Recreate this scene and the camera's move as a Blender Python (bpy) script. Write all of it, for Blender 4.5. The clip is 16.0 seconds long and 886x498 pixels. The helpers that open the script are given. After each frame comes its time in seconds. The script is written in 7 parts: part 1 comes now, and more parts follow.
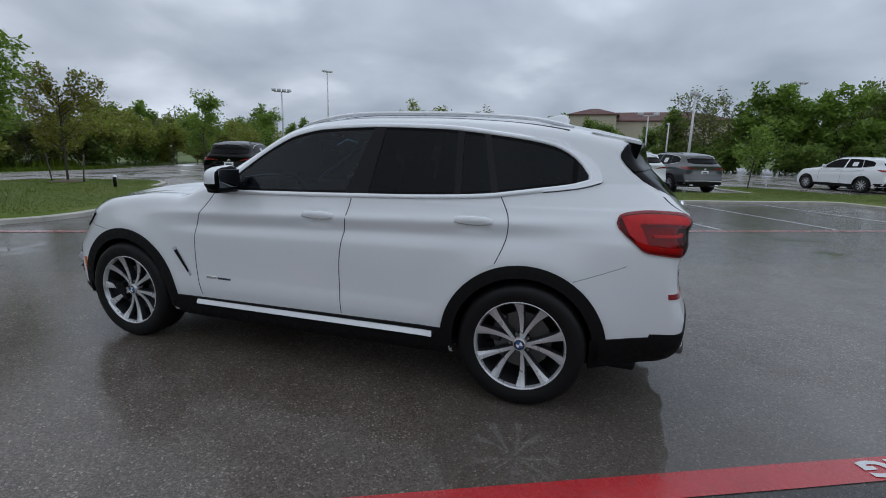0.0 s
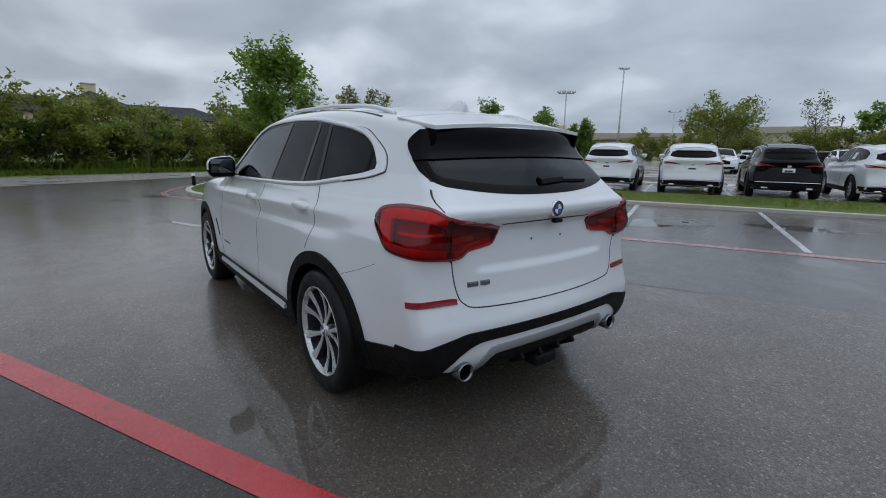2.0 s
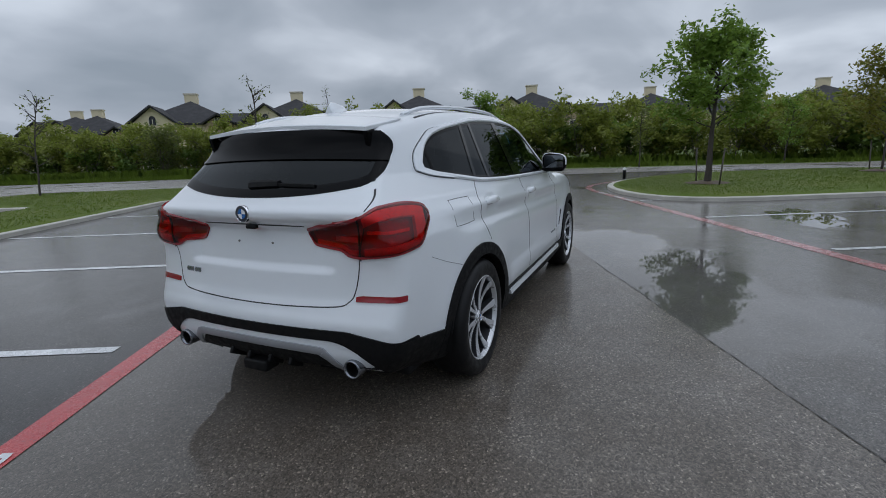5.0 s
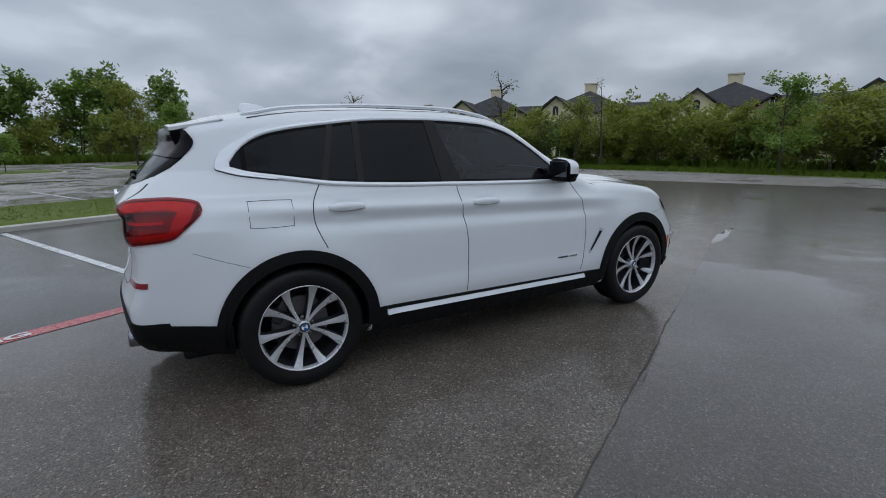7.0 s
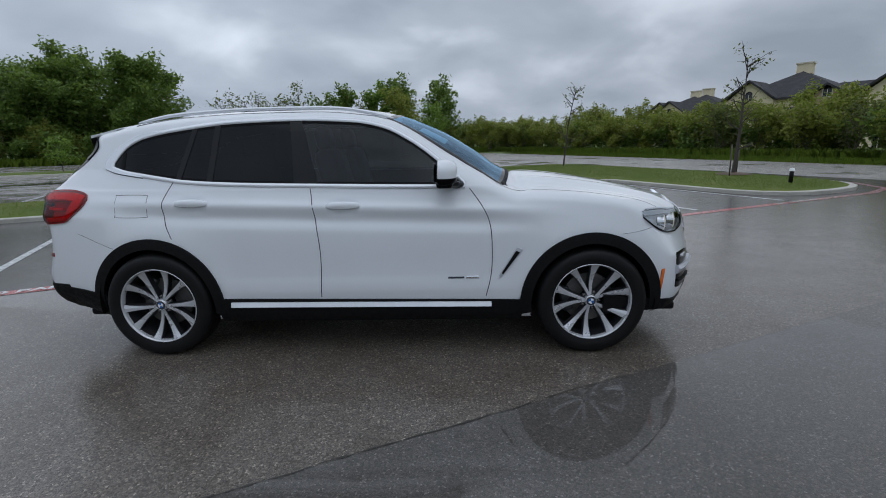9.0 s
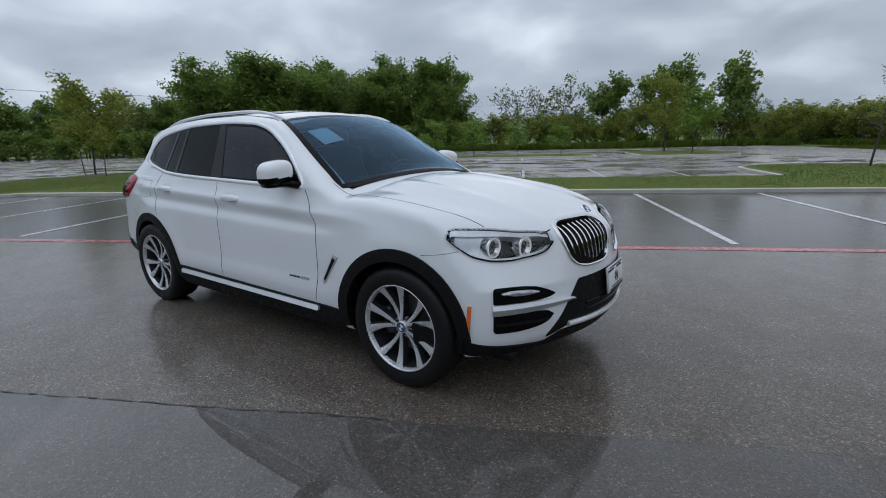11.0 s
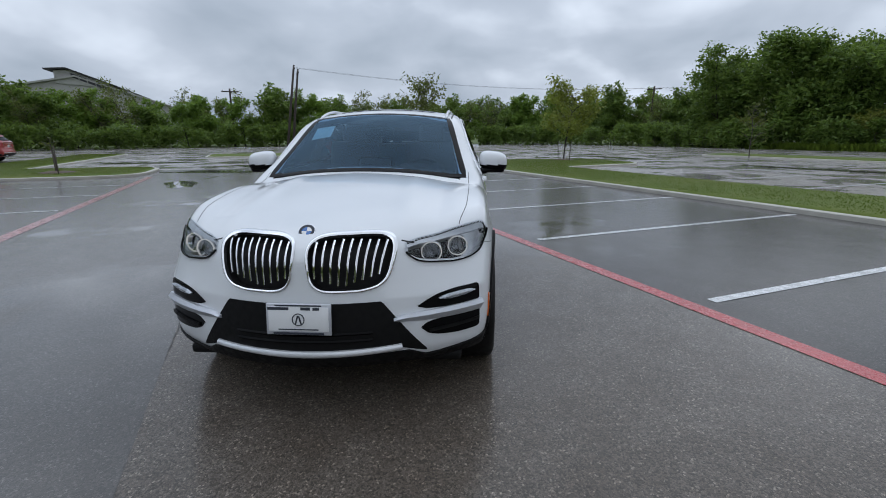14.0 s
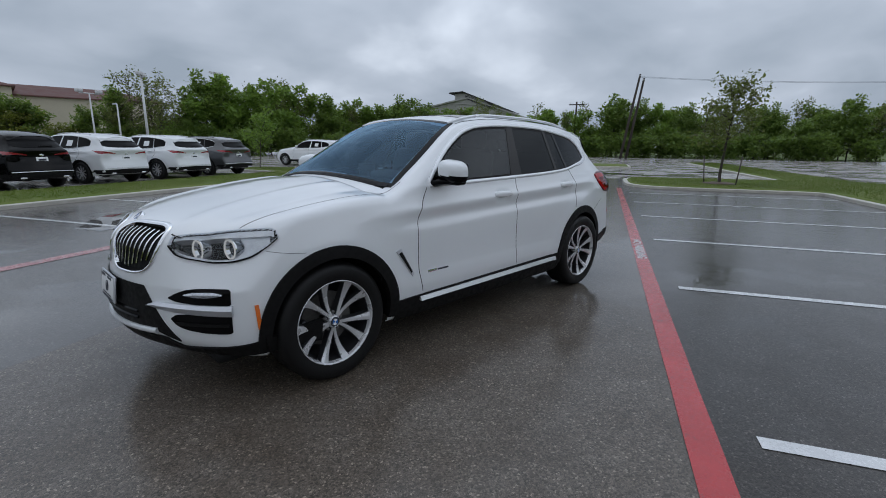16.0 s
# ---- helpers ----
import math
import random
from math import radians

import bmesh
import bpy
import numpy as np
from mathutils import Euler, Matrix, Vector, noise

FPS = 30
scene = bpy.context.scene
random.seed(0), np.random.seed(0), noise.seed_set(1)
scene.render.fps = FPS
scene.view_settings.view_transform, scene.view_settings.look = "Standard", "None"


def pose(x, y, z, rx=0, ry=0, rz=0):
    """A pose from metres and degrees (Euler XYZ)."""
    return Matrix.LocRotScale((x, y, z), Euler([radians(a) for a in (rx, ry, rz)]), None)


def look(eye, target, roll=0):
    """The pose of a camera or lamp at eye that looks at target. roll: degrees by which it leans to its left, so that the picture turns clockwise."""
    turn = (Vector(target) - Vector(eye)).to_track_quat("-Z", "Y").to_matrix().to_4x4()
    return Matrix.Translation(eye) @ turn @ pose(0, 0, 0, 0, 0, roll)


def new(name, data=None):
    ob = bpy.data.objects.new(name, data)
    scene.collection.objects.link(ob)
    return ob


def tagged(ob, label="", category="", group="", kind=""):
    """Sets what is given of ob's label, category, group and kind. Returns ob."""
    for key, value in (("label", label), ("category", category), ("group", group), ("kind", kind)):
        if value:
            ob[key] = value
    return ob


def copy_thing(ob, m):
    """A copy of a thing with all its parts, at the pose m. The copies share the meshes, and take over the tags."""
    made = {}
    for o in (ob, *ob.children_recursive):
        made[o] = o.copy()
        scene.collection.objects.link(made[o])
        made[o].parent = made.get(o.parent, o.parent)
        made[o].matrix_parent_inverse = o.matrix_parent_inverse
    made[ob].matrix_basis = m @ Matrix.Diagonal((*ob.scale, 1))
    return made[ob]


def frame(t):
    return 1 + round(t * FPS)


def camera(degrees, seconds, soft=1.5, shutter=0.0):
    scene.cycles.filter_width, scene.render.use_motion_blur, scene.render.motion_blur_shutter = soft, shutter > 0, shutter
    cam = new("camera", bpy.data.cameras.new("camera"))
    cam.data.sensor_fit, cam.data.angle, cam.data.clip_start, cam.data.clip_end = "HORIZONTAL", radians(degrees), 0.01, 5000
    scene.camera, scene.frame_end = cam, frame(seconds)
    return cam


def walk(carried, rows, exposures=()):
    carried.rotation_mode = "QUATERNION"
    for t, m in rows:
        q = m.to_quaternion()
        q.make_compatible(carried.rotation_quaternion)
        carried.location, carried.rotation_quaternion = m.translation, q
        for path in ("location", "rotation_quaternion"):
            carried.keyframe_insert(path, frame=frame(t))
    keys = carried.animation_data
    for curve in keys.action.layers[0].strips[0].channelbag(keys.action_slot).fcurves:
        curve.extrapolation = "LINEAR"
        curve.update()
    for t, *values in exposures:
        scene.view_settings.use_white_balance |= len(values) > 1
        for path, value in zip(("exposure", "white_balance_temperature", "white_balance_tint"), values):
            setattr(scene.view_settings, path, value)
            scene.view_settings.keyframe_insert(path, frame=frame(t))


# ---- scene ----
# The camera and its walk round the car
cam = camera(86.8, 16.0, soft=0.95)
PATH = [
    (0, (-1.766, 3.367, 1.389), (-1.166, 1.501, 0.99), 1.3),
    (0.5, (-2.336, 3.191, 1.383), (-1.493, 1.422, 0.98), 1.0),
    (1, (-2.898, 2.831, 1.381), (-1.785, 1.222, 0.966), 0.8),
    (1.5, (-3.384, 2.429, 1.375), (-2.053, 0.996, 0.955), 0.5),
    (2, (-3.825, 1.884, 1.37), (-2.27, 0.698, 0.952), 0.8),
    (2.5, (-4.207, 1.372, 1.363), (-2.481, 0.444, 0.965), 0.0),
    (3, (-4.414, 0.71, 1.392), (-2.549, 0.121, 0.973), 0.2),
    (3.5, (-4.506, 0.093, 1.385), (-2.571, -0.173, 0.955), -0.3),
    (4, (-4.449, -0.597, 1.379), (-2.502, -0.472, 0.939), -1.1),
    (4.5, (-4.298, -1.214, 1.372), (-2.403, -0.752, 0.931), -1.6),
    (5, (-3.965, -1.844, 1.368), (-2.191, -1.023, 0.944), -2.0),
    (5.2, (-3.795, -2.081, 1.337), (-2.08, -1.137, 0.925), -2.1),
    (7.3, (-1.694, -3.62, 1.402), (-0.852, -1.861, 0.96), -0.2),
    (7.5, (-1.467, -3.681, 1.417), (-0.722, -1.879, 0.971), -0.3),
    (8, (-0.814, -3.801, 1.407), (-0.337, -1.911, 0.958), -0.5),
    (8.5, (-0.17, -3.894, 1.41), (0.056, -1.957, 0.965), -0.7),
    (8.7, (0.122, -3.878, 1.402), (0.234, -1.933, 0.951), -0.9),
    (10.8, (2.86, -2.975, 1.38), (1.834, -1.316, 0.94), -1.3),
    (11, (3.07, -2.786, 1.393), (1.944, -1.198, 0.933), -1.4),
    (11.5, (3.511, -2.346, 1.392), (2.171, -0.94, 0.914), -0.8),
    (12, (3.896, -1.768, 1.401), (2.344, -0.611, 0.9), -0.2),
    (12.5, (4.183, -1.239, 1.402), (2.462, -0.351, 0.903), -0.1),
    (13, (4.363, -0.553, 1.401), (2.506, 0.001, 0.906), -0.4),
    (13.5, (4.435, 0.074, 1.407), (2.51, 0.306, 0.92), -0.5),
    (14, (4.347, 0.812, 1.404), (2.408, 0.679, 0.934), -0.2),
    (14.5, (4.172, 1.444, 1.418), (2.279, 0.986, 0.961), -0.2),
    (15, (3.816, 2.116, 1.424), (2.037, 1.314, 0.982), 0.2),
    (15.5, (3.434, 2.647, 1.409), (1.807, 1.567, 0.978), 0.5),
    (16, (2.848, 3.184, 1.378), (1.455, 1.815, 0.947), 0.6),
]
walk(cam, [(t, look(eye, target, roll)) for t, eye, target, roll in PATH],
     [(0, 0.0), (5, 0.0), (8.5, 0.0), (11, 0.04), (12, 0.10), (13, 0.15), (14, 0.15), (15, 0.04), (16, 0.0)])

# ---- overcast sky and light ----
world = bpy.data.worlds.new("overcast_sky")
scene.world = world
world.use_nodes = True
wn, wl = world.node_tree.nodes, world.node_tree.links
wn.clear()


def wnode(kind, **sets):
    n = wn.new(kind)
    for k, v in sets.items():
        n.inputs[k].default_value = v
    return n


w_out, w_bg = wn.new("ShaderNodeOutputWorld"), wn.new("ShaderNodeBackground")
w_sky = wn.new("ShaderNodeTexSky")
w_sky.sky_type, w_sky.sun_disc = "NISHITA", False
w_sky.sun_elevation, w_sky.sun_rotation = radians(58), radians(70)
w_sky.air_density, w_sky.dust_density = 2.0, 4.0
w_co, w_sep = wn.new("ShaderNodeTexCoord"), wn.new("ShaderNodeSeparateXYZ")
wl.new(w_co.outputs["Generated"], w_sep.inputs[0])


def wmath(op, a, b=None):
    n = wn.new("ShaderNodeMath")
    n.operation = op
    for i, v in enumerate((a, b)):
        if v is None:
            continue
        if isinstance(v, (int, float)):
            n.inputs[i].default_value = v
        else:
            wl.new(v, n.inputs[i])
    return n.outputs[0]


# clouds lie on a level sheet, so that they draw together towards the horizon
up = wmath("MAXIMUM", w_sep.outputs["Z"], 0.0)
deep = wmath("ADD", up, 0.34)
w_flat = wn.new("ShaderNodeCombineXYZ")
wl.new(wmath("DIVIDE", w_sep.outputs["X"], deep), w_flat.inputs[0])
wl.new(wmath("DIVIDE", w_sep.outputs["Y"], deep), w_flat.inputs[1])
w_big = wnode("ShaderNodeTexNoise", Scale=2.1, Detail=4.5, Roughness=0.44, Distortion=0.25)
w_wide = wnode("ShaderNodeTexNoise", Scale=0.7, Detail=2.0, Roughness=0.5)
wl.new(w_flat.outputs[0], w_big.inputs["Vector"])
wl.new(w_flat.outputs[0], w_wide.inputs["Vector"])
w_sum = wmath("ADD", wmath("MULTIPLY", w_big.outputs["Fac"], 0.6), wmath("MULTIPLY", w_wide.outputs["Fac"], 0.4))
w_ramp = wn.new("ShaderNodeValToRGB")
w_ramp.color_ramp.elements[0].position, w_ramp.color_ramp.elements[1].position = 0.36, 0.66
w_ramp.color_ramp.elements[0].color = (0.285, 0.342, 0.424, 1)
w_ramp.color_ramp.elements[1].color = (0.70, 0.775, 0.892, 1)
mid = w_ramp.color_ramp.elements.new(0.52)
mid.color = (0.425, 0.485, 0.582, 1)
wl.new(w_sum, w_ramp.inputs[0])
# brighter overhead, as an overcast sky is
lift = wmath("ADD", 1.0, wmath("MULTIPLY", wmath("MAXIMUM", wmath("SUBTRACT", up, 0.26), 0.0), 0.5))
# the cloud is thinner overhead on one side
lift = wmath("SUBTRACT", lift, wmath("MULTIPLY", wmath("ADD", wmath("MULTIPLY", w_sep.outputs["X"], 0.45), wmath("MULTIPLY", w_sep.outputs["Y"], 0.6)), wmath("MAXIMUM", wmath("SUBTRACT", up, 0.2), 0.0)))
# heavier cloud over the apartments
lift = wmath("MULTIPLY", lift, wmath("SUBTRACT", 1.0, wmath("MULTIPLY", wmath("MAXIMUM", wmath("ADD", wmath("MULTIPLY", w_sep.outputs["X"], 0.9), wmath("MULTIPLY", w_sep.outputs["Y"], 0.44)), 0.0), 0.2)))
w_cloud = wn.new("ShaderNodeVectorMath")
w_cloud.operation = "SCALE"
wl.new(w_ramp.outputs["Color"], w_cloud.inputs[0])
wl.new(lift, w_cloud.inputs["Scale"])
w_thin = wn.new("ShaderNodeVectorMath")
w_thin.operation = "SCALE"
wl.new(w_sky.outputs[0], w_thin.inputs[0])
w_thin.inputs["Scale"].default_value = 0.05
w_mix = wn.new("ShaderNodeMix")
w_mix.data_type = "RGBA"
w_mix.inputs["Factor"].default_value = 0.06
wl.new(w_cloud.outputs[0], w_mix.inputs["A"])
wl.new(w_thin.outputs[0], w_mix.inputs["B"])
wl.new(w_mix.outputs["Result"], w_bg.inputs["Color"])
w_bg.inputs["Strength"].default_value = 1.14
wl.new(w_bg.outputs[0], w_out.inputs[0])

sun_data = bpy.data.lights.new("sun", "SUN")
sun_data.energy, sun_data.angle, sun_data.color = 0.5, radians(150), (0.98, 0.98, 1.0)
sun = new("sun", sun_data)
sun.matrix_world = look((6, 14, 26), (0, 0, 0))

# ---- mesh and material tools ----
LOT = 25.9  # the car park's rows lie at this angle to the car
cu, su = math.cos(radians(LOT)), math.sin(radians(LOT))


def lot(u, v, z=0.0):
    """A place from metres along and across the car park's rows."""
    return Vector((u * cu - v * su, u * su + v * cu, z))


def lot_pose(u, v, z=0.0, turn=0.0):
    return Matrix.Translation(lot(u, v, z)) @ pose(0, 0, 0, 0, 0, LOT + turn)


def part(name, data, parent, material=None, label=""):
    """Links a mesh or a bmesh as one mesh object under a thing or a part."""
    if isinstance(data, bmesh.types.BMesh):
        bm, data = data, bpy.data.meshes.new(name)
        bm.to_mesh(data)
        bm.free()
    if material and not data.materials:
        data.materials.append(material)
    ob = new(name, data)
    ob.parent = parent
    if label:
        tagged(ob, label)
    return ob


def thing(name, label, category, m=None, group="", kind=""):
    """An empty at the base of a thing."""
    ob = new(name)
    ob.empty_display_size = 0.1
    if m is not None:
        ob.matrix_world = m
    return tagged(ob, label, category, group, kind)


def one(name, data, material, label, category, m=None, group="", kind=""):
    """A thing of one mesh."""
    ob = part(name, data, None, material)
    if m is not None:
        ob.matrix_world = m
    return tagged(ob, label, category, group, kind)


def box_bm(sx, sy, sz, at=(0, 0, 0), bevel=0.0, segments=2, m=None):
    bm = bmesh.new()
    bmesh.ops.create_cube(bm, size=1.0)
    bmesh.ops.scale(bm, vec=(sx, sy, sz), verts=bm.verts)
    if bevel:
        bmesh.ops.bevel(bm, geom=bm.edges[:], offset=bevel, segments=segments, profile=0.5, affect="EDGES")
    bmesh.ops.translate(bm, vec=at, verts=bm.verts)
    if m is not None:
        bmesh.ops.transform(bm, matrix=m, verts=bm.verts)
    for f in bm.faces:
        f.smooth = bool(bevel)
    return bm


def add_bm(bm, other):
    """Adds other to bm."""
    me = bpy.data.meshes.new("join")
    other.to_mesh(me)
    other.free()
    bm.from_mesh(me)
    bpy.data.meshes.remove(me)
    return bm


def tube_bm(path, radii, sides=8, cap=True):
    """A tube along a path with a radius at each point."""
    bm = bmesh.new()
    rings = []
    path = [Vector(p) for p in path]
    for i, p in enumerate(path):
        d = (path[min(i + 1, len(path) - 1)] - path[max(i - 1, 0)]).normalized()
        a = d.orthogonal().normalized() if i == 0 else (a - d * a.dot(d)).normalized()
        b = d.cross(a)
        r = radii[i] if hasattr(radii, "__len__") else radii
        rings.append([bm.verts.new(p + (a * math.cos(k * math.tau / sides) + b * math.sin(k * math.tau / sides)) * r) for k in range(sides)])
    for r0, r1 in zip(rings, rings[1:]):
        for k in range(sides):
            bm.faces.new((r0[k], r0[(k + 1) % sides], r1[(k + 1) % sides], r1[k])).smooth = True
    if cap:
        bm.faces.new(rings[0][::-1])
        bm.faces.new(rings[-1])
    return bm


def lathe_bm(profile, sides=48, axis="Y", closed=False):
    """Turns (radius, height) pairs about an axis."""
    bm = bmesh.new()
    rings = []
    for r, h in profile:
        ring = []
        for k in range(sides):
            a = k * math.tau / sides
            c, s = r * math.cos(a), r * math.sin(a)
            ring.append(bm.verts.new((c, h, s) if axis == "Y" else (c, s, h) if axis == "Z" else (h, c, s)))
        rings.append(ring)
    pairs = list(zip(rings, rings[1:])) + ([(rings[-1], rings[0])] if closed else [])
    for r0, r1 in pairs:
        for k in range(sides):
            bm.faces.new((r0[k], r0[(k + 1) % sides], r1[(k + 1) % sides], r1[k])).smooth = True
    bmesh.ops.recalc_face_normals(bm, faces=bm.faces)
    return bm


def prism_bm(outline, z0, z1, bevel=0.0):
    """An outline of (x, y) pairs raised from z0 to z1."""
    bm = bmesh.new()
    low = [bm.verts.new((x, y, z0)) for x, y in outline]
    high = [bm.verts.new((x, y, z1)) for x, y in outline]
    bm.faces.new(low[::-1])
    bm.faces.new(high)
    n = len(low)
    for i in range(n):
        bm.faces.new((low[i], low[(i + 1) % n], high[(i + 1) % n], high[i]))
    bmesh.ops.recalc_face_normals(bm, faces=bm.faces)
    if bevel:
        top = [e for e in bm.edges if all(v.co.z > z1 - 1e-6 for v in e.verts)]
        bmesh.ops.bevel(bm, geom=top, offset=bevel, segments=2, profile=0.5, affect="EDGES")
    return bm


def curve_through(points, per=8, closed=False):
    """A smooth line through a few points of any size."""
    p = np.array(points, float)
    n = len(p)
    out = []
    for i in range(n if closed else n - 1):
        a, b, c, d = (p[(i + k) % n] if closed else p[min(max(i + k, 0), n - 1)] for k in (-1, 0, 1, 2))
        for t in np.linspace(0, 1, per, endpoint=False):
            out.append(0.5 * (2 * b + (c - a) * t + (2 * a - 5 * b + 4 * c - d) * t * t + (3 * b - a - 3 * c + d) * t ** 3))
    if not closed:
        out.append(p[-1])
    return np.array(out)


def pchip(xs, ys):
    """A smooth rising or falling line through pairs, with no overshoot."""
    xs, ys = np.array(xs, float), np.array(ys, float)
    h, d = np.diff(xs), np.diff(ys) / np.diff(xs)
    m = np.zeros(len(xs))
    for i in range(1, len(xs) - 1):
        if d[i - 1] * d[i] > 0:
            w1, w2 = 2 * h[i] + h[i - 1], h[i] + 2 * h[i - 1]
            m[i] = (w1 + w2) / (w1 / d[i - 1] + w2 / d[i])
    m[0], m[-1] = d[0], d[-1]

    def line(x):
        x = np.asarray(x, float)
        i = np.clip(np.searchsorted(xs, x) - 1, 0, len(xs) - 2)
        t = (x - xs[i]) / h[i]
        tc = np.clip(t, 0, 1)
        y = ((1 + 2 * tc) * (1 - tc) ** 2 * ys[i] + tc * (1 - tc) ** 2 * h[i] * m[i] + tc * tc * (3 - 2 * tc) * ys[i + 1] + tc * tc * (tc - 1) * h[i] * m[i + 1])
        return y + np.where(t < 0, t * h[i] * m[0], 0) + np.where(t > 1, (t - 1) * h[i] * m[-1], 0)
    return line


class Shade:
    """A node material under construction."""

    def __init__(self, name):
        self.mat = bpy.data.materials.new(name)
        self.mat.use_nodes = True
        self.n, self.l = self.mat.node_tree.nodes, self.mat.node_tree.links
        self.n.clear()
        self.out = self.n.new("ShaderNodeOutputMaterial")
        self.co = self.n.new("ShaderNodeTexCoord")

    def node(self, kind, **sets):
        n = self.n.new(kind)
        for k, v in sets.items():
            self.put(n.inputs[k.replace("_", " ")], v)
        return n

    def put(self, socket, v):
        if isinstance(v, bpy.types.NodeSocket):
            self.l.new(v, socket)
        elif socket.type == "RGBA":
            socket.default_value = (*v, 1) if isinstance(v, tuple) else (v, v, v, 1)
        else:
            socket.default_value = v

    def where(self, scale=1.0, stretch=None, space="Object"):
        if not stretch:
            return self.co.outputs[space]
        n = self.node("ShaderNodeMapping")
        n.inputs["Scale"].default_value = stretch
        self.l.new(self.co.outputs[space], n.inputs["Vector"])
        return n.outputs[0]

    def noise(self, scale, detail=4.0, rough=0.55, stretch=None, space="Object", twist=0.0):
        return self.node("ShaderNodeTexNoise", Vector=self.where(1, stretch, space), Scale=scale, Detail=detail, Roughness=rough, Distortion=twist).outputs["Fac"]

    def ramp(self, fac, *stops):
        n = self.n.new("ShaderNodeValToRGB")
        e = n.color_ramp.elements
        while len(e) < len(stops):
            e.new(0.5)
        for el, (at, c) in zip(e, stops):
            el.position = at
            el.color = (*c, 1) if isinstance(c, tuple) else (c, c, c, 1)
        self.l.new(fac, n.inputs[0])
        return n.outputs["Color"]

    def mix(self, fac, a, b, how="MIX"):
        n = self.n.new("ShaderNodeMix")
        n.data_type, n.blend_type = "RGBA", how
        for s, v in (("Factor", fac), ("A", a), ("B", b)):
            sock = [i for i in n.inputs if i.name == s and i.enabled][0]
            self.put(sock, v)
        return [o for o in n.outputs if o.enabled][0]

    def calc(self, op, a, b=0.0):
        n = self.n.new("ShaderNodeMath")
        n.operation = op
        self.put(n.inputs[0], a)
        self.put(n.inputs[1], b)
        return n.outputs[0]

    def bump(self, height, strength=0.3, distance=0.01):
        return self.node("ShaderNodeBump", Height=height, Strength=strength, Distance=distance).outputs[0]

    def finish(self, **sets):
        n = self.node("ShaderNodeBsdfPrincipled", **sets)
        self.l.new(n.outputs[0], self.out.inputs[0])
        return self.mat


def stuff(name, color, rough=0.5, metal=0.0, vary=0.12, scale=6.0, relief=0.0, fine=60.0, spec=0.5, coat=0.0, space="Object"):
    """A plain surface with variation at two scales."""
    s = Shade(name)
    n1, n2 = s.noise(scale, 3.0, space=space), s.noise(fine, 2.0, space=space)
    both = s.calc("ADD", s.calc("MULTIPLY", n1, 0.65), s.calc("MULTIPLY", n2, 0.35))
    dark, light = tuple(c * (1 - vary) for c in color), tuple(min(1.0, c * (1 + vary)) for c in color)
    col = s.ramp(both, (0.3, dark), (0.7, light))
    ro = s.ramp(n1, (0.3, max(0.02, rough * (1 - vary))), (0.7, min(1.0, rough * (1 + vary))))
    sets = dict(Base_Color=col, Roughness=ro, Metallic=metal, Specular_IOR_Level=spec)
    if relief:
        sets["Normal"] = s.bump(both, relief, 0.01)
    if coat:
        sets.update(Coat_Weight=coat, Coat_Roughness=0.03)
    return s.finish(**sets)


def arrays(name, verts, quads, material=None, smooth=False):
    """A mesh from numpy arrays of places and four-cornered faces."""
    me = bpy.data.meshes.new(name)
    me.vertices.add(len(verts))
    me.vertices.foreach_set("co", np.asarray(verts, np.float32).ravel())
    k = quads.shape[1]
    me.loops.add(quads.size)
    me.loops.foreach_set("vertex_index", quads.astype(np.int32).ravel())
    me.polygons.add(len(quads))
    me.polygons.foreach_set("loop_start", np.arange(0, quads.size, k, dtype=np.int32))
    if smooth:
        me.polygons.foreach_set("use_smooth", np.ones(len(quads), bool))
    me.update(calc_edges=True)
    me.validate()
    if material:
        me.materials.append(material)
    return me

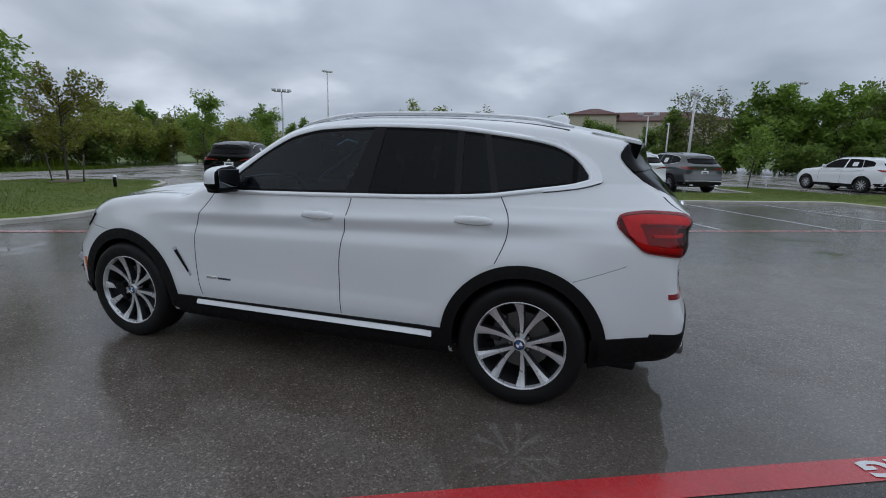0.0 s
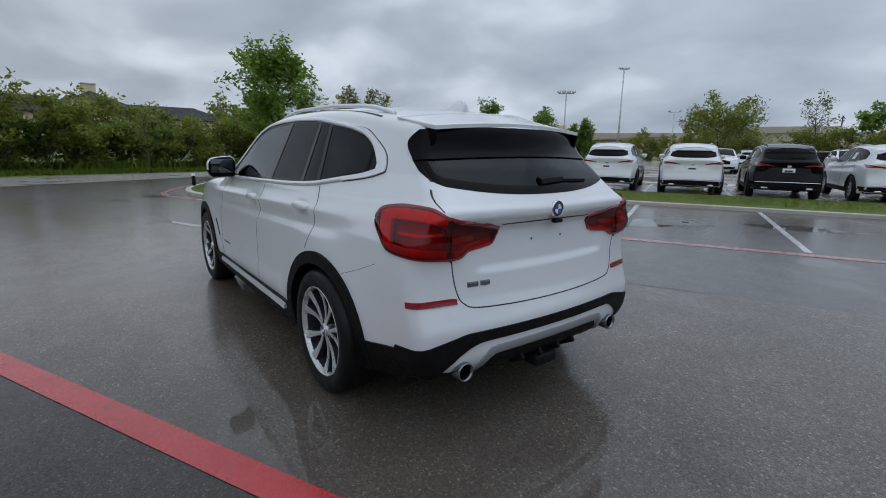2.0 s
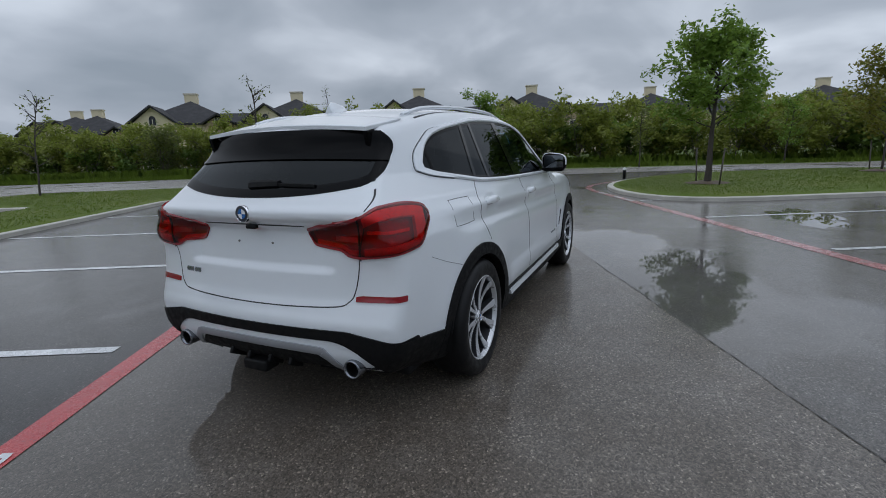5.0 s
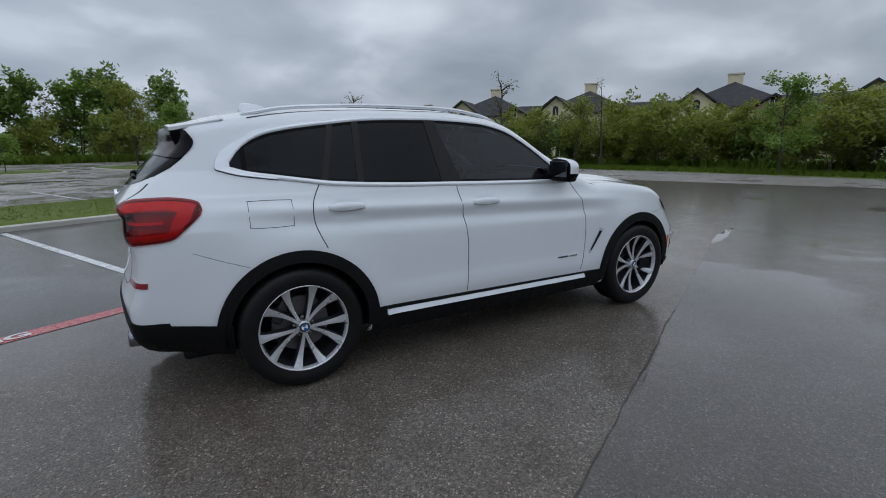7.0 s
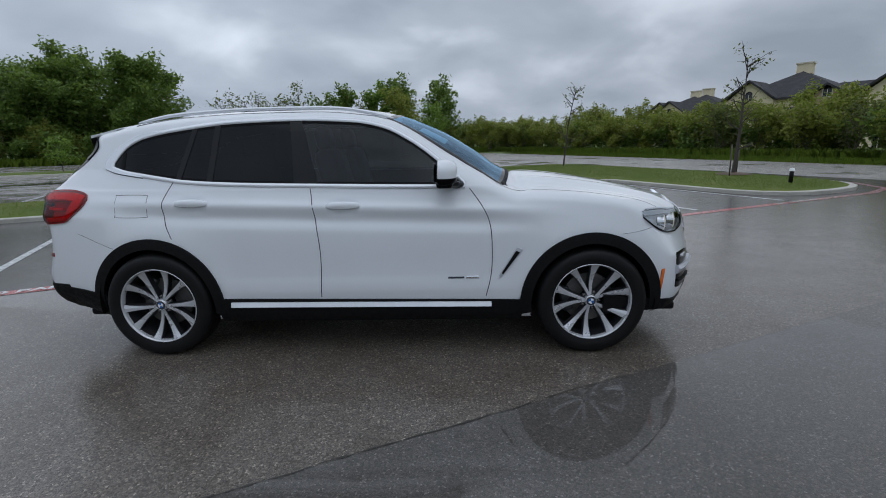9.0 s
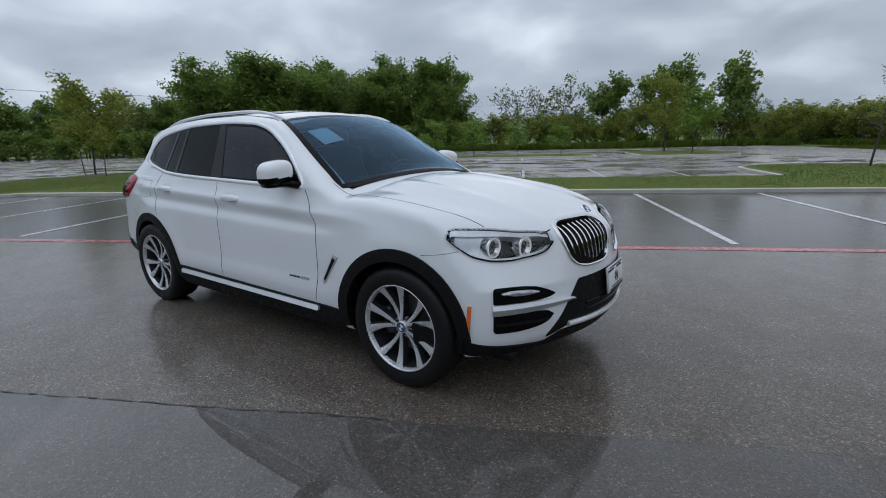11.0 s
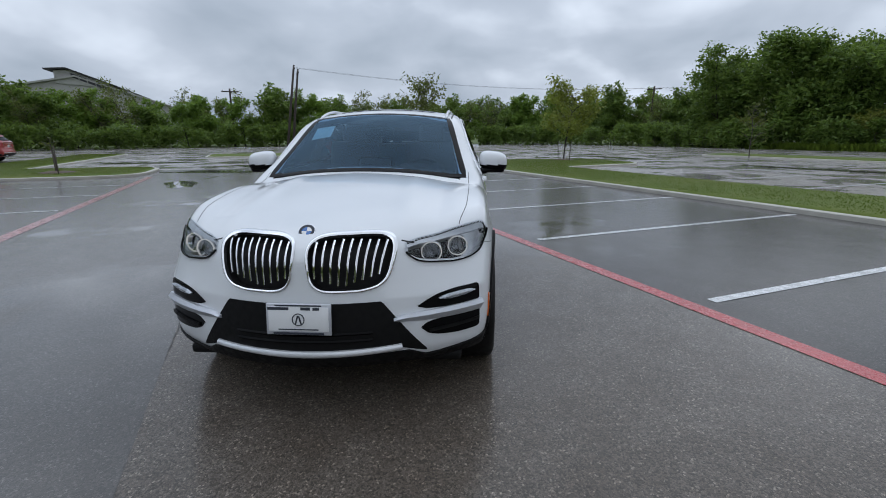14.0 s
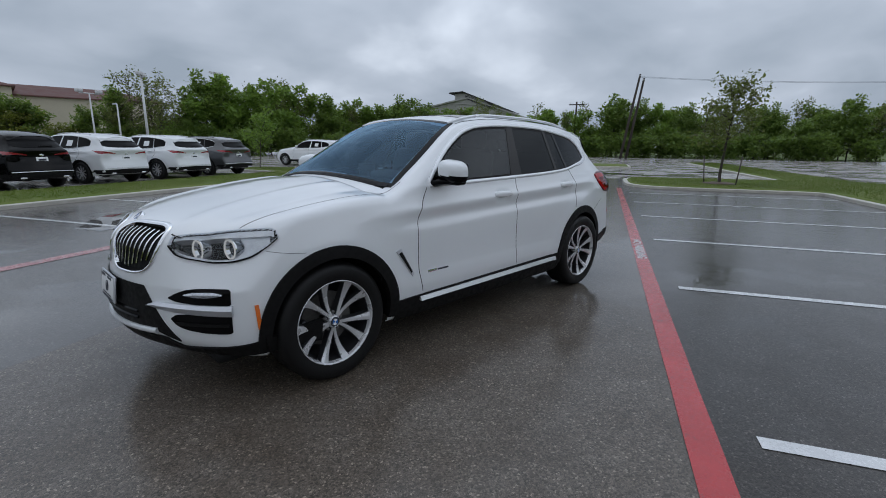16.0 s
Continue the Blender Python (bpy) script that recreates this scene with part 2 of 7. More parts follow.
# ---- materials ----
def wet_asphalt(name, base, film_at=0.52, grit_size=150.0, relief=0.55, sheen=0.12, ior=1.42, hollows=()):
    """Wet asphalt: a bed of small stones under a thin film of water, with a level sheet of water in the hollows (x, y, radius)."""
    s = Shade(name)
    stones = s.node("ShaderNodeTexVoronoi", Vector=s.co.outputs["Object"], Scale=grit_size)
    one_, dist = stones.outputs["Color"], stones.outputs["Distance"]
    grain = s.noise(240.0, 3.0, 0.7)
    blotch, patch, wide = s.noise(0.5, 6.0, 0.62, twist=0.5), s.noise(2.6, 5.0, 0.62), s.noise(0.13, 3.0, 0.5)
    sep = s.node("ShaderNodeSeparateColor", Color=one_).outputs[0]
    wet = s.calc("ADD", s.calc("MULTIPLY", blotch, 0.72), s.calc("MULTIPLY", patch, 0.28))
    for x, y, r in hollows:
        away = s.n.new("ShaderNodeVectorMath")
        away.operation = "DISTANCE"
        s.l.new(s.co.outputs["Object"], away.inputs[0])
        away.inputs[1].default_value = (x, y, 0)
        wet = s.calc("ADD", wet, s.ramp(s.calc("DIVIDE", away.outputs["Value"], r), (0.45, 0.24), (1.0, 0.0)))
    film = s.ramp(wet, (film_at - 0.05, 0.0), (film_at + 0.05, 1.0))
    pebble = s.ramp(sep, (0.0, tuple(c * 0.5 for c in base)), (0.5, base), (0.86, tuple(c * 1.35 for c in base)), (0.95, tuple(c * 1.7 for c in base)), (1.0, tuple(min(1, c * 3.0) for c in base)))
    tone = s.mix(1.0, pebble, s.ramp(s.calc("ADD", s.calc("MULTIPLY", patch, 0.5), s.calc("MULTIPLY", wide, 0.5)), (0.34, (0.66, 0.60, 0.54)), (0.52, (0.98, 0.96, 0.94)), (0.66, (1.22, 1.24, 1.28))), "MULTIPLY")
    tone = s.mix(1.0, tone, s.ramp(grain, (0.30, (0.45, 0.43, 0.42)), (0.50, (1.0, 0.98, 0.95)), (0.68, (1.9, 1.8, 1.65))), "MULTIPLY")
    col = s.mix(film, tone, s.mix(0.4, tone, tuple(c * 0.75 for c in base)))
    rise = s.calc("ADD", s.calc("MULTIPLY", s.calc("SUBTRACT", 1.0, dist), 0.7), s.calc("MULTIPLY", grain, 0.3))
    nrm = s.node("ShaderNodeBump", Height=rise, Strength=s.ramp(film, (0.0, relief), (1.0, relief * 0.6)), Distance=0.005).outputs[0]
    skin = s.node("ShaderNodeBump", Height=rise, Strength=s.ramp(film, (0.0, relief * 0.22), (1.0, 0.004)), Distance=0.004).outputs[0]
    return s.finish(Base_Color=col, Roughness=0.6, Normal=nrm, IOR=1.4, Specular_IOR_Level=0.3, Coat_Weight=s.ramp(film, (0, 0.85), (1, 1.0)),
                    Coat_Roughness=s.ramp(film, (0, sheen), (1, 0.02)), Coat_IOR=ior, Coat_Normal=skin)


ASPHALT = wet_asphalt("wet_asphalt", (0.104, 0.092, 0.080), 0.66, 115.0, sheen=0.135, ior=1.41, hollows=((-2.6, 1.9, 3.0),))
ASPHALT_BAY = wet_asphalt("bay_asphalt", (0.048, 0.046, 0.045), 0.77, 120.0, 0.5, 0.16, 1.265, hollows=((-2.4, 2.6, 2.6),))
ASPHALT_SMOOTH = wet_asphalt("smooth_wet_asphalt", (0.080, 0.075, 0.070), 0.61, 125.0, 0.5, 0.18, 1.46, hollows=((0.2, -2.45, 1.4), (1.7, -1.8, 1.3), (3.0, -1.1, 1.0)))
# far flooded paving: the sky's sheen is put into its pale base colour
ASPHALT_SKY_SHEEN = wet_asphalt("flooded_sky_sheen_paving", (0.31, 0.305, 0.30), 0.53, 120.0, 0.3, 0.26, 1.6)
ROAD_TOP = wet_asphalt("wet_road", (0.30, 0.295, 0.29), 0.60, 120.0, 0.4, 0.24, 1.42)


def road_paint(name, color, bare, worn=0.58):
    """Line paint, worn through to the asphalt in places."""
    s = Shade(name)
    wear = s.calc("ADD", s.calc("MULTIPLY", s.noise(9.0, 6.0, 0.65), 0.6), s.calc("MULTIPLY", s.noise(70.0, 3.0, 0.7), 0.4))
    tone = s.ramp(s.noise(3.0, 4.0), (0.3, tuple(c * 0.8 for c in color)), (0.7, color))
    col = s.mix(s.ramp(wear, (worn, 0.0), (worn + 0.08, 1.0)), tone, bare)
    return s.finish(Base_Color=col, Roughness=s.ramp(wear, (0.3, 0.16), (0.7, 0.38)), Normal=s.bump(s.noise(160.0, 3.0), 0.3, 0.004), Coat_Weight=0.5, Coat_Roughness=0.12, Coat_IOR=1.33)


RED_LINE = road_paint("red_line_paint", (0.50, 0.032, 0.036), (0.12, 0.08, 0.08))
WORN_RED = road_paint("worn_red_line_paint", (0.46, 0.15, 0.15), (0.16, 0.12, 0.115), 0.52)
WHITE_LINE = road_paint("white_line_paint", (0.72, 0.73, 0.74), (0.2, 0.2, 0.2))
KERB = stuff("wet_concrete_kerb", (0.47, 0.45, 0.40), 0.45, vary=0.22, scale=2.5, relief=0.25, fine=80)
JOINT = stuff("pavement_joint", (0.040, 0.037, 0.031), 0.5, vary=0.35, scale=7)


def grass_mat(name, low, high, dry):
    s = Shade(name)
    big, fine = s.noise(0.45, 5.0, 0.6), s.noise(38.0, 3.0, 0.7)
    col = s.mix(s.ramp(big, (0.42, 0.0), (0.75, 0.7)), s.ramp(fine, (0.3, low), (0.72, high)), dry)
    return s.finish(Base_Color=col, Roughness=0.75, Specular_IOR_Level=0.25, Normal=s.bump(fine, 0.45, 0.02))


LAWN = grass_mat("lawn_soil", (0.085, 0.128, 0.013), (0.108, 0.157, 0.018), (0.16, 0.175, 0.036))
FIELD = grass_mat("field_grass", (0.06, 0.10, 0.018), (0.12, 0.18, 0.035), (0.16, 0.17, 0.06))


def leafage(name, a, b, c, upright=0.0):
    """Leaves that differ from one to the next; a mown sward is lit as one soft surface."""
    s = Shade(name)
    rnd = s.node("ShaderNodeNewGeometry").outputs["Random Per Island"]
    col = s.ramp(rnd, (0.0, a), (0.55, b), (1.0, c))
    p = s.node("ShaderNodeBsdfPrincipled", Base_Color=col, Roughness=0.5 + 0.3 * upright, Specular_IOR_Level=0.3 * (1 - upright))
    t = s.node("ShaderNodeBsdfTranslucent", Color=s.mix(0.5, col, (0.30, 0.42, 0.06)))
    m = s.node("ShaderNodeMixShader", Fac=0.45 * (1 - upright))
    if upright:
        lean = s.n.new("ShaderNodeMix")
        lean.data_type = "VECTOR"
        lean.inputs[0].default_value = upright
        s.l.new(s.node("ShaderNodeNewGeometry").outputs["Normal"], lean.inputs[4])
        lean.inputs[5].default_value = (0, 0, 1)
        s.l.new(lean.outputs[1], p.inputs["Normal"])
    s.l.new(p.outputs[0], m.inputs[1])
    s.l.new(t.outputs[0], m.inputs[2])
    s.l.new(m.outputs[0], s.out.inputs[0])
    return s.mat


LEAF_FRESH = leafage("fresh_leaves", (0.095, 0.18, 0.03), (0.155, 0.26, 0.046), (0.24, 0.36, 0.08))
LEAF_DARK = leafage("dark_leaves", (0.062, 0.115, 0.028), (0.125, 0.20, 0.045), (0.21, 0.30, 0.075))
LEAF_MIXED = leafage("spring_leaves", (0.16, 0.175, 0.034), (0.225, 0.245, 0.046), (0.29, 0.30, 0.075))
LEAF_RUST = leafage("rusty_young_leaves", (0.11, 0.11, 0.025), (0.20, 0.15, 0.03), (0.24, 0.20, 0.05))
LEAF_GREY = leafage("sparse_grey_leaves", (0.075, 0.075, 0.035), (0.11, 0.115, 0.045), (0.15, 0.16, 0.065))
BLADE = leafage("grass_blades", (0.085, 0.135, 0.012), (0.104, 0.16, 0.016), (0.122, 0.178, 0.023), 0.8)
BARK = stuff("wet_bark", (0.055, 0.045, 0.038), 0.8, vary=0.4, scale=14, relief=0.6, fine=45)
TWIG = stuff("brown_twigs", (0.10, 0.085, 0.07), 0.85, vary=0.35, scale=3, fine=20)
MULCH = stuff("mulch", (0.10, 0.065, 0.04), 0.9, vary=0.5, scale=22, relief=0.9, fine=70)


def car_paint(name, color, flake=0.0, coat=1.0, rough=0.28):
    s = Shade(name)
    drops = s.node("ShaderNodeTexVoronoi", Vector=s.co.outputs["Object"], Scale=120.0).outputs["Distance"]
    dirt = s.noise(2.2, 5.0, 0.6)
    fine = s.noise(220.0, 2.0, 0.6)
    col = s.ramp(s.calc("ADD", s.calc("MULTIPLY", dirt, 0.7), s.calc("MULTIPLY", fine, 0.3)), (0.3, tuple(c * 0.965 for c in color)), (0.7, color))
    wet = s.bump(s.ramp(drops, (0.0, 1.0), (0.16, 0.0)), 0.05, 0.0008)
    return s.finish(Base_Color=col, Metallic=flake, Roughness=rough, Specular_IOR_Level=0.5 if coat == 1.0 else 0.15, Coat_Weight=coat, Coat_Roughness=s.ramp(dirt, (0.3, 0.015), (0.75, 0.06)), Coat_IOR=1.5, Coat_Normal=wet)


WHITE_PAINT = car_paint("alpine_white_paint", (0.765, 0.79, 0.815))
BLACK_PAINT = car_paint("black_car_paint", (0.002, 0.002, 0.0023), coat=0.12, rough=0.1)
GREY_PAINT = car_paint("grey_metallic_paint", (0.075, 0.078, 0.082), 0.5)
RED_PAINT = car_paint("red_car_paint", (0.36, 0.02, 0.02), 0.1)
CLADDING = stuff("black_textured_plastic", (0.00432, 0.00432, 0.00468), 0.62, vary=0.25, scale=30, relief=0.12, fine=300, spec=0.22)
GLOSS_BLACK = stuff("gloss_black_plastic", (0.004, 0.004, 0.0045), 0.12, vary=0.1, scale=5, spec=0.08)
PILLAR_GLOSS = stuff("gloss_black_pillar", (0.004, 0.004, 0.0045), 0.03, vary=0.1, scale=5, spec=0.25)
SEAM = stuff("panel_gap", (0.03, 0.03, 0.032), 0.7, vary=0.2)
RUBBER = stuff("wet_tyre_rubber", (0.00648, 0.00648, 0.00684), 0.5, vary=0.25, scale=18, relief=0.2, fine=160, spec=0.25)
ALLOY = stuff("machined_alloy", (0.62, 0.63, 0.65), 0.28, 0.55, vary=0.06, scale=9, fine=150)
ALLOY_DARK = stuff("dark_alloy", (0.07, 0.072, 0.078), 0.35, 0.7, vary=0.15, scale=9, fine=120)
CHROME = stuff("chrome", (0.82, 0.83, 0.85), 0.07, 1.0, vary=0.04, scale=3)
SATIN = stuff("satin_aluminium_trim", (0.76, 0.78, 0.81), 0.26, 0.45, vary=0.06, scale=4)
SILVER = stuff("matt_silver_plastic", (0.56, 0.58, 0.62), 0.34, 0.4, vary=0.08, scale=5)
SKID_GREY = stuff("grey_skid_paint", (0.36, 0.37, 0.39), 0.35, 0.5, vary=0.08, scale=5)
STEEL = stuff("cast_steel", (0.17, 0.165, 0.16), 0.5, 0.6, vary=0.2, scale=20)
CABIN = stuff("dark_cabin_trim", (0.022, 0.022, 0.024), 0.75, vary=0.2, scale=8, relief=0.1, fine=120)
SEAT = stuff("black_leatherette", (0.035, 0.034, 0.034), 0.5, vary=0.2, scale=9, relief=0.15, fine=140)
PAPER = stuff("pale_green_paper", (0.74, 0.92, 0.86), 0.7, vary=0.04, scale=4)
PLATE_WHITE = stuff("white_plate", (0.80, 0.81, 0.82), 0.35, vary=0.03)
INK = stuff("dark_print", (0.03, 0.035, 0.05), 0.5, vary=0.1)
BLUE = stuff("blue_enamel", (0.03, 0.14, 0.42), 0.2, vary=0.05, coat=0.5)
ENAMEL = stuff("white_enamel", (0.78, 0.79, 0.8), 0.2, vary=0.03, coat=0.5)
AMBER = stuff("amber_marker", (0.75, 0.16, 0.015), 0.15, vary=0.1, scale=60, coat=0.7)
RED_REFLECTOR = stuff("red_reflector", (0.26, 0.006, 0.014), 0.2, vary=0.2, scale=90, coat=0.7)


def glazing(name, tint, gloss=1.0, ior=1.5, drops=0.0, film=(0.92, 0.97, 1.0)):
    """Tinted panes: dim see-through and a mirror film on top."""
    s = Shade(name)
    clear = s.node("ShaderNodeBsdfTransparent", Color=tint)
    sets = dict(Color=tuple(gloss * c for c in film), Roughness=0.015)
    if drops:
        d = s.node("ShaderNodeTexVoronoi", Vector=s.co.outputs["Object"], Scale=95.0).outputs["Distance"]
        sets["Normal"] = s.bump(s.ramp(d, (0.0, 1.0), (0.22, 0.0)), drops, 0.002)
        sets["Roughness"] = 0.05
    shine = s.node("ShaderNodeBsdfGlossy", **sets)
    fr = s.node("ShaderNodeFresnel", IOR=ior)
    m = s.node("ShaderNodeMixShader", Fac=fr.outputs[0])
    s.l.new(clear.outputs[0], m.inputs[1])
    s.l.new(shine.outputs[0], m.inputs[2])
    s.l.new(m.outputs[0], s.out.inputs[0])
    return s.mat


GLASS_PRIVACY = glazing("privacy_glass", (0.03, 0.032, 0.035), 0.46)
GLASS_TINT = glazing("tinted_glass", (0.20, 0.22, 0.23), 0.85)
GLASS_CLEAR = glazing("windscreen_glass", (0.46, 0.58, 0.70), 1.0, ior=1.52, film=(0.50, 0.76, 1.0))
GLASS_WET = glazing("wet_privacy_glass", (0.03, 0.032, 0.035), 0.62, drops=0.2)
LENS_CLEAR = glazing("clear_lamp_lens", (0.93, 0.94, 0.95))
LENS_RED = glazing("red_lamp_lens", (0.92, 0.13, 0.14), 0.75, ior=1.5)


def lamp_glow(name, color, strength):
    s = Shade(name)
    e = s.node("ShaderNodeEmission", Color=color, Strength=strength)
    s.l.new(e.outputs[0], s.out.inputs[0])
    return s.mat


FOG_CHROME = stuff("fog_lamp_glass", (0.42, 0.44, 0.47), 0.14, 0.7, vary=0.35, scale=60)
HALO = lamp_glow("daytime_light_ring", (0.96, 0.98, 1.0), 0.36)
DARK_CHROME = stuff("dark_chrome", (0.22, 0.23, 0.25), 0.16, 0.9, vary=0.2, scale=14)
TAIL_GLOW = stuff("red_lamp_inside", (0.88, 0.05, 0.06), 0.3, vary=0.12, scale=25)
TAIL_DARK = stuff("dark_red_lamp_inside", (0.30, 0.014, 0.022), 0.4, vary=0.3, scale=40)
REFLECTOR = stuff("lamp_reflector", (0.78, 0.80, 0.83), 0.2, 0.45, vary=0.14, scale=22)

MIRROR = stuff("dim_mirror_glass", (0.12, 0.13, 0.14), 0.05, 1.0, vary=0.03)


def still_water(name):
    s = Shade(name)
    bed = s.ramp(s.noise(60.0, 4.0, 0.7), (0.3, (0.05, 0.046, 0.042)), (0.7, (0.075, 0.068, 0.06)))
    return s.finish(Base_Color=bed, Roughness=0.6, Specular_IOR_Level=0.2, Coat_Weight=1.0, Coat_Roughness=0.008, Coat_IOR=1.36, Coat_Normal=s.bump(s.noise(9.0, 2.0), 0.02, 0.003))


WATER = still_water("standing_rain_water")
# ---- ground, car park, islands and lines ----
def sheet(name, outline, z, material, label, category, dense=0.0):
    bm = bmesh.new()
    bm.faces.new([bm.verts.new((*lot(u, v).xy, z)) for u, v in outline])
    bmesh.ops.recalc_face_normals(bm, faces=bm.faces)
    for f in bm.faces:
        if f.normal.z < 0:
            f.normal_flip()
    return one(name, bm, material, label, category, kind="structure")


bm = bmesh.new()
bmesh.ops.create_circle(bm, cap_ends=True, segments=64, radius=2200)
bmesh.ops.translate(bm, vec=(0, 0, -0.05), verts=bm.verts)
one("ground", bm, FIELD, "rough green field grass reaching the horizon", "ground", kind="structure")
sheet("parking_lot", [(-19, -1.8), (16.5, -1.8), (16.5, 2.17), (-19, 2.17)], 0.0, ASPHALT, "wet brownish asphalt lane with visible grit", "pavement")
sheet("parking_bays", [(-19, 2.17), (16.5, 2.17), (16.5, 9.8), (-19, 9.8)], 0.0, ASPHALT_BAY, "wet dark grey asphalt of the parking bays", "pavement")
sheet("parking_lot_far_side", [(-19, -11.5), (16.5, -11.5), (16.5, -1.8), (-19, -1.8)], 0.0, ASPHALT_SMOOTH, "smooth wet asphalt with a film of water", "pavement")
# the outlying lots, with reflected sky painted in as a paler base
sheet("parking_lot_back", [(-66, -75), (-19, -75), (-19, 46), (-66, 46)], 0.0, ASPHALT_SKY_SHEEN, "flooded paving of the back rows, sky sheen in its pale colour", "pavement")
sheet("parking_lot_next", [(-19, 9.8), (16.5, 9.8), (16.5, 46), (-19, 46)], 0.0, ASPHALT_SKY_SHEEN, "flooded paving of the next lot, sky sheen in its pale colour", "pavement")
sheet("parking_lot_row", [(-19, -75), (16.5, -75), (16.5, -11.5), (-19, -11.5)], 0.0, ASPHALT_SKY_SHEEN, "wet paving under the parked rows, sky sheen in its pale colour", "pavement")
# the drive that bends past the islands
near_edge = curve_through([(2, -60), (9, -40), (14.5, -24), (16.5, -12), (16.5, 0), (16.5, 20), (16.5, 60)], 6)
far_edge = curve_through([(4, -66), (13.5, -38), (18.0, -21), (20.8, -8.5), (23.2, 1.5), (24.4, 12), (24.6, 26), (24.8, 62)], 6)
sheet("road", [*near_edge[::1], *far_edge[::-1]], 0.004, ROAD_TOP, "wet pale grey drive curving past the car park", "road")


def rounded(corners, radius=1.2, per=6):
    """A closed outline with its corners rounded; a corner may bring its own radius."""
    out, n = [], len(corners)
    for i, c in enumerate(corners):
        p, a, b = (Vector(q[:2]) for q in (c, corners[i - 1], corners[(i + 1) % n]))
        r = c[2] if len(c) > 2 else radius
        da, db = (a - p), (b - p)
        k = min(r, da.length * 0.48, db.length * 0.48)
        s, e = p + da.normalized() * k, p + db.normalized() * k
        for t in np.linspace(0, 1, per):
            out.append(s * (1 - t) ** 2 + p * 2 * t * (1 - t) + e * t * t)
    fine = []
    for a, b in zip(out, out[1:] + out[:1]):
        n = max(1, int((b - a).length / 1.5))
        fine += [a.lerp(b, k / n) for k in range(n)]
    return fine


def island(name, corners, label, edge=0.09, rise=0.06):
    """A kerbed grass island."""
    line = rounded(corners)
    pts = [lot(*p).xy for p in line]
    if sum(a.x * b.y - b.x * a.y for a, b in zip(pts, pts[1:] + pts[:1])) < 0:
        pts, line = pts[::-1], line[::-1]
    n = len(pts)
    ways = [(pts[(i + 1) % n] - pts[i - 1]).normalized() for i in range(n)]
    root = thing(name, label, "grass island", kind="structure")
    bm = bmesh.new()
    rows = []
    for off, z in ((0, -0.02), (0.0, edge * 0.86), (0.02, edge), (0.16, edge), (0.17, edge - 0.05)):
        rows.append([bm.verts.new((p.x - d.y * off, p.y + d.x * off, z)) for p, d in zip(pts, ways)])
    for r0, r1 in zip(rows, rows[1:]):
        for i in range(n):
            bm.faces.new((r0[i], r0[(i + 1) % n], r1[(i + 1) % n], r1[i]))
    part("kerb", bm, root, KERB, "pale wet concrete kerb")
    bm = bmesh.new()
    rings = [[bm.verts.new((p.x - d.y * off, p.y + d.x * off, edge + z + 0.008 * noise.noise((p.x * 1.3, p.y * 1.3, off)))) for p, d in zip(pts, ways)] for off, z in ((0.158, -0.004), (0.20, 0.018), (0.30, rise * 0.6))]
    for r0, r1 in zip(rings, rings[1:]):
        for i in range(n):
            bm.faces.new((r0[i], r0[(i + 1) % n], r1[(i + 1) % n], r1[i])).smooth = True
    inner = rings[-1]
    edges = [bm.edges.get((inner[i], inner[(i + 1) % n])) for i in range(n)]
    bmesh.ops.triangle_fill(bm, use_beauty=True, use_dissolve=False, edges=edges)
    for f in bm.faces:
        f.normal_update()
        if f.normal.z < 0:
            f.normal_flip()
    part("lawn", bm, root, LAWN, "short wet lawn")
    ISLANDS.append(line)
    return root


ISLANDS = []
island("island_front_right", [(5.6, -9.95, 0.3), (5.6, -4.9, 2.2), (10.2, -4.9, 2.5), (13.6, -9.0, 3.0), (13.2, -16.6, 2.2), (8.0, -16.6, 2.0), (7.4, -13.2, 0.8), (-15.2, -13.2, 0.8), (-15.8, -17.2, 1.2), (-18.3, -17.2, 1.2), (-18.8, -13.2, 0.8), (-40, -13.2, 0.5), (-40, -10, 0.5), (-20.6, -9.95, 0.8), (-20.6, -4.8, 1.8), (-15.4, -4.8, 1.8), (-15.4, -9.95, 0.4)], "long kerbed lawn strip with islands at its ends")
island("island_front_left", [(9.9, 8.0, 0.4), (9.9, 2.6, 1.8), (14.2, 2.6, 2.4), (15.2, 8.0, 2.0), (14.9, 16.4, 2.0), (9.6, 16.4, 1.5), (9.2, 11.45, 0.6), (-12.8, 11.45, 0.8), (-13.4, 16.6, 1.2), (-18.2, 16.6, 1.2), (-18.8, 11.6, 0.8), (-44, 11.6, 0.5), (-44, 8.6, 0.5), (-19.2, 8.6, 0.8), (-19.0, 2.4, 1.8), (-13.6, 2.4, 1.8), (-13.4, 8.0, 0.5)], "long kerbed lawn strip beside the parking bays")
island("island_far_lot", [(-20, 27.8, 0.8), (6.5, 27.8, 0.8), (6.5, 31.2, 0.8), (-20, 31.2, 0.8)], "narrow kerbed lawn island far out in the car park")
island("island_far_corner", [(9.0, 27.0, 1.5), (15.0, 27.0, 1.5), (15.0, 33.5, 1.5), (9.0, 33.5, 1.5)], "small kerbed lawn island at the far corner")
island("island_back_lot", [(-36, -4, 0.8), (-31, -4, 0.8), (-31, 3.4, 0.8), (-36, 3.4, 0.8)], "small kerbed lawn island in the far rows")

# painted lines, laid as thin sheets with ragged wear
paint = thing("line_markings", "red and white painted lines on wet asphalt", "road marking", kind="structure")


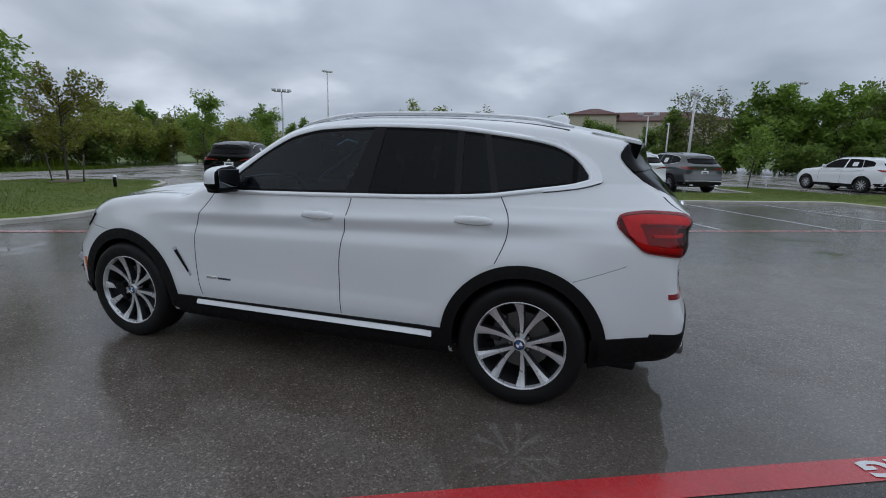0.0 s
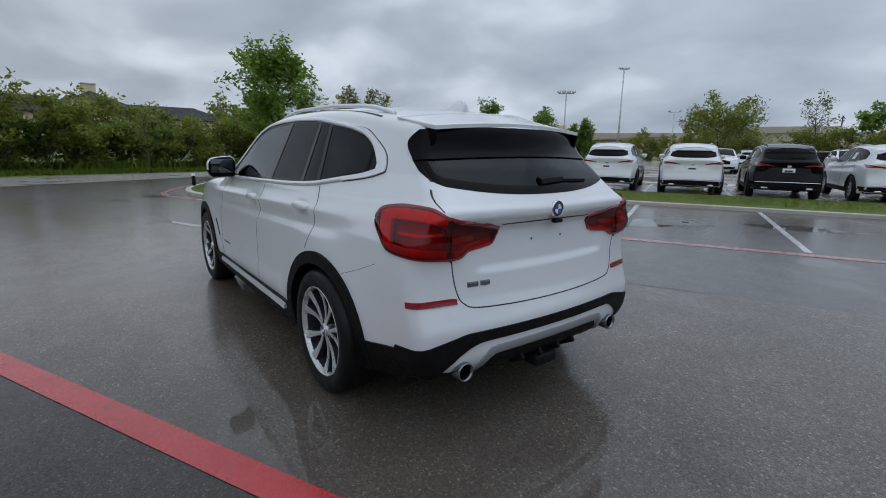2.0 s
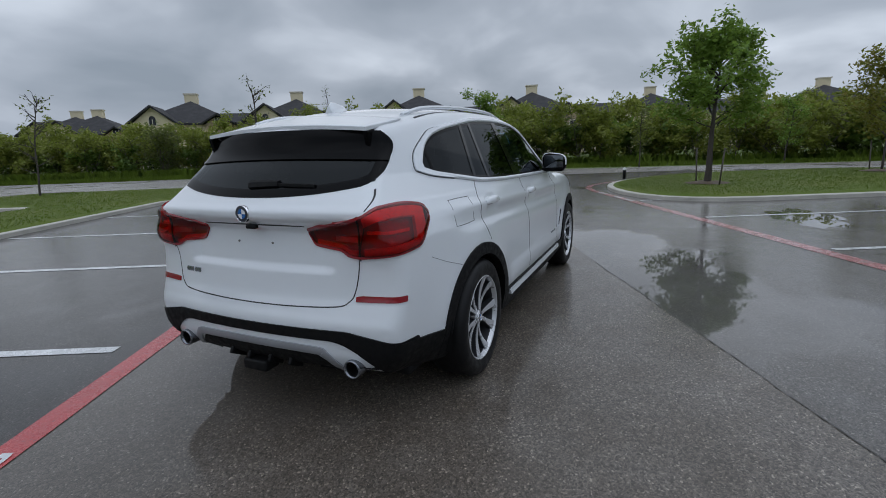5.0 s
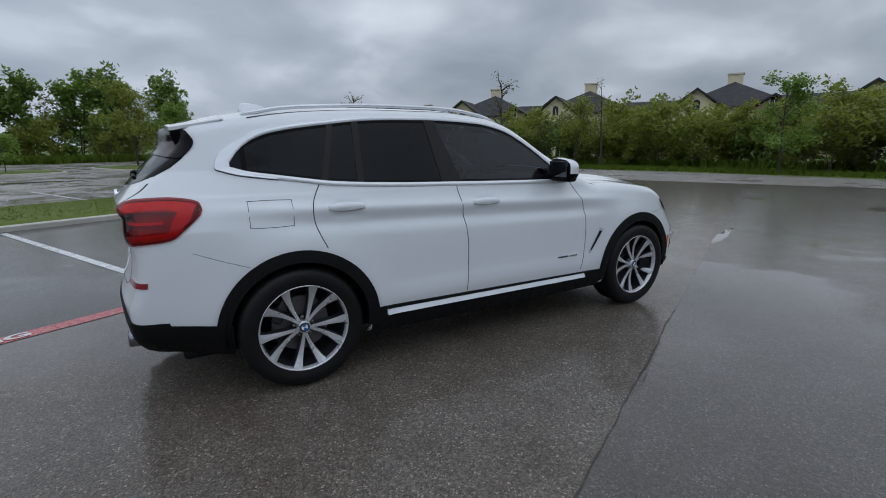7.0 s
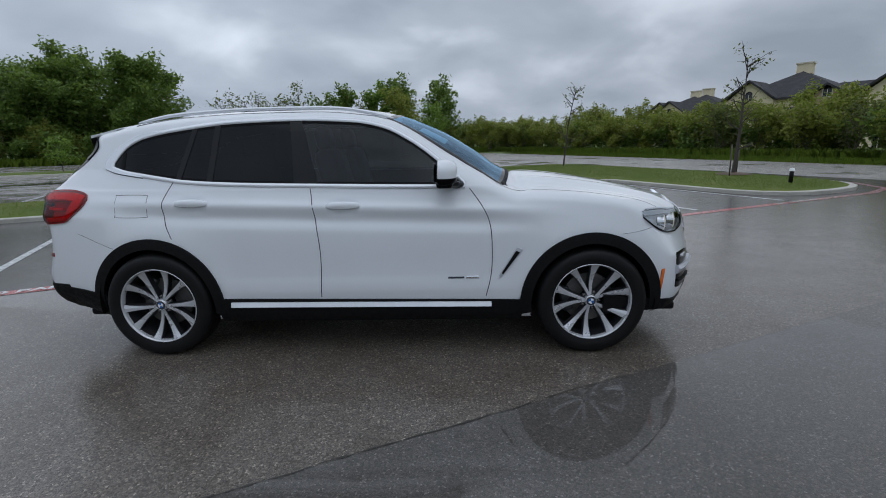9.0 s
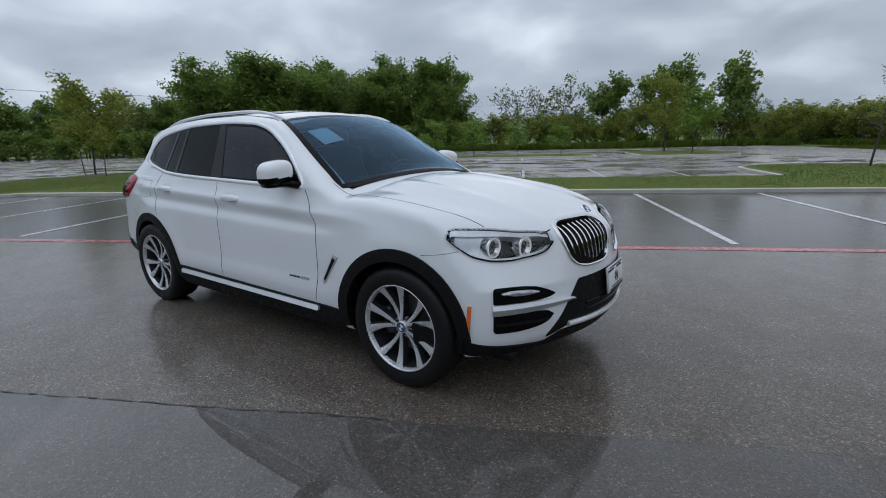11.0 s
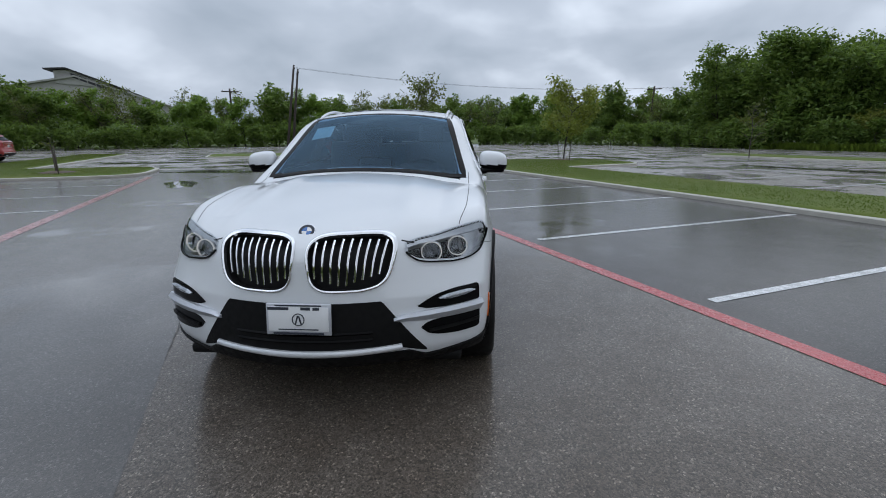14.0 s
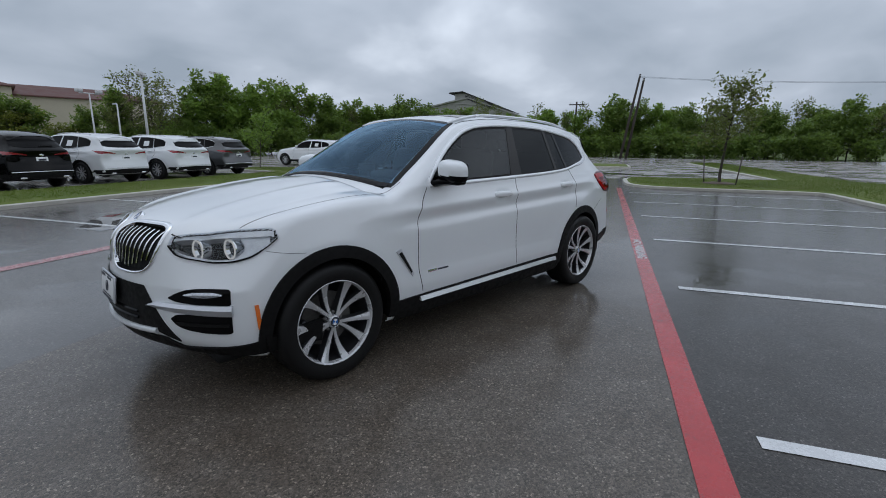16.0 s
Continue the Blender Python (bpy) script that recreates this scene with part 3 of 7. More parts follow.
def stripe(name, u0, v0, u1, v1, width, material, label, z=0.004):
    a, b = Vector((u0, v0)), Vector((u1, v1))
    d = (b - a).normalized()
    side = Vector((-d.y, d.x)) * width / 2
    n = max(2, int((b - a).length / 0.5))
    bm = bmesh.new()
    rows = []
    for i in range(n + 1):
        p = a.lerp(b, i / n)
        w = 1 + 0.06 * noise.noise((p.x * 1.7, p.y * 1.7, 0))
        l, r = p + side * w, p - side * w
        rows.append((bm.verts.new((*lot(l.x, l.y).xy, z)), bm.verts.new((*lot(r.x, r.y).xy, z))))
    for (a0, b0), (a1, b1) in zip(rows, rows[1:]):
        bm.faces.new((a0, b0, b1, a1))
    bmesh.ops.recalc_face_normals(bm, faces=bm.faces)
    for f in bm.faces:
        if f.normal.z < 0:
            f.normal_flip()
    return part(name, bm, paint, material, label)


stripe("red_line", -13.6, 2.17, 10.2, 2.17, 0.155, RED_LINE, "red fire lane line")
stripe("red_line", -15.4, -4.55, 9.0, -4.55, 0.20, WORN_RED, "worn red fire lane line")
for line in ([(9.0, -4.55), (9.9, -4.68), (10.8, -5.1), (11.8, -6.1), (12.9, -7.7)], [(10.2, 2.17), (12.6, 2.2), (13.9, 2.5), (14.9, 3.6), (15.5, 5.4)]):
    for (u0, v0), (u1, v1) in zip(line, line[1:]):
        stripe("red_line", u0, v0, u1, v1, 0.17, WORN_RED, "worn red line along the kerb")
for u in (6.3, 7.0, 8.0):
    stripe("lettering", u, -4.55, u + 0.5, -4.55, 0.09, WHITE_LINE, "worn white lettering", 0.0075)
for k in range(-4, 5):
    stripe("bay_line", -1.11 + 2.68 * k, 2.43, -1.11 + 2.68 * k, 7.85, 0.10, WHITE_LINE, "white bay line")
for k in range(-4, 4):
    stripe("bay_line", -1.64 + 2.68 * k, -4.75, -1.64 + 2.68 * k, -9.85, 0.10, WHITE_LINE, "white bay line")
for k in range(-5, 5):
    stripe("bay_line", -1.0 + 2.68 * k, 11.7, -1.0 + 2.68 * k, 16.6, 0.10, WHITE_LINE, "white bay line")
    stripe("bay_line", -1.0 + 2.68 * k, 24.0, -1.0 + 2.68 * k, 28.8, 0.10, WHITE_LINE, "white bay line")
for k in range(-10, 5):
    stripe("bay_line", 3.8 + 2.62 * k, -13.6, 3.8 + 2.62 * k, -18.6, 0.10, WHITE_LINE, "white bay line")
bm = bmesh.new()
rows = []
for i in range(1400):
    u = -40 + i * 0.04
    v = -1.8 + 0.022 * noise.noise((u * 0.9, 0, 3)) + 0.016 * noise.noise((u * 5.1, 0, 7))
    w = max(0.0004, (0.003 if -3.0 < u < 1.0 else -0.005) + 0.006 * noise.noise((u * 1.3, 4, 0)) + 0.011 * noise.noise((u * 17.3, 9, 0)))
    rows.append([bm.verts.new((*lot(u, v + s * w).xy, 0.003)) for s in (1, -1)])
for (a, b), (c, d) in zip(rows, rows[1:]):
    bm.faces.new((a, b, d, c))
part("pavement_joint", bm, paint, JOINT, "ragged dark joint in the asphalt")


# white lettering on the red line
def lettering(text, u, v, size, turn, z):
    cu_ = bpy.data.curves.new("lettering", "FONT")
    cu_.body, cu_.size, cu_.align_x, cu_.align_y, cu_.resolution_u, cu_.offset = text, size, "CENTER", "CENTER", 3, 0.006
    ob = bpy.data.objects.new("lettering", cu_)
    me = bpy.data.meshes.new_from_object(ob)
    bpy.data.objects.remove(ob)
    bpy.data.curves.remove(cu_)
    xs = [w.co.x for w in me.vertices]
    me.transform(lot_pose(u, v, z, turn) @ Matrix.Diagonal((1.32 / (max(xs) - min(xs)), 1, 1, 1)))
    part("lettering", me, paint, WHITE_LINE, "white stencilled letters")


for u in (-2.99, 9.6):
    lettering("NO PARKING", u, 2.17, 0.15, 0, 0.0075)


def puddle(u, v, long, wide, seed, turn=0.0):
    """Shallow standing water with an uneven shore."""
    bm = bmesh.new()
    ring = []
    for k in range(72):
        a = math.tau * k / 72
        c, s = math.cos(a), math.sin(a)
        r = 1 + 0.42 * noise.noise((c * 1.3 + seed, s * 1.3, 0)) + 0.20 * noise.noise((c * 4.1, s * 4.1 + seed, 2)) + 0.08 * noise.noise((c * 11, s * 11, seed))
        p = Matrix.Rotation(radians(turn), 2) @ Vector((c * r * long / 2, s * r * wide / 2))
        ring.append(bm.verts.new((*lot(u + p.x, v + p.y).xy, 0.0025)))
    bm.faces.new(ring)
    for f in bm.faces:
        if f.normal.z < 0:
            f.normal_flip()
    bmesh.ops.recalc_face_normals(bm, faces=bm.faces)
    return one("puddle", bm, WATER, "shallow rain puddle on wet asphalt", "puddle", group="puddles")


for row in (
            (-2.2, -6.6, 2.2, 1.0, 6, 30), (-4.6, -7.4, 1.6, 0.8, 7, 0), (3.3, -6.2, 2.0, 0.9, 8, -20), (-12.0, -3.2, 2.4, 0.9, 9, 8), (-9.6, -1.2, 2.0, 0.6, 10, -10),
            (5.0, -1.9, 1.7, 0.14, 21, -5), (-17.2, -2.4, 4.4, 1.5, 17, 70), (-20.5, -1.2, 3.0, 0.9, 18, 20), (-23.5, 1.5, 6.5, 1.6, 11, 60), (-26.0, -6.5, 5.0, 1.4, 12, 80), (-28.0, 9.0, 6.0, 1.6, 13, 110), (-8.0, 20.5, 7.0, 1.2, 14, 5), (2.0, 21.6, 6.0, 1.0, 15, -4), (-20.0, 20.5, 7.0, 1.3, 16, 0)):
    puddle(*row)
# ---- the white car: its surface as a rounded meeting of side, top, front and rear ----
# x ahead of the middle between the axles, y to its left, z up
AXLE, TRACK_Y, WHEEL_R = 1.432, 0.818, 0.356

top_line = pchip([-2.6, -2.05, -1.9, -1.6, -1.2, -0.8, -0.4, 0.0, 0.14, 0.3, 0.48, 0.70, 0.93, 1.0, 1.2, 1.43, 1.70, 1.95, 2.15, 2.30, 2.5],
                 [1.42, 1.490, 1.522, 1.588, 1.632, 1.650, 1.652, 1.622, 1.590, 1.535, 1.452, 1.322, 1.172, 1.152, 1.138, 1.112, 1.068, 1.015, 0.960, 0.895, 0.80])
crown_line = pchip([-2.3, -1.6, 0.1, 0.5, 0.95, 1.05, 1.6, 1.9, 2.1, 2.3], [0.035, 0.05, 0.06, 0.10, 0.075, 0.055, 0.045, 0.05, 0.09, 0.13])
nose_line = pchip([0.0, 0.24, 0.30, 0.38, 0.46, 0.60, 0.72, 0.82, 0.89, 0.95, 1.1], [1.95, 2.20, 2.28, 2.325, 2.335, 2.325, 2.312, 2.300, 2.275, 2.215, 1.95])
tail_line = pchip([0.0, 0.26, 0.33, 0.42, 0.55, 0.62, 0.70, 0.85, 0.98, 1.035, 1.065, 1.09, 1.13, 1.26, 1.37, 1.41, 1.48, 1.7],
                  [2.05, 2.20, 2.28, 2.325, 2.335, 2.315, 2.290, 2.268, 2.256, 2.272, 2.302, 2.302, 2.268, 2.152, 2.056, 2.045, 2.035, 1.80])


def bell(a, w):
    return np.exp(-(a / w) ** 2)


def half_width(x, z):
    w = 0.926 - 0.058 * np.clip(x - 1.0, 0, None) ** 2 - 0.077 * np.clip(-x - 1.0, 0, None) ** 2
    w = w - 0.05 * (np.clip(z - 0.70, 0, 0.42) / 0.4) ** 2 - 0.03 * (np.clip(0.62 - z, 0, None) / 0.35) ** 2
    w = w - 0.43 * np.clip(z - 1.115, 0, None) - 0.15 * np.clip(z - 0.965 + 0.03 * x, 0, 0.11) * np.clip((1.5 - x) / 0.5, 0, 1)
    w = w - 0.5 * np.clip(0.43 - z, 0, None) * np.clip((-x - 1.78) / 0.3, 0, 1)
    high = np.clip((z - 0.95) / 0.30, 0, 1)
    w = w - 0.058 * high * np.clip(-x - 0.9, 0, None) ** 2
    w = w - 0.05 * np.clip((z - 1.1) / 0.3, 0, 1) * np.clip(x - 0.2, 0, None)
    rise = 1.0 - 0.03 * (x + 0.2)
    w = w + 0.011 * bell(z - rise, 0.028) * np.clip((1.25 - x) / 0.5, 0, 1) * np.clip((x + 2.0) / 0.6, 0, 1)
    w = w - 0.018 * bell(z - rise + 0.085, 0.042) * np.clip((1.1 - x) / 0.5, 0, 1) * np.clip((x + 1.8) / 0.6, 0, 1)
    w = w + 0.006 * bell(z - 0.50, 0.07) * bell(x, 1.05)
    w = w + 0.13 * np.clip(0.548 - z, 0, 0.10) * np.clip((1.05 - np.abs(x)) / 0.25, 0, 1)
    for x0, z0 in ((-1.14, 1.018), (-0.16, 0.991)):
        w = w - 0.013 * np.exp(-((x - x0) / 0.085) ** 4 - ((z - z0) / 0.045) ** 4)
    for ax in (AXLE, -AXLE):
        r = np.hypot(x - ax, z - 0.36)
        w = w + 0.016 * bell(r - 0.44, 0.11) * np.clip((z - 0.2) / 0.2, 0, 1)
    return w


def top_height(x, y):
    a = np.abs(y)
    hood = np.clip((x - 0.50) / 0.50, 0, 1)
    hood = hood * hood * (3 - 2 * hood)
    side_ = np.clip(a - 0.62, 0, None)
    z = top_line(x) - crown_line(x) * (1 - hood) * (a / 0.62) ** 2 - hood * (crown_line(x) * (np.minimum(a, 0.62) / 0.62) ** 2 + 0.12 * side_)
    hood = np.clip((x - 1.0) / 0.12, 0, 1)
    z = z + 0.010 * hood * bell(a - 0.43 - 0.05 * (x - 1.6), 0.06) - 0.006 * hood * bell(a - 0.62, 0.06)
    z = z - 0.010 * bell(x - 0.99, 0.035) * np.clip((0.78 - a) / 0.12, 0, 1)
    return z


def nose(y, z):
    c = 0.46 + 0.18 * np.clip((z - 0.64) / 0.2, 0, 1)
    return nose_line(z) - c * y * y - 0.05 * np.clip(np.abs(y) - 0.72, 0, None)


def tail(y, z):
    bow = 0.13 + 0.22 * np.clip((z - 1.1) / 0.3, 0, 1)
    dish = 0.018 * np.clip((0.50 - np.abs(y)) / 0.08, 0, 1) * np.clip((z - 0.80) / 0.03, 0, 1) * np.clip((1.03 - z) / 0.03, 0, 1)
    lamp = 0.03 * np.clip((np.abs(y) - 0.50) / 0.12, 0, 1) * bell(z - 0.95, 0.085)
    return tail_line(z) - bow * y * y - dish + lamp


def smooth_max(a, b, k):
    h = np.clip(k - np.abs(a - b), 0, None) / k
    return np.maximum(a, b) + h * h * k / 4


def under(x):
    """The lower edge of the bodywork, which rises towards both bumpers."""
    return 0.235 + 0.07 * np.clip((-x - 1.75) / 0.42, 0, 1) + 0.045 * np.clip((x - 1.8) / 0.4, 0, 1)


def car_field(x, y, z):
    """Below nought inside the bodywork, above it outside."""
    f = smooth_max(np.abs(y) - half_width(x, z), z - top_height(x, y), 0.055)
    f = smooth_max(f, x - nose(y, z), 0.07)
    f = smooth_max(f, -x - tail(y, z), 0.06)
    return smooth_max(f, under(x) - z, 0.05)


def meet(field, a, b, rounds=34):
    """Where the ways from a, inside, to b, outside, leave the bodywork."""
    lo, hi = np.zeros(a.shape[:-1]), np.ones(a.shape[:-1])
    for _ in range(rounds):
        m = (lo + hi) / 2
        p = a + (b - a) * m[..., None]
        inside = field(p[..., 0], p[..., 1], p[..., 2]) < 0
        lo, hi = np.where(inside, m, lo), np.where(inside, hi, m)
    return a + (b - a) * ((lo + hi) / 2)[..., None]


def outward(field, p, e=0.004):
    g = np.stack([field(*(p + d).transpose(-1, *range(p.ndim - 1))) - field(*(p - d).transpose(-1, *range(p.ndim - 1))) for d in np.eye(3) * e], -1)
    return g / np.linalg.norm(g, axis=-1, keepdims=True)


CORNER = {"front_left": (1.45, 0.30, 1), "front_right": (1.45, 0.30, -1), "rear_left": (-1.45, 0.35, 1), "rear_right": (-1.45, 0.35, -1)}


def on_skin(field, way, a, b, off=0.0):
    """Places on the bodywork: way is left, right, front, rear or top; a, b the other two of x, y, z, in that order."""
    a, b = np.broadcast_arrays(np.asarray(a, float), np.asarray(b, float))
    o = np.ones(a.shape)
    if way in CORNER:  # a is then an angle about a pillar inside the corner
        px, py, s = CORNER[way]
        dx, dy = np.cos(np.radians(a)), np.sin(np.radians(a)) * s
        p = meet(field, np.stack([px * o, py * s * o, b], -1), np.stack([px + 1.6 * dx, py * s + 1.6 * dy, b], -1))
        return p + outward(field, p) * off[..., None] if isinstance(off, np.ndarray) else p + outward(field, p) * off
    ends = {"left": ((a, 0.2 * o, b), (a, 1.3 * o, b)), "right": ((a, -0.2 * o, b), (a, -1.3 * o, b)),
            "front": ((1.0 * o, a, b), (2.9 * o, a, b)), "rear": ((-1.0 * o, a, b), (-2.9 * o, a, b)), "top": ((a, b, 0.7 * o), (a, b, 2.0 * o))}[way]
    p = meet(field, np.stack(ends[0], -1), np.stack(ends[1], -1))
    return p + outward(field, p) * (off[..., None] if isinstance(off, np.ndarray) else off)


def skin_grid(field, nx, ny, nz):
    """The whole bodywork as five grids of places, from an inner box to an outer one."""
    inner, outer = ((1.62, 0.44), (0.50, 0.86)), ((2.75, 1.12), (0.02, 1.95))

    def lay(a, b, c, box):
        (bx, by), (z0, z1) = box
        return np.stack([a * bx, b * by, z0 + (z1 - z0) * c], -1)
    grids = []
    A, B = np.meshgrid(np.linspace(-1, 1, nx), np.linspace(-1, 1, ny), indexing="ij")
    grids.append((A, B, np.ones_like(A)))
    for s in (1, -1):
        A, C = np.meshgrid(np.linspace(-1, 1, nx), np.linspace(0, 1, nz), indexing="ij")
        grids.append((A, s * np.ones_like(A), C))
        B, C = np.meshgrid(np.linspace(-1, 1, ny), np.linspace(0, 1, nz), indexing="ij")
        grids.append((s * np.ones_like(B), B, C))
    return [meet(field, lay(*g, inner), lay(*g, outer)) for g in grids]


def skin_mesh(name, field, material, keep, nx=250, ny=110, nz=80, off=0.0):
    verts, quads, base = [], [], 0
    for g in skin_grid(field, nx, ny, nz):
        if off:
            g = g + outward(field, g) * off
        n, m = g.shape[:2]
        idx = np.arange(n * m).reshape(n, m) + base
        q = np.stack([idx[:-1, :-1], idx[1:, :-1], idx[1:, 1:], idx[:-1, 1:]], -1).reshape(-1, 4)
        mid = (g[:-1, :-1] + g[1:, :-1] + g[1:, 1:] + g[:-1, 1:]).reshape(-1, 3) / 4
        a, b = (g[1:, :-1] - g[:-1, :-1]).reshape(-1, 3), (g[:-1, 1:] - g[:-1, :-1]).reshape(-1, 3)
        flip = (np.cross(a, b) * outward(field, mid)).sum(-1) < 0
        q[flip] = q[flip][:, ::-1]
        verts.append(g.reshape(-1, 3))
        quads.append(q[keep(mid)])
        base += n * m
    me = arrays(name, np.concatenate(verts), np.concatenate(quads), material, True)
    bm = bmesh.new()
    bm.from_mesh(me)
    bmesh.ops.remove_doubles(bm, verts=bm.verts, dist=0.0004)
    bmesh.ops.delete(bm, geom=[v for v in bm.verts if not v.link_faces], context="VERTS")
    bm.to_mesh(me)
    bm.free()
    me.shade_smooth()
    return me


# the side windows' lower and upper line
glass_low = pchip([-1.74, -1.65, -1.481, -1.346, -1.2, -0.8, -0.3, 0.3, 0.62], [1.262, 1.232, 1.205, 1.185, 1.165, 1.142, 1.128, 1.115, 1.11])
glass_high = pchip([-1.74, -1.695, -1.627, -1.515, -1.2, -0.88, -0.5, -0.1, 0.1, 0.27, 0.46, 0.62], [1.285, 1.345, 1.405, 1.455, 1.508, 1.540, 1.549, 1.532, 1.490, 1.405, 1.268, 1.125])


def kidney(y, z, grow=0.0):
    """Below nought inside a kidney of the grille; y is measured from the car's middle."""
    a = np.abs(y)
    s = np.clip((z - 0.70) / 0.25, 0, 1)
    outer = 0.365 + 0.078 * s ** 0.45
    inner = 0.050 - 0.028 * s
    cy, hw = (outer + inner) / 2, (outer - inner) / 2 + grow
    return (np.abs((a - cy) / hw) ** 4.0 + np.abs((z - 0.818) / (0.126 + grow)) ** 4.0) - 1


# outlines of the lamps, as lower and upper height over the angle about the corner
head_low = pchip([14, 15.5, 19, 24, 30, 36, 42, 51, 60, 64], [0.852, 0.836, 0.806, 0.791, 0.783, 0.776, 0.778, 0.800, 0.863, 0.900])
head_high = pchip([14, 15.5, 19, 24, 30, 36, 45, 54, 60, 62.5, 64], [0.890, 0.896, 0.905, 0.912, 0.917, 0.927, 0.937, 0.943, 0.945, 0.936, 0.906])
tail_low = pchip([133.5, 136, 141, 149, 155, 161, 164, 167.5, 174, 178, 181], [1.035, 0.985, 0.915, 0.900, 0.890, 0.884, 0.888, 0.914, 0.922, 0.932, 0.990])
tail_high = pchip([133.5, 136, 141, 148, 154, 160, 165, 170, 176, 181], [1.055, 1.092, 1.110, 1.118, 1.114, 1.077, 1.058, 1.045, 1.029, 1.012])


def lamp_mask(x, y, z, px, py, low, high, lo, hi, shrink):
    ang = np.degrees(np.arctan2(np.abs(y) - py, x - px)) % 360
    return (ang > lo) & (ang < hi) & (z > low(ang) + shrink) & (z < high(ang) - shrink)


def car_keep(p):
    x, y, z = p.T
    a = np.abs(y)
    window = (a > 0.5) & (x > -1.72) & (x < 0.60) & (z > glass_low(x) + 0.012) & (z < glass_high(x) - 0.012)
    wheel = (a > 0.55) & (np.hypot(np.abs(x) - AXLE, z - 0.36) < 0.405)
    screen = (x > 0.19) & (x < 0.90) & (z > top_height(x, y) - 0.075) & (a < 0.564 + 0.185 * (x - 0.15)) & (z > 0.98)
    rear_glass = (x < -1.8) & (z > 1.19 + 0.055 * (a / 0.62) ** 2.4) & (z < 1.33) & (a < 0.60 - 0.28 * (z - 1.2)) & (-x > tail(y, z) - 0.08)
    grille = (x > 1.9) & (kidney(y, z) < 0)
    lamps = lamp_mask(x, y, z, 1.45, 0.30, head_low, head_high, 15, 63, 0.005) & (x > 1.6)
    lamps |= lamp_mask(x, y, z, -1.45, 0.35, tail_low, tail_high, 134.5, 180.5, 0.005) & (x < -1.7)
    exhaust = (x < -1.9) & (np.hypot(a - 0.572, z - 0.352) < 0.036)
    return ~(window | wheel | screen | rear_glass | grille | lamps | exhaust | (z < under(x) + 0.015))


car = thing("suv", "wet white midsize SUV with tinted glass and silver wheels", "car")
part("body", skin_mesh("body", car_field, WHITE_PAINT, car_keep, 320, 150, 110), car, None, "glossy white painted bodywork")
part("cabin_lining", skin_mesh("cabin_lining", car_field, CABIN, lambda p: car_keep(p) & (p[:, 2] > 0.5) & (p[:, 0] < 1.1), 120, 60, 40, off=-0.035), car, None, "dark cabin lining")


def shell(name, fn, nu, nv, way, off, depth, material, parent, label="", field=car_field):
    """A thin shaped plate that follows the bodywork. fn turns two numbers from 0 to 1 into a place on it; off is how far it stands proud."""
    S, T = np.meshgrid(np.linspace(0, 1, nu), np.linspace(0, 1, nv), indexing="ij")
    a, b = fn(S, T)
    o = off(S, T) if callable(off) else off
    g = on_skin(field, way, a, b, o)
    n = outward(field, g)
    idx = np.arange(nu * nv).reshape(nu, nv)
    q = np.stack([idx[:-1, :-1], idx[1:, :-1], idx[1:, 1:], idx[:-1, 1:]], -1).reshape(-1, 4)
    edge = np.concatenate([idx[:, 0], idx[-1, 1:], idx[-2::-1, -1], idx[0, -2:0:-1]])
    flat, nf = g.reshape(-1, 3), n.reshape(-1, 3)
    back = flat[edge] - nf[edge] * depth
    m = len(edge)
    ring = nu * nv + np.arange(m)
    nxt = np.roll(np.arange(m), -1)
    rim = np.stack([edge, ring, ring[nxt], edge[nxt]], -1)
    i = len(q) // 2
    p0, p1, p2 = flat[q[i, 0]], flat[q[i, 1]], flat[q[i, 3]]
    if np.dot(np.cross(p1 - p0, p2 - p0), nf[q[i, 0]]) < 0:
        q, rim = q[:, ::-1], rim[:, ::-1]
    verts = np.concatenate([flat, back])
    me = arrays(name, verts, np.concatenate([q, rim]), material, True)
    me.set_sharp_from_angle(angle=radians(40))
    return part(name, me, parent, None, label)


def band(lo, hi, u0, u1):
    """For shell(): between two lines over a stretch."""
    return lambda S, T: (u0 + (u1 - u0) * S, lo(u0 + (u1 - u0) * S) * (1 - T) + hi(u0 + (u1 - u0) * S) * T)


def ribbon(name, path, width, way, off, depth, material, parent, label="", closed=False, across=3, per=8, field=car_field):
    """A strip along a smooth line on the bodywork, slightly domed."""
    line = curve_through(path, per, closed) if per else np.array(path, float)
    if closed:
        line = np.vstack([line, line[:1]])
    d = np.gradient(line, axis=0)
    if closed:
        d[0] = d[-1] = line[1] - line[-2]
    d /= np.maximum(np.linalg.norm(d, axis=1, keepdims=True), 1e-9)
    side = np.stack([-d[:, 1], d[:, 0]], -1)
    w = width(line) if callable(width) else np.full(len(line), width)
    n = len(line)

    def fn(S, T):
        i = np.round(S * (n - 1)).astype(int)
        return line[i, 0] + side[i, 0] * w[i] * (T - 0.5), line[i, 1] + side[i, 1] * w[i] * (T - 0.5)
    return shell(name, fn, n, across, way, lambda S, T: off * (1 - 0.45 * (2 * T - 1) ** 2), depth, material, parent, label, field)


def spot(way, a, b, off=0.0, field=car_field):
    """A place on the bodywork and the way out of it, as a pose with z outwards."""
    p = on_skin(field, way, np.array([a]), np.array([b]), 0.0)
    n = Vector(outward(field, p)[0])
    x = Vector((0, 0, 1)).cross(n)
    x = x.normalized() if x.length > 0.1 else Vector((0, 1, 0))
    m = Matrix((x, n.cross(x), n)).transposed().to_4x4()
    m.translation = Vector(p[0]) + n * off
    return m


SIDES = ("left", "right")
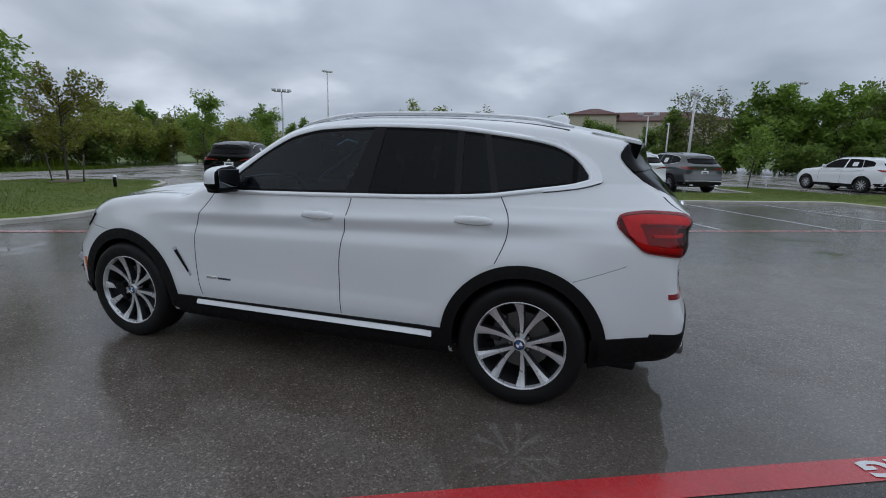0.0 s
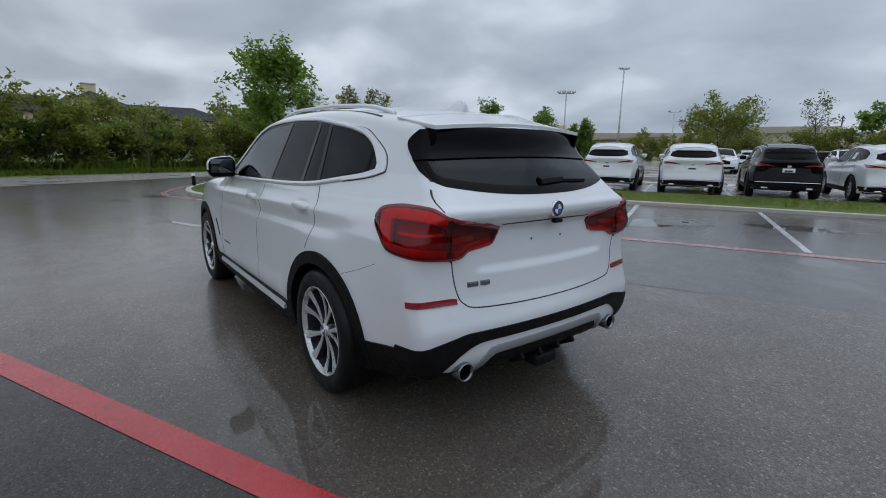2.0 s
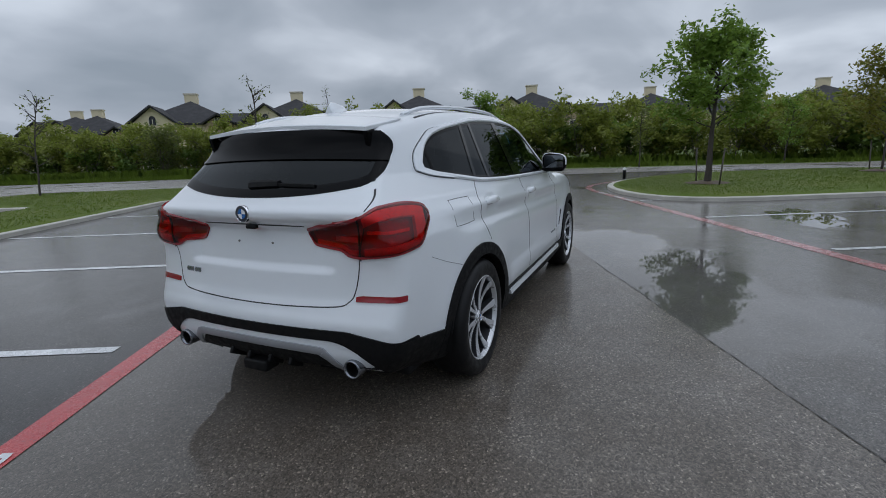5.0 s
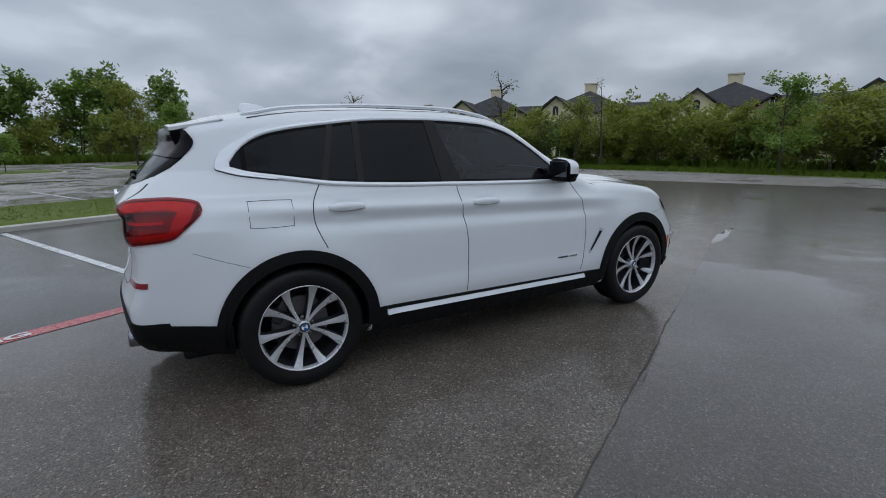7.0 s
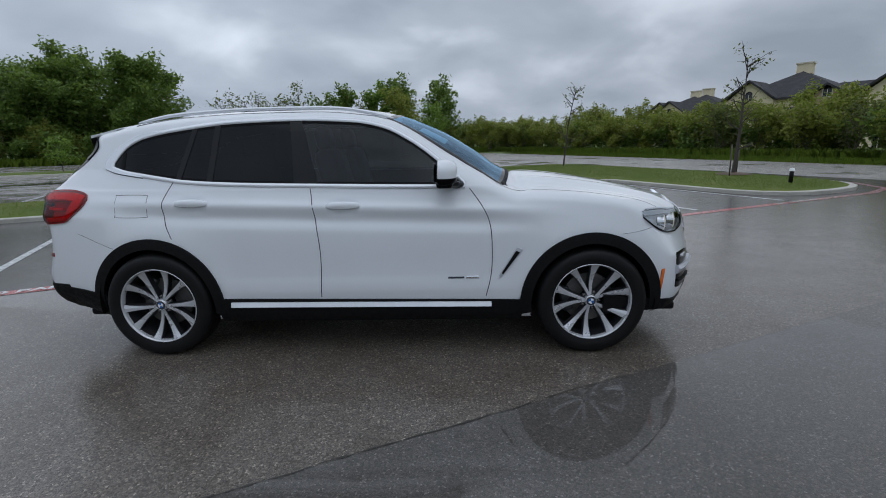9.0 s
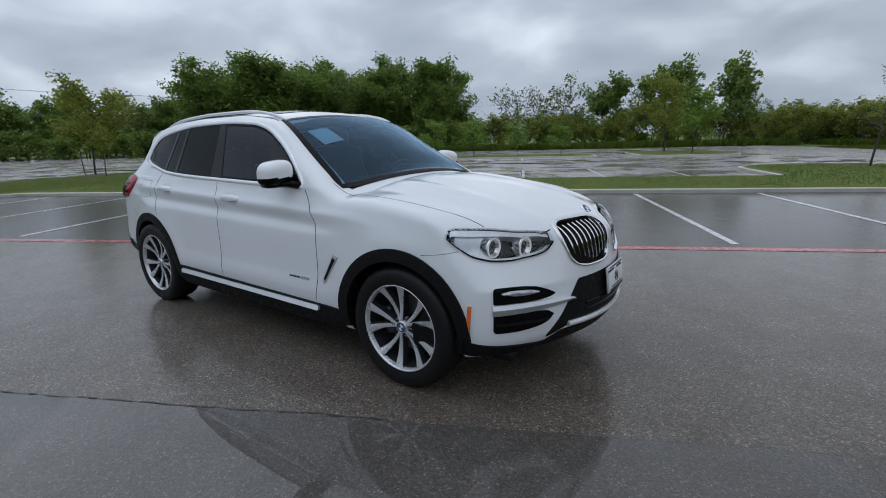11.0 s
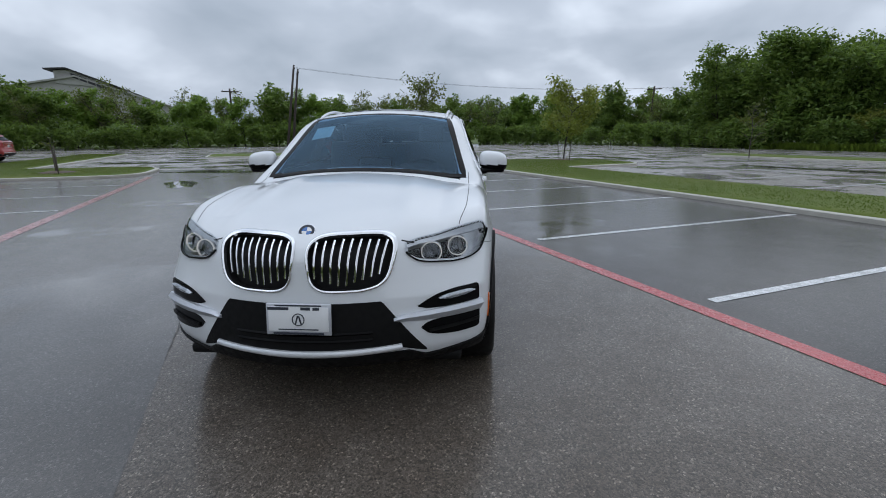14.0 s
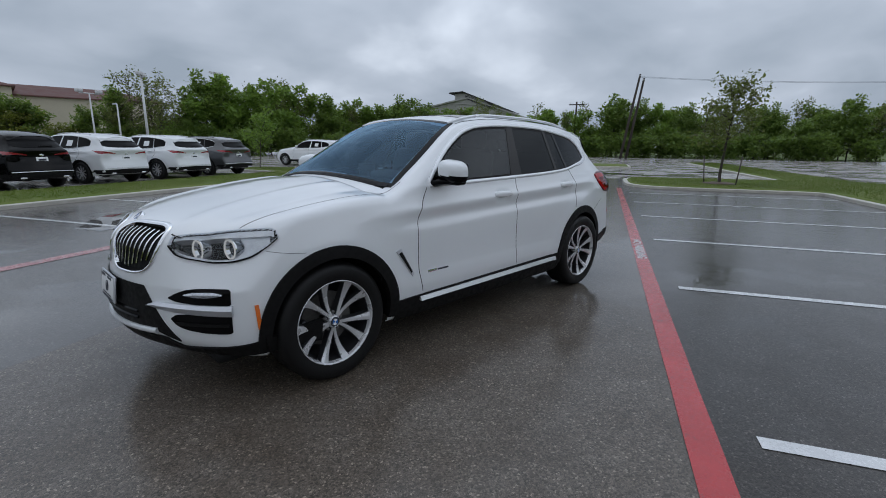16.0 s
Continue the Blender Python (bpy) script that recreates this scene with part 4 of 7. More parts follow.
# ---- glass, trim and lamps of the white car ----
PANES = (("quarter_window", -1.735, -1.735, -1.25, -1.16, GLASS_PRIVACY), ("fixed_door_pane", -1.235, -1.145, -1.04, -1.01, GLASS_PRIVACY),
         ("rear_door_window", -1.02, -0.99, -0.47, -0.52, GLASS_PRIVACY), ("front_door_window", -0.325, -0.455, 0.615, 0.615, GLASS_TINT))


def pane(l0, l1, r0, r1, inset=0.0):
    def fn(S, T):
        x = (l0 + (l1 - l0) * T) * (1 - S) + (r0 + (r1 - r0) * T) * S
        return x, (glass_low(x) + inset) * (1 - T) + (glass_high(x) - inset) * T
    return fn


for side in SIDES:
    for name, l0, l1, r0, r1, mat in PANES:
        shell(name, pane(l0, l1, r0, r1, 0.003), 26, 10, side, 0.001, 0.004, mat, car, "dark tinted glass")
    for l0, l1, r0, r1 in ((-1.262, -1.172, -1.225, -1.135), (-1.05, -1.02, -1.01, -0.98), (-0.475, -0.525, -0.32, -0.45)):
        shell("pillar_trim", pane(l0, l1, r0, r1), 6, 10, side, 0.004, 0.02, PILLAR_GLOSS, car, "gloss black pillar trim")
    xs = np.concatenate([np.linspace(-1.732, 0.612, 60)])
    low = [(x, glass_low(x)) for x in xs]
    high = [(x, glass_high(x)) for x in xs]
    ring = low + high[::-1]
    inner = [(x, z + 0.012) for x, z in low[2:-3]] + [(x, z - 0.012) for x, z in high[2:-3]][::-1]
    ribbon("window_seal", inner, 0.03, side, 0.003, 0.02, GLOSS_BLACK, car, "black window seal", closed=True, per=0)
    ribbon("chrome_surround", ring, 0.024, side, 0.013, 0.02, SATIN, car, "satin silver window surround", closed=True, per=0, across=5)
    c_in = curve_through([(-1.492, 1.205), (-1.65, 1.232), (-1.731, 1.262), (-1.731, 1.29), (-1.695, 1.345), (-1.627, 1.405), (-1.515, 1.455), (-1.402, 1.475)], 6)
    c_out = curve_through([(-1.492, 1.194), (-1.673, 1.219), (-1.763, 1.243), (-1.795, 1.265), (-1.758, 1.343), (-1.648, 1.416), (-1.543, 1.467), (-1.402, 1.487)], 6)
    ribbon("surround_shadow", [tuple(q) for q in c_out], 0.007, side, 0.002, 0.006, SEAM, car, per=0)
    shell("chrome_corner", lambda S, T: tuple((c_in[np.round(S * (len(c_in) - 1)).astype(int), k] * (1 - T) + c_out[np.round(S * (len(c_in) - 1)).astype(int), k] * T) for k in (0, 1)), len(c_in), 5, side, 0.012, 0.02, SATIN, car, "satin silver corner of the window surround")

# windscreen, rear window, roof glass
shell("windscreen", lambda S, T: ((0.145 + 0.80 * T) - 0.09 * ((S - 0.5) * 2) ** 2 * (0.35 + 0.65 * T), (S - 0.5) * 2 * (0.572 + 0.165 * T)), 30, 24, "top", 0.002, 0.006, GLASS_CLEAR, car, "wet windscreen")
edge = [(0.15 - 0.03 * s * s, s * 0.57) for s in np.linspace(-1, 1, 15)] + [(0.15 - 0.03 + (0.80 - 0.055) * t, 0.57 + 0.165 * t) for t in np.linspace(0.1, 0.9, 9)]
edge += [(0.94 - 0.09 * s * s, s * 0.73) for s in np.linspace(1, -1, 15)] + [(0.15 - 0.03 + (0.80 - 0.055) * t, -0.57 - 0.165 * t) for t in np.linspace(0.9, 0.1, 9)]
ribbon("screen_border", edge, 0.046, "top", 0.0045, 0.012, GLOSS_BLACK, car, "black printed border of the windscreen", closed=True, per=0)
shell("cowl", lambda S, T: (0.938 + 0.026 * T - 0.085 * ((S - 0.5) * 2) ** 2, (S - 0.5) * 1.42), 24, 4, "top", 0.006, 0.02, CLADDING, car, "black cowl under the windscreen")
rw_low = lambda y: 1.166 + 0.055 * (np.abs(y) / 0.62) ** 2.4
shell("rear_window", lambda S, T: ((S - 0.5) * 2 * (0.632 - 0.02 * T), rw_low((S - 0.5) * 1.26) * (1 - T) + (1.372 - 0.012 * ((S - 0.5) * 2) ** 2) * T), 36, 14, "rear", 0.003, 0.006, GLASS_WET, car, "dark rear window with rain drops")
edge = [(s * 0.625, rw_low(s * 0.62) + 0.012) for s in np.linspace(-0.93, 0.93, 25)] + [(0.600, 1.233), (0.612, 1.247), (0.617, 1.268), (0.613, 1.31)] + [(s * 0.60, 1.372) for s in np.linspace(1, -1, 33)] + [(-0.613, 1.31), (-0.617, 1.268), (-0.612, 1.247), (-0.600, 1.233)]
ribbon("rear_window_border", edge, 0.045, "rear", 0.0045, 0.01, GLOSS_BLACK, car, "black border of the rear window", closed=True, per=0)
shell("spoiler_underside", lambda S, T: ((S - 0.5) * 2 * (0.633 - 0.02 * T - 0.045 * T ** 4), 1.330 + 0.144 * T - 0.018 * ((S - 0.5) * 2) ** 2), 64, 14, "rear", 0.010, 0.02, GLOSS_BLACK, car, "gloss black panel below the roof spoiler")
bm = bmesh.new()
tops, lows = [], []
for t in np.linspace(0, 1, 9):
    row = [(-1.72 - 0.292 * t + 0.035 * (y / 0.6) ** 2 * t, y) for y in np.linspace(-0.585 + 0.05 * t, 0.585 - 0.05 * t, 25)]
    hs = top_height(np.array([p[0] for p in row]), np.array([p[1] for p in row])) + 0.004 + 0.002 * t
    tops.append([bm.verts.new((x, y, h)) for (x, y), h in zip(row, hs)])
    lows.append([bm.verts.new((x, y, h - 0.006 - 0.012 * t)) for (x, y), h in zip(row, hs)])
for grid in (tops, lows):
    for r0, r1 in zip(grid, grid[1:]):
        for k in range(24):
            bm.faces.new((r0[k], r0[k + 1], r1[k + 1], r1[k])).smooth = True
rim = tops[0] + [r[-1] for r in tops[1:]] + tops[-1][-2::-1] + [r[0] for r in tops[-2:0:-1]]
rim_low = lows[0] + [r[-1] for r in lows[1:]] + lows[-1][-2::-1] + [r[0] for r in lows[-2:0:-1]]
for k in range(len(rim)):
    bm.faces.new((rim[k], rim[(k + 1) % len(rim)], rim_low[(k + 1) % len(rim)], rim_low[k]))
bmesh.ops.recalc_face_normals(bm, faces=bm.faces)
part("spoiler", bm, car, WHITE_PAINT, "white roof spoiler")
for s in (1, -1):
    fin = prism_bm([(-1.88, 1.474), (-1.985, 1.460), (-1.978, 1.425), (-1.962, 1.375), (-1.93, 1.352), (-1.89, 1.36)], -0.012, 0.012, 0.006)
    bmesh.ops.transform(fin, matrix=Matrix.Translation((0, 0.532 * s, 0)) @ Matrix.Rotation(radians(90), 4, "X"), verts=fin.verts)
    part("spoiler_fin", fin, car, GLOSS_BLACK, "black fin beside the rear window")
shell("roof_glass", lambda S, T: (-0.95 + 0.84 * S, (T - 0.5) * 0.86), 24, 10, "top", 0.003, 0.01, GLOSS_BLACK, car, "dark glass sunroof")

# black cladding, sills and bumper lowers
for side in SIDES:
    for ax, r1, lo, hi in ((AXLE - 0.008, 0.458, -8, 190), (-AXLE, 0.455, -8, 188)):
        shell("arch_cladding", lambda S, T, ax=ax, r1=r1, lo=lo, hi=hi: (ax + (0.388 + (r1 - 0.388) * T) * np.cos(np.radians(lo + (hi - lo) * S)), 0.358 + (0.388 + (r1 - 0.388) * T) * np.sin(np.radians(lo + (hi - lo) * S))), 60, 5, side, lambda S, T: 0.016 - 0.004 * T, 0.05, CLADDING, car, "black wheel arch cladding")
    shell("sill_cladding", band(lambda x: 0.245 + 0 * x, lambda x: 0.405 - 0.012 * (x + 0.9), -1.02, 0.98), 40, 6, side, 0.012, 0.03, CLADDING, car, "black sill cladding")
    shell("sill_strip", band(lambda x: 0.356 - 0.005 * (x + 0.8), lambda x: 0.384 - 0.006 * (x + 0.8), -0.93, 0.78), 40, 5, side, lambda S, T: 0.034 - 0.014 * T, 0.03, SATIN, car, "satin silver sill strip")
    shell("bumper_corner", band(lambda x: under(x) + 0.012, lambda x: 0.434 - 0.127 * (x + 1.80), -2.24, -1.80), 16, 6, side, 0.010, 0.03, CLADDING, car, "black lower bumper corner")
    c = "front_" + side
    shell("bumper_lip", band(lambda t: 0.292 - 0.0006 * np.clip(t - 40, 0, 60), lambda t: 0.325 + 0.0012 * np.clip(t - 25, 0, 60), 8, 84), 24, 4, c, 0.010, 0.03, CLADDING, car, "black bumper lip")
black_hi = lambda y: 0.542 - 0.20 * np.clip(np.abs(y) - 0.56, 0, None)
black_lo = lambda y: np.interp(np.abs(y), [0.0, 0.48, 0.54, 0.60, 0.655, 0.70, 0.73], [0.492, 0.490, 0.474, 0.440, 0.395, 0.345, 0.317])
shell("bumper_band", band(lambda y: np.maximum(black_lo(y), 0.317), black_hi, -0.83, 0.83), 60, 6, "rear", 0.009, 0.02, CLADDING, car, "black band across the rear bumper")
shell("diffuser", band(lambda y: 0.317 + 0 * y, lambda y: 0.425 - 1.0 * np.clip(np.abs(y) - 0.37, 0, None), -0.47, 0.47), 30, 6, "rear", 0.004, 0.02, CLADDING, car, "black diffuser")
ribbon("diffuser_frame", [(-0.50, 0.312), (-0.468, 0.36), (-0.43, 0.412), (-0.37, 0.432), (0, 0.438), (0.37, 0.432), (0.43, 0.412), (0.468, 0.36), (0.50, 0.312)], 0.040, "rear", 0.014, 0.02, SKID_GREY, car, "silver grey skid frame")
for y in (-0.2, -0.07, 0.07, 0.2):
    m = spot("rear", y, 0.32, 0.0)
    part("diffuser_fin", box_bm(0.02, 0.11, 0.05, bevel=0.006, m=m), car, CLADDING)
part("tow_bracket", box_bm(0.10, 0.16, 0.06, at=(-2.27, 0.03, 0.285), bevel=0.012), car, CLADDING, "black tow bracket")
for s in (1, -1):
    bm = lathe_bm([(0.034, 0.20), (0.036, 0.0), (0.038, -0.022), (0.044, -0.024), (0.047, -0.014), (0.046, 0.20)], 32, "X")
    bmesh.ops.translate(bm, vec=(-2.274, s * 0.572, 0.352), verts=bm.verts)
    tip = part("exhaust_tip", bm, car, DARK_CHROME, "round chrome exhaust tip")
    bm = lathe_bm([(0.0368, -0.010), (0.0345, 0.02), (0.033, 0.09), (0.0005, 0.09)], 24, "X")
    bmesh.ops.translate(bm, vec=(-2.274, s * 0.572, 0.352), verts=bm.verts)
    part("exhaust_bore", bm, tip, CLADDING)
    side = "left" if s > 0 else "right"
    c = "rear_" + side
    # tail lamps
    lamp = shell("tail_lamp", band(tail_low, tail_high, 133.6, 181), 56, 14, c, lambda S, T: 0.006 + 0.024 * np.clip(np.sin(np.clip(S / 0.57, 0, 1) * math.pi), 0, 1) ** 0.6 * np.clip(np.sin(T * math.pi), 0, 1) ** 0.5, 0.03, LENS_RED, car, "red tail lamp with a dark band")
    shell("lamp_back", band(tail_low, tail_high, 133.8, 180.8), 40, 8, c, -0.03, 0.0, TAIL_DARK, lamp)
    shell("light_bar", band(lambda t: tail_high(t) - 0.058, lambda t: tail_high(t) - 0.012, 136.5, 159), 30, 5, c, 0.004, 0.02, TAIL_GLOW, lamp)
    shell("light_bar", band(lambda t: tail_low(t) + 0.010, lambda t: tail_low(t) + 0.042, 138, 159), 40, 5, c, 0.004, 0.02, TAIL_GLOW, lamp)
    shell("light_bar", band(lambda t: tail_low(t) + 0.03, lambda t: tail_high(t) - 0.03, 136.5, 141.5), 8, 6, c, 0.004, 0.02, TAIL_GLOW, lamp)
    shell("light_bar", band(lambda t: tail_high(t) - 0.022, lambda t: tail_high(t) - 0.006, 162, 179), 30, 5, c, -0.010, 0.02, TAIL_GLOW, lamp)
    shell("light_bar", band(lambda t: tail_low(t) + 0.008, lambda t: tail_low(t) + 0.028, 162, 178), 30, 5, c, -0.006, 0.02, TAIL_GLOW, lamp)
    shell("light_bar", band(lambda t: 0.995 + 0 * t, lambda t: 1.008 + 0 * t, 144, 158), 16, 4, c, 0.0, 0.02, TAIL_GLOW, lamp)
    shell("reversing_lamp", band(lambda t: 0.957 + 0 * t, lambda t: 0.982 + 0 * t, 161, 170), 14, 4, c, -0.004, 0.02, REFLECTOR, lamp, "clear reversing lamp")
    shell("lamp_edge", band(lambda t: tail_high(t) - 0.010, lambda t: tail_high(t) + 0.002, 133.8, 180.8), 60, 4, c, 0.0085, 0.01, RED_REFLECTOR, lamp)
    shell("lamp_edge", band(lambda t: tail_low(t) - 0.002, lambda t: tail_low(t) + 0.010, 133.8, 180.8), 60, 4, c, 0.0085, 0.01, RED_REFLECTOR, lamp)
    ribbon("lamp_split", [(160.6, 0.872), (160.6, 1.08)], 0.5, c, 0.0075, 0.004, SEAM, lamp)
    shell("reflector", band(lambda y: 0.672 + 0.01 * np.abs(y), lambda y: 0.704 + 0.005 * np.abs(y) - 0.25 * np.clip(0.62 - np.abs(y), 0, 1), s * 0.597, s * 0.82), 14, 4, "rear", 0.006, 0.015, RED_REFLECTOR, car, "red rear reflector")
    # head lamps
    c = "front_" + side
    lamp = shell("head_lamp", band(head_low, head_high, 14.2, 63.8), 60, 14, c, 0.004, 0.012, LENS_CLEAR, car, "clear head lamp with two lit rings")
    shell("lamp_back", band(head_low, head_high, 14.3, 63.6), 50, 10, c, -0.080, 0.0, DARK_CHROME, lamp)
    shell("reflector_bowl", band(lambda t: head_low(t) + 0.015, lambda t: head_high(t) - 0.03, 44, 60), 24, 8, c, -0.030, 0.02, REFLECTOR, lamp)
    shell("lamp_floor", band(lambda t: head_low(t) + 0.002, lambda t: head_low(t) + 0.016, 17, 60), 30, 4, c, -0.008, 0.07, REFLECTOR, lamp)
    shell("brow", band(lambda t: head_high(t) - 0.024 - 0.012 * np.clip((t - 20) / 30, 0, 1), lambda t: head_high(t) - 0.008, 15.5, 62), 30, 4, c, -0.006, 0.07, REFLECTOR, lamp)
    shell("lamp_edge", band(lambda t: head_low(t) - 0.002, lambda t: head_low(t) + 0.005, 14.4, 63.4), 90, 4, c, 0.0105, 0.012, GLOSS_BLACK, lamp)
    shell("lamp_mask", band(lambda t: head_low(t) + 0.010, lambda t: head_high(t) - 0.030, 17, 48), 30, 6, c, -0.066, 0.01, GLOSS_BLACK, lamp)
    for t, z in ((42.5, 0.846), (27.5, 0.842)):
        m = spot(c, t, z, -0.036)
        fwd = Matrix.Rotation(radians(90), 4, "Y")
        m = Matrix.Translation(m.translation) @ Matrix.Rotation(radians(8 * s), 4, "Z") @ fwd
        bm = lathe_bm([(0.036, 0.0), (0.048, 0.012), (0.051, 0.018), (0.055, 0.012), (0.055, -0.03)], 32, "Z")
        bmesh.ops.transform(bm, matrix=m, verts=bm.verts)
        ring = part("projector_ring", bm, lamp, CHROME)
        bm = lathe_bm([(0.0480, 0.014), (0.0486, 0.022), (0.0525, 0.022), (0.0530, 0.014)], 32, "Z")
        bmesh.ops.transform(bm, matrix=m, verts=bm.verts)
        part("light_ring", bm, ring, HALO, "lit white ring")
        bm = lathe_bm([(0.0005, 0.016), (0.015, 0.013), (0.027, 0.004), (0.036, -0.012)], 24, "Z")
        bmesh.ops.transform(bm, matrix=m, verts=bm.verts)
        part("projector", bm, ring, LENS_CLEAR)
        bm = lathe_bm([(0.0005, -0.02), (0.02, -0.018), (0.036, -0.006)], 24, "Z")
        bmesh.ops.transform(bm, matrix=m, verts=bm.verts)
        part("projector_bowl", bm, ring, DARK_CHROME)
    # fog lamp recess, silver blade and lower vent
    fog = shell("fog_recess", band(pchip([18, 22, 30, 38, 44, 45], [0.588, 0.575, 0.570, 0.570, 0.572, 0.580]), pchip([18, 21.5, 27, 36, 44, 45], [0.594, 0.618, 0.643, 0.655, 0.656, 0.646]), 18, 45), 40, 6, c, 0.004, 0.015, GLOSS_BLACK, car, "black fog lamp recess")
    shell("fog_lamp", band(lambda t: 0.603 + 0.0007 * (t - 27) + 0.010 * (np.abs(t - 34) / 8) ** 3, lambda t: 0.632 + 0.0007 * (t - 27) - 0.010 * (np.abs(t - 34) / 8) ** 3, 26, 42), 16, 5, c, lambda S, T: 0.018 - 0.01 * (2 * T - 1) ** 2, 0.02, FOG_CHROME, fog, "slim fog lamp")
    shell("silver_blade", band(pchip([9, 13, 20, 32, 45.5], [0.532, 0.526, 0.520, 0.516, 0.516]), pchip([9, 13, 20, 32, 45.5], [0.548, 0.563, 0.566, 0.570, 0.573]), 9, 45.5), 30, 9, c, lambda S, T: 0.030 - 0.022 * np.abs(T - 0.62) / 0.62, 0.03, SILVER, car, "matt silver blade")
    shell("lower_vent", band(pchip([19, 22, 28, 36, 44, 45], [0.478, 0.446, 0.427, 0.420, 0.422, 0.432]), pchip([19, 22, 30, 38, 44, 45], [0.484, 0.506, 0.516, 0.519, 0.520, 0.512]), 19, 45), 40, 6, c, 0.004, 0.015, GLOSS_BLACK, car, "black lower vent")
    shell("vent_slat", band(lambda t: 0.455 + 0.0004 * (t - 24), lambda t: 0.470 + 0.0004 * (t - 24), 22, 44), 14, 3, c, 0.014, 0.02, CLADDING, car)
    shell("side_marker", lambda S, T: (1.862 + 0.020 * S + 0.012 * T, 0.43 + 0.135 * T), 4, 10, side, 0.007, 0.012, AMBER, car, "amber side marker")

# kidneys
for s in (1, -1):
    line = []
    for k in range(96):
        t = k * math.tau / 96
        c_, s_ = math.cos(t), math.sin(t)
        z = 0.818 + 0.126 * math.copysign(abs(s_) ** 0.5, s_)
        f = min(max((z - 0.70) / 0.25, 0), 1)
        outer, inner = 0.365 + 0.078 * f ** 0.45, 0.050 - 0.028 * f
        line.append((s * ((outer + inner) / 2 + (outer - inner) / 2 * math.copysign(abs(c_) ** 0.5, c_)), z))
    grille = ribbon("kidney_grille", line, lambda l: 0.012 + 0.003 * np.clip((l[:, 1] - 0.80) / 0.12, 0, 1) + 0.006 * np.clip((np.abs(l[:, 0]) - 0.36) / 0.06, 0, 1), "front", 0.010, 0.016, CHROME, car, "chrome rimmed kidney grille with upright slats", closed=True, per=0, across=5)
    ribbon("grille_well", line, 0.008, "front", -0.002, 0.05, CLADDING, grille, closed=True, per=0)
    mid_z = 0.822
    shell("grille_back", lambda S, T: (s * (0.005 + 0.475 * S), 0.67 + 0.285 * T), 14, 10, "front", -0.046, 0.0, CLADDING, grille)
    for k in range(9):
        y = 0.068 + k * 0.0405
        top, low = 0.928 - 0.010 * abs(k - 3.5) / 3.5, 0.714 + 0.012 * abs(k - 3.5)
        y0, y1 = y * 0.90 + 0.008, y
        if k == 8:
            low = 0.765
        ribbon("slat", [(s * (y0 + (y1 - y0) * t), low + (top - low) * t) for t in np.linspace(0, 1, 9)], 0.0095, "front", -0.003, 0.008, CHROME, grille, per=0)
roundel_at = ((spot("front", 0.0, 0.958, 0.0), 0.041), (spot("rear", 0.0, 1.083, 0.0), 0.041))
for k, (m, r) in enumerate(roundel_at):
    if k == 0:
        m = Matrix.Translation((2.165, 0, top_height(np.array([2.165]), np.array([0.0]))[0] - 0.002)) @ Matrix.Rotation(radians(42), 4, "Y") @ Matrix.Rotation(radians(90), 4, "Z")

    def roundel(m, r, parent):
        bm = lathe_bm([(0.0005, 0.004), (r * 0.93, 0.004), (r, 0.002), (r, -0.012)], 32, "Z")
        bmesh.ops.transform(bm, matrix=m, verts=bm.verts)
        disc = part("roundel", bm, parent, INK, "dark round emblem with blue and white quarters")
        bm = lathe_bm([(r * 0.95, 0.003), (r * 0.97, 0.0065), (r * 1.02, 0.004), (r * 1.02, -0.01)], 32, "Z")
        bmesh.ops.transform(bm, matrix=m, verts=bm.verts)
        part("rim", bm, disc, CHROME)
        for q in range(4):
            bm = bmesh.new()
            fan = [bm.verts.new((0, 0, 0.0055))] + [bm.verts.new((r * 0.6 * math.cos(a), r * 0.6 * math.sin(a), 0.0055)) for a in np.linspace(q * math.pi / 2, (q + 1) * math.pi / 2, 9)]
            for a, b in zip(fan[1:], fan[2:]):
                bm.faces.new((fan[0], a, b))
            bmesh.ops.transform(bm, matrix=m, verts=bm.verts)
            part("quarter", bm, disc, BLUE if q % 2 else ENAMEL)
    roundel(m, r, car)

# lower grille, lip and number plate
trap_hi = lambda y: np.where(np.abs(y) < 0.375, 0.637, np.maximum(0.637 - 1.35 * (np.abs(y) - 0.375), 0.358))
trap_lo = lambda y: np.where(np.abs(y) < 0.44, 0.40, 0.40 - 0.345 * (np.abs(y) - 0.44))
lower = shell("lower_grille", band(lambda y: np.maximum(trap_lo(y), 0.292), trap_hi, -0.578, 0.578), 90, 10, "front", 0.006, 0.02, CLADDING, car, "black lower grille")
for z in (0.455, 0.49):
    ribbon("grille_bar", [(-0.33, z), (0, z), (0.33, z)], 0.016, "front", 0.016, 0.02, GLOSS_BLACK, lower)
shell("silver_lip", band(lambda y: 0.374 + 0.012 * (y / 0.45) ** 2, lambda y: 0.406 + 0.010 * (y / 0.45) ** 2, -0.46, 0.46), 40, 5, "front", lambda S, T: 0.026 - 0.01 * (2 * T - 1) ** 2, 0.03, SATIN, car, "satin silver lip")
shell("chin", band(lambda y: 0.292 + 0 * y, lambda y: np.where(np.abs(y) < 0.50, 0.370, 0.370 - 0.62 * (np.abs(y) - 0.50)), -0.62, 0.62), 60, 5, "front", 0.010, 0.03, CLADDING, car, "black chin")
pm = Matrix.Translation((2.350, 0.0, 0.574)) @ Matrix.Rotation(radians(-6), 4, "Y")
plate = part("number_plate", box_bm(0.012, 0.31, 0.150, bevel=0.005, m=pm), car, SILVER, "white dealer plate in a silver frame")
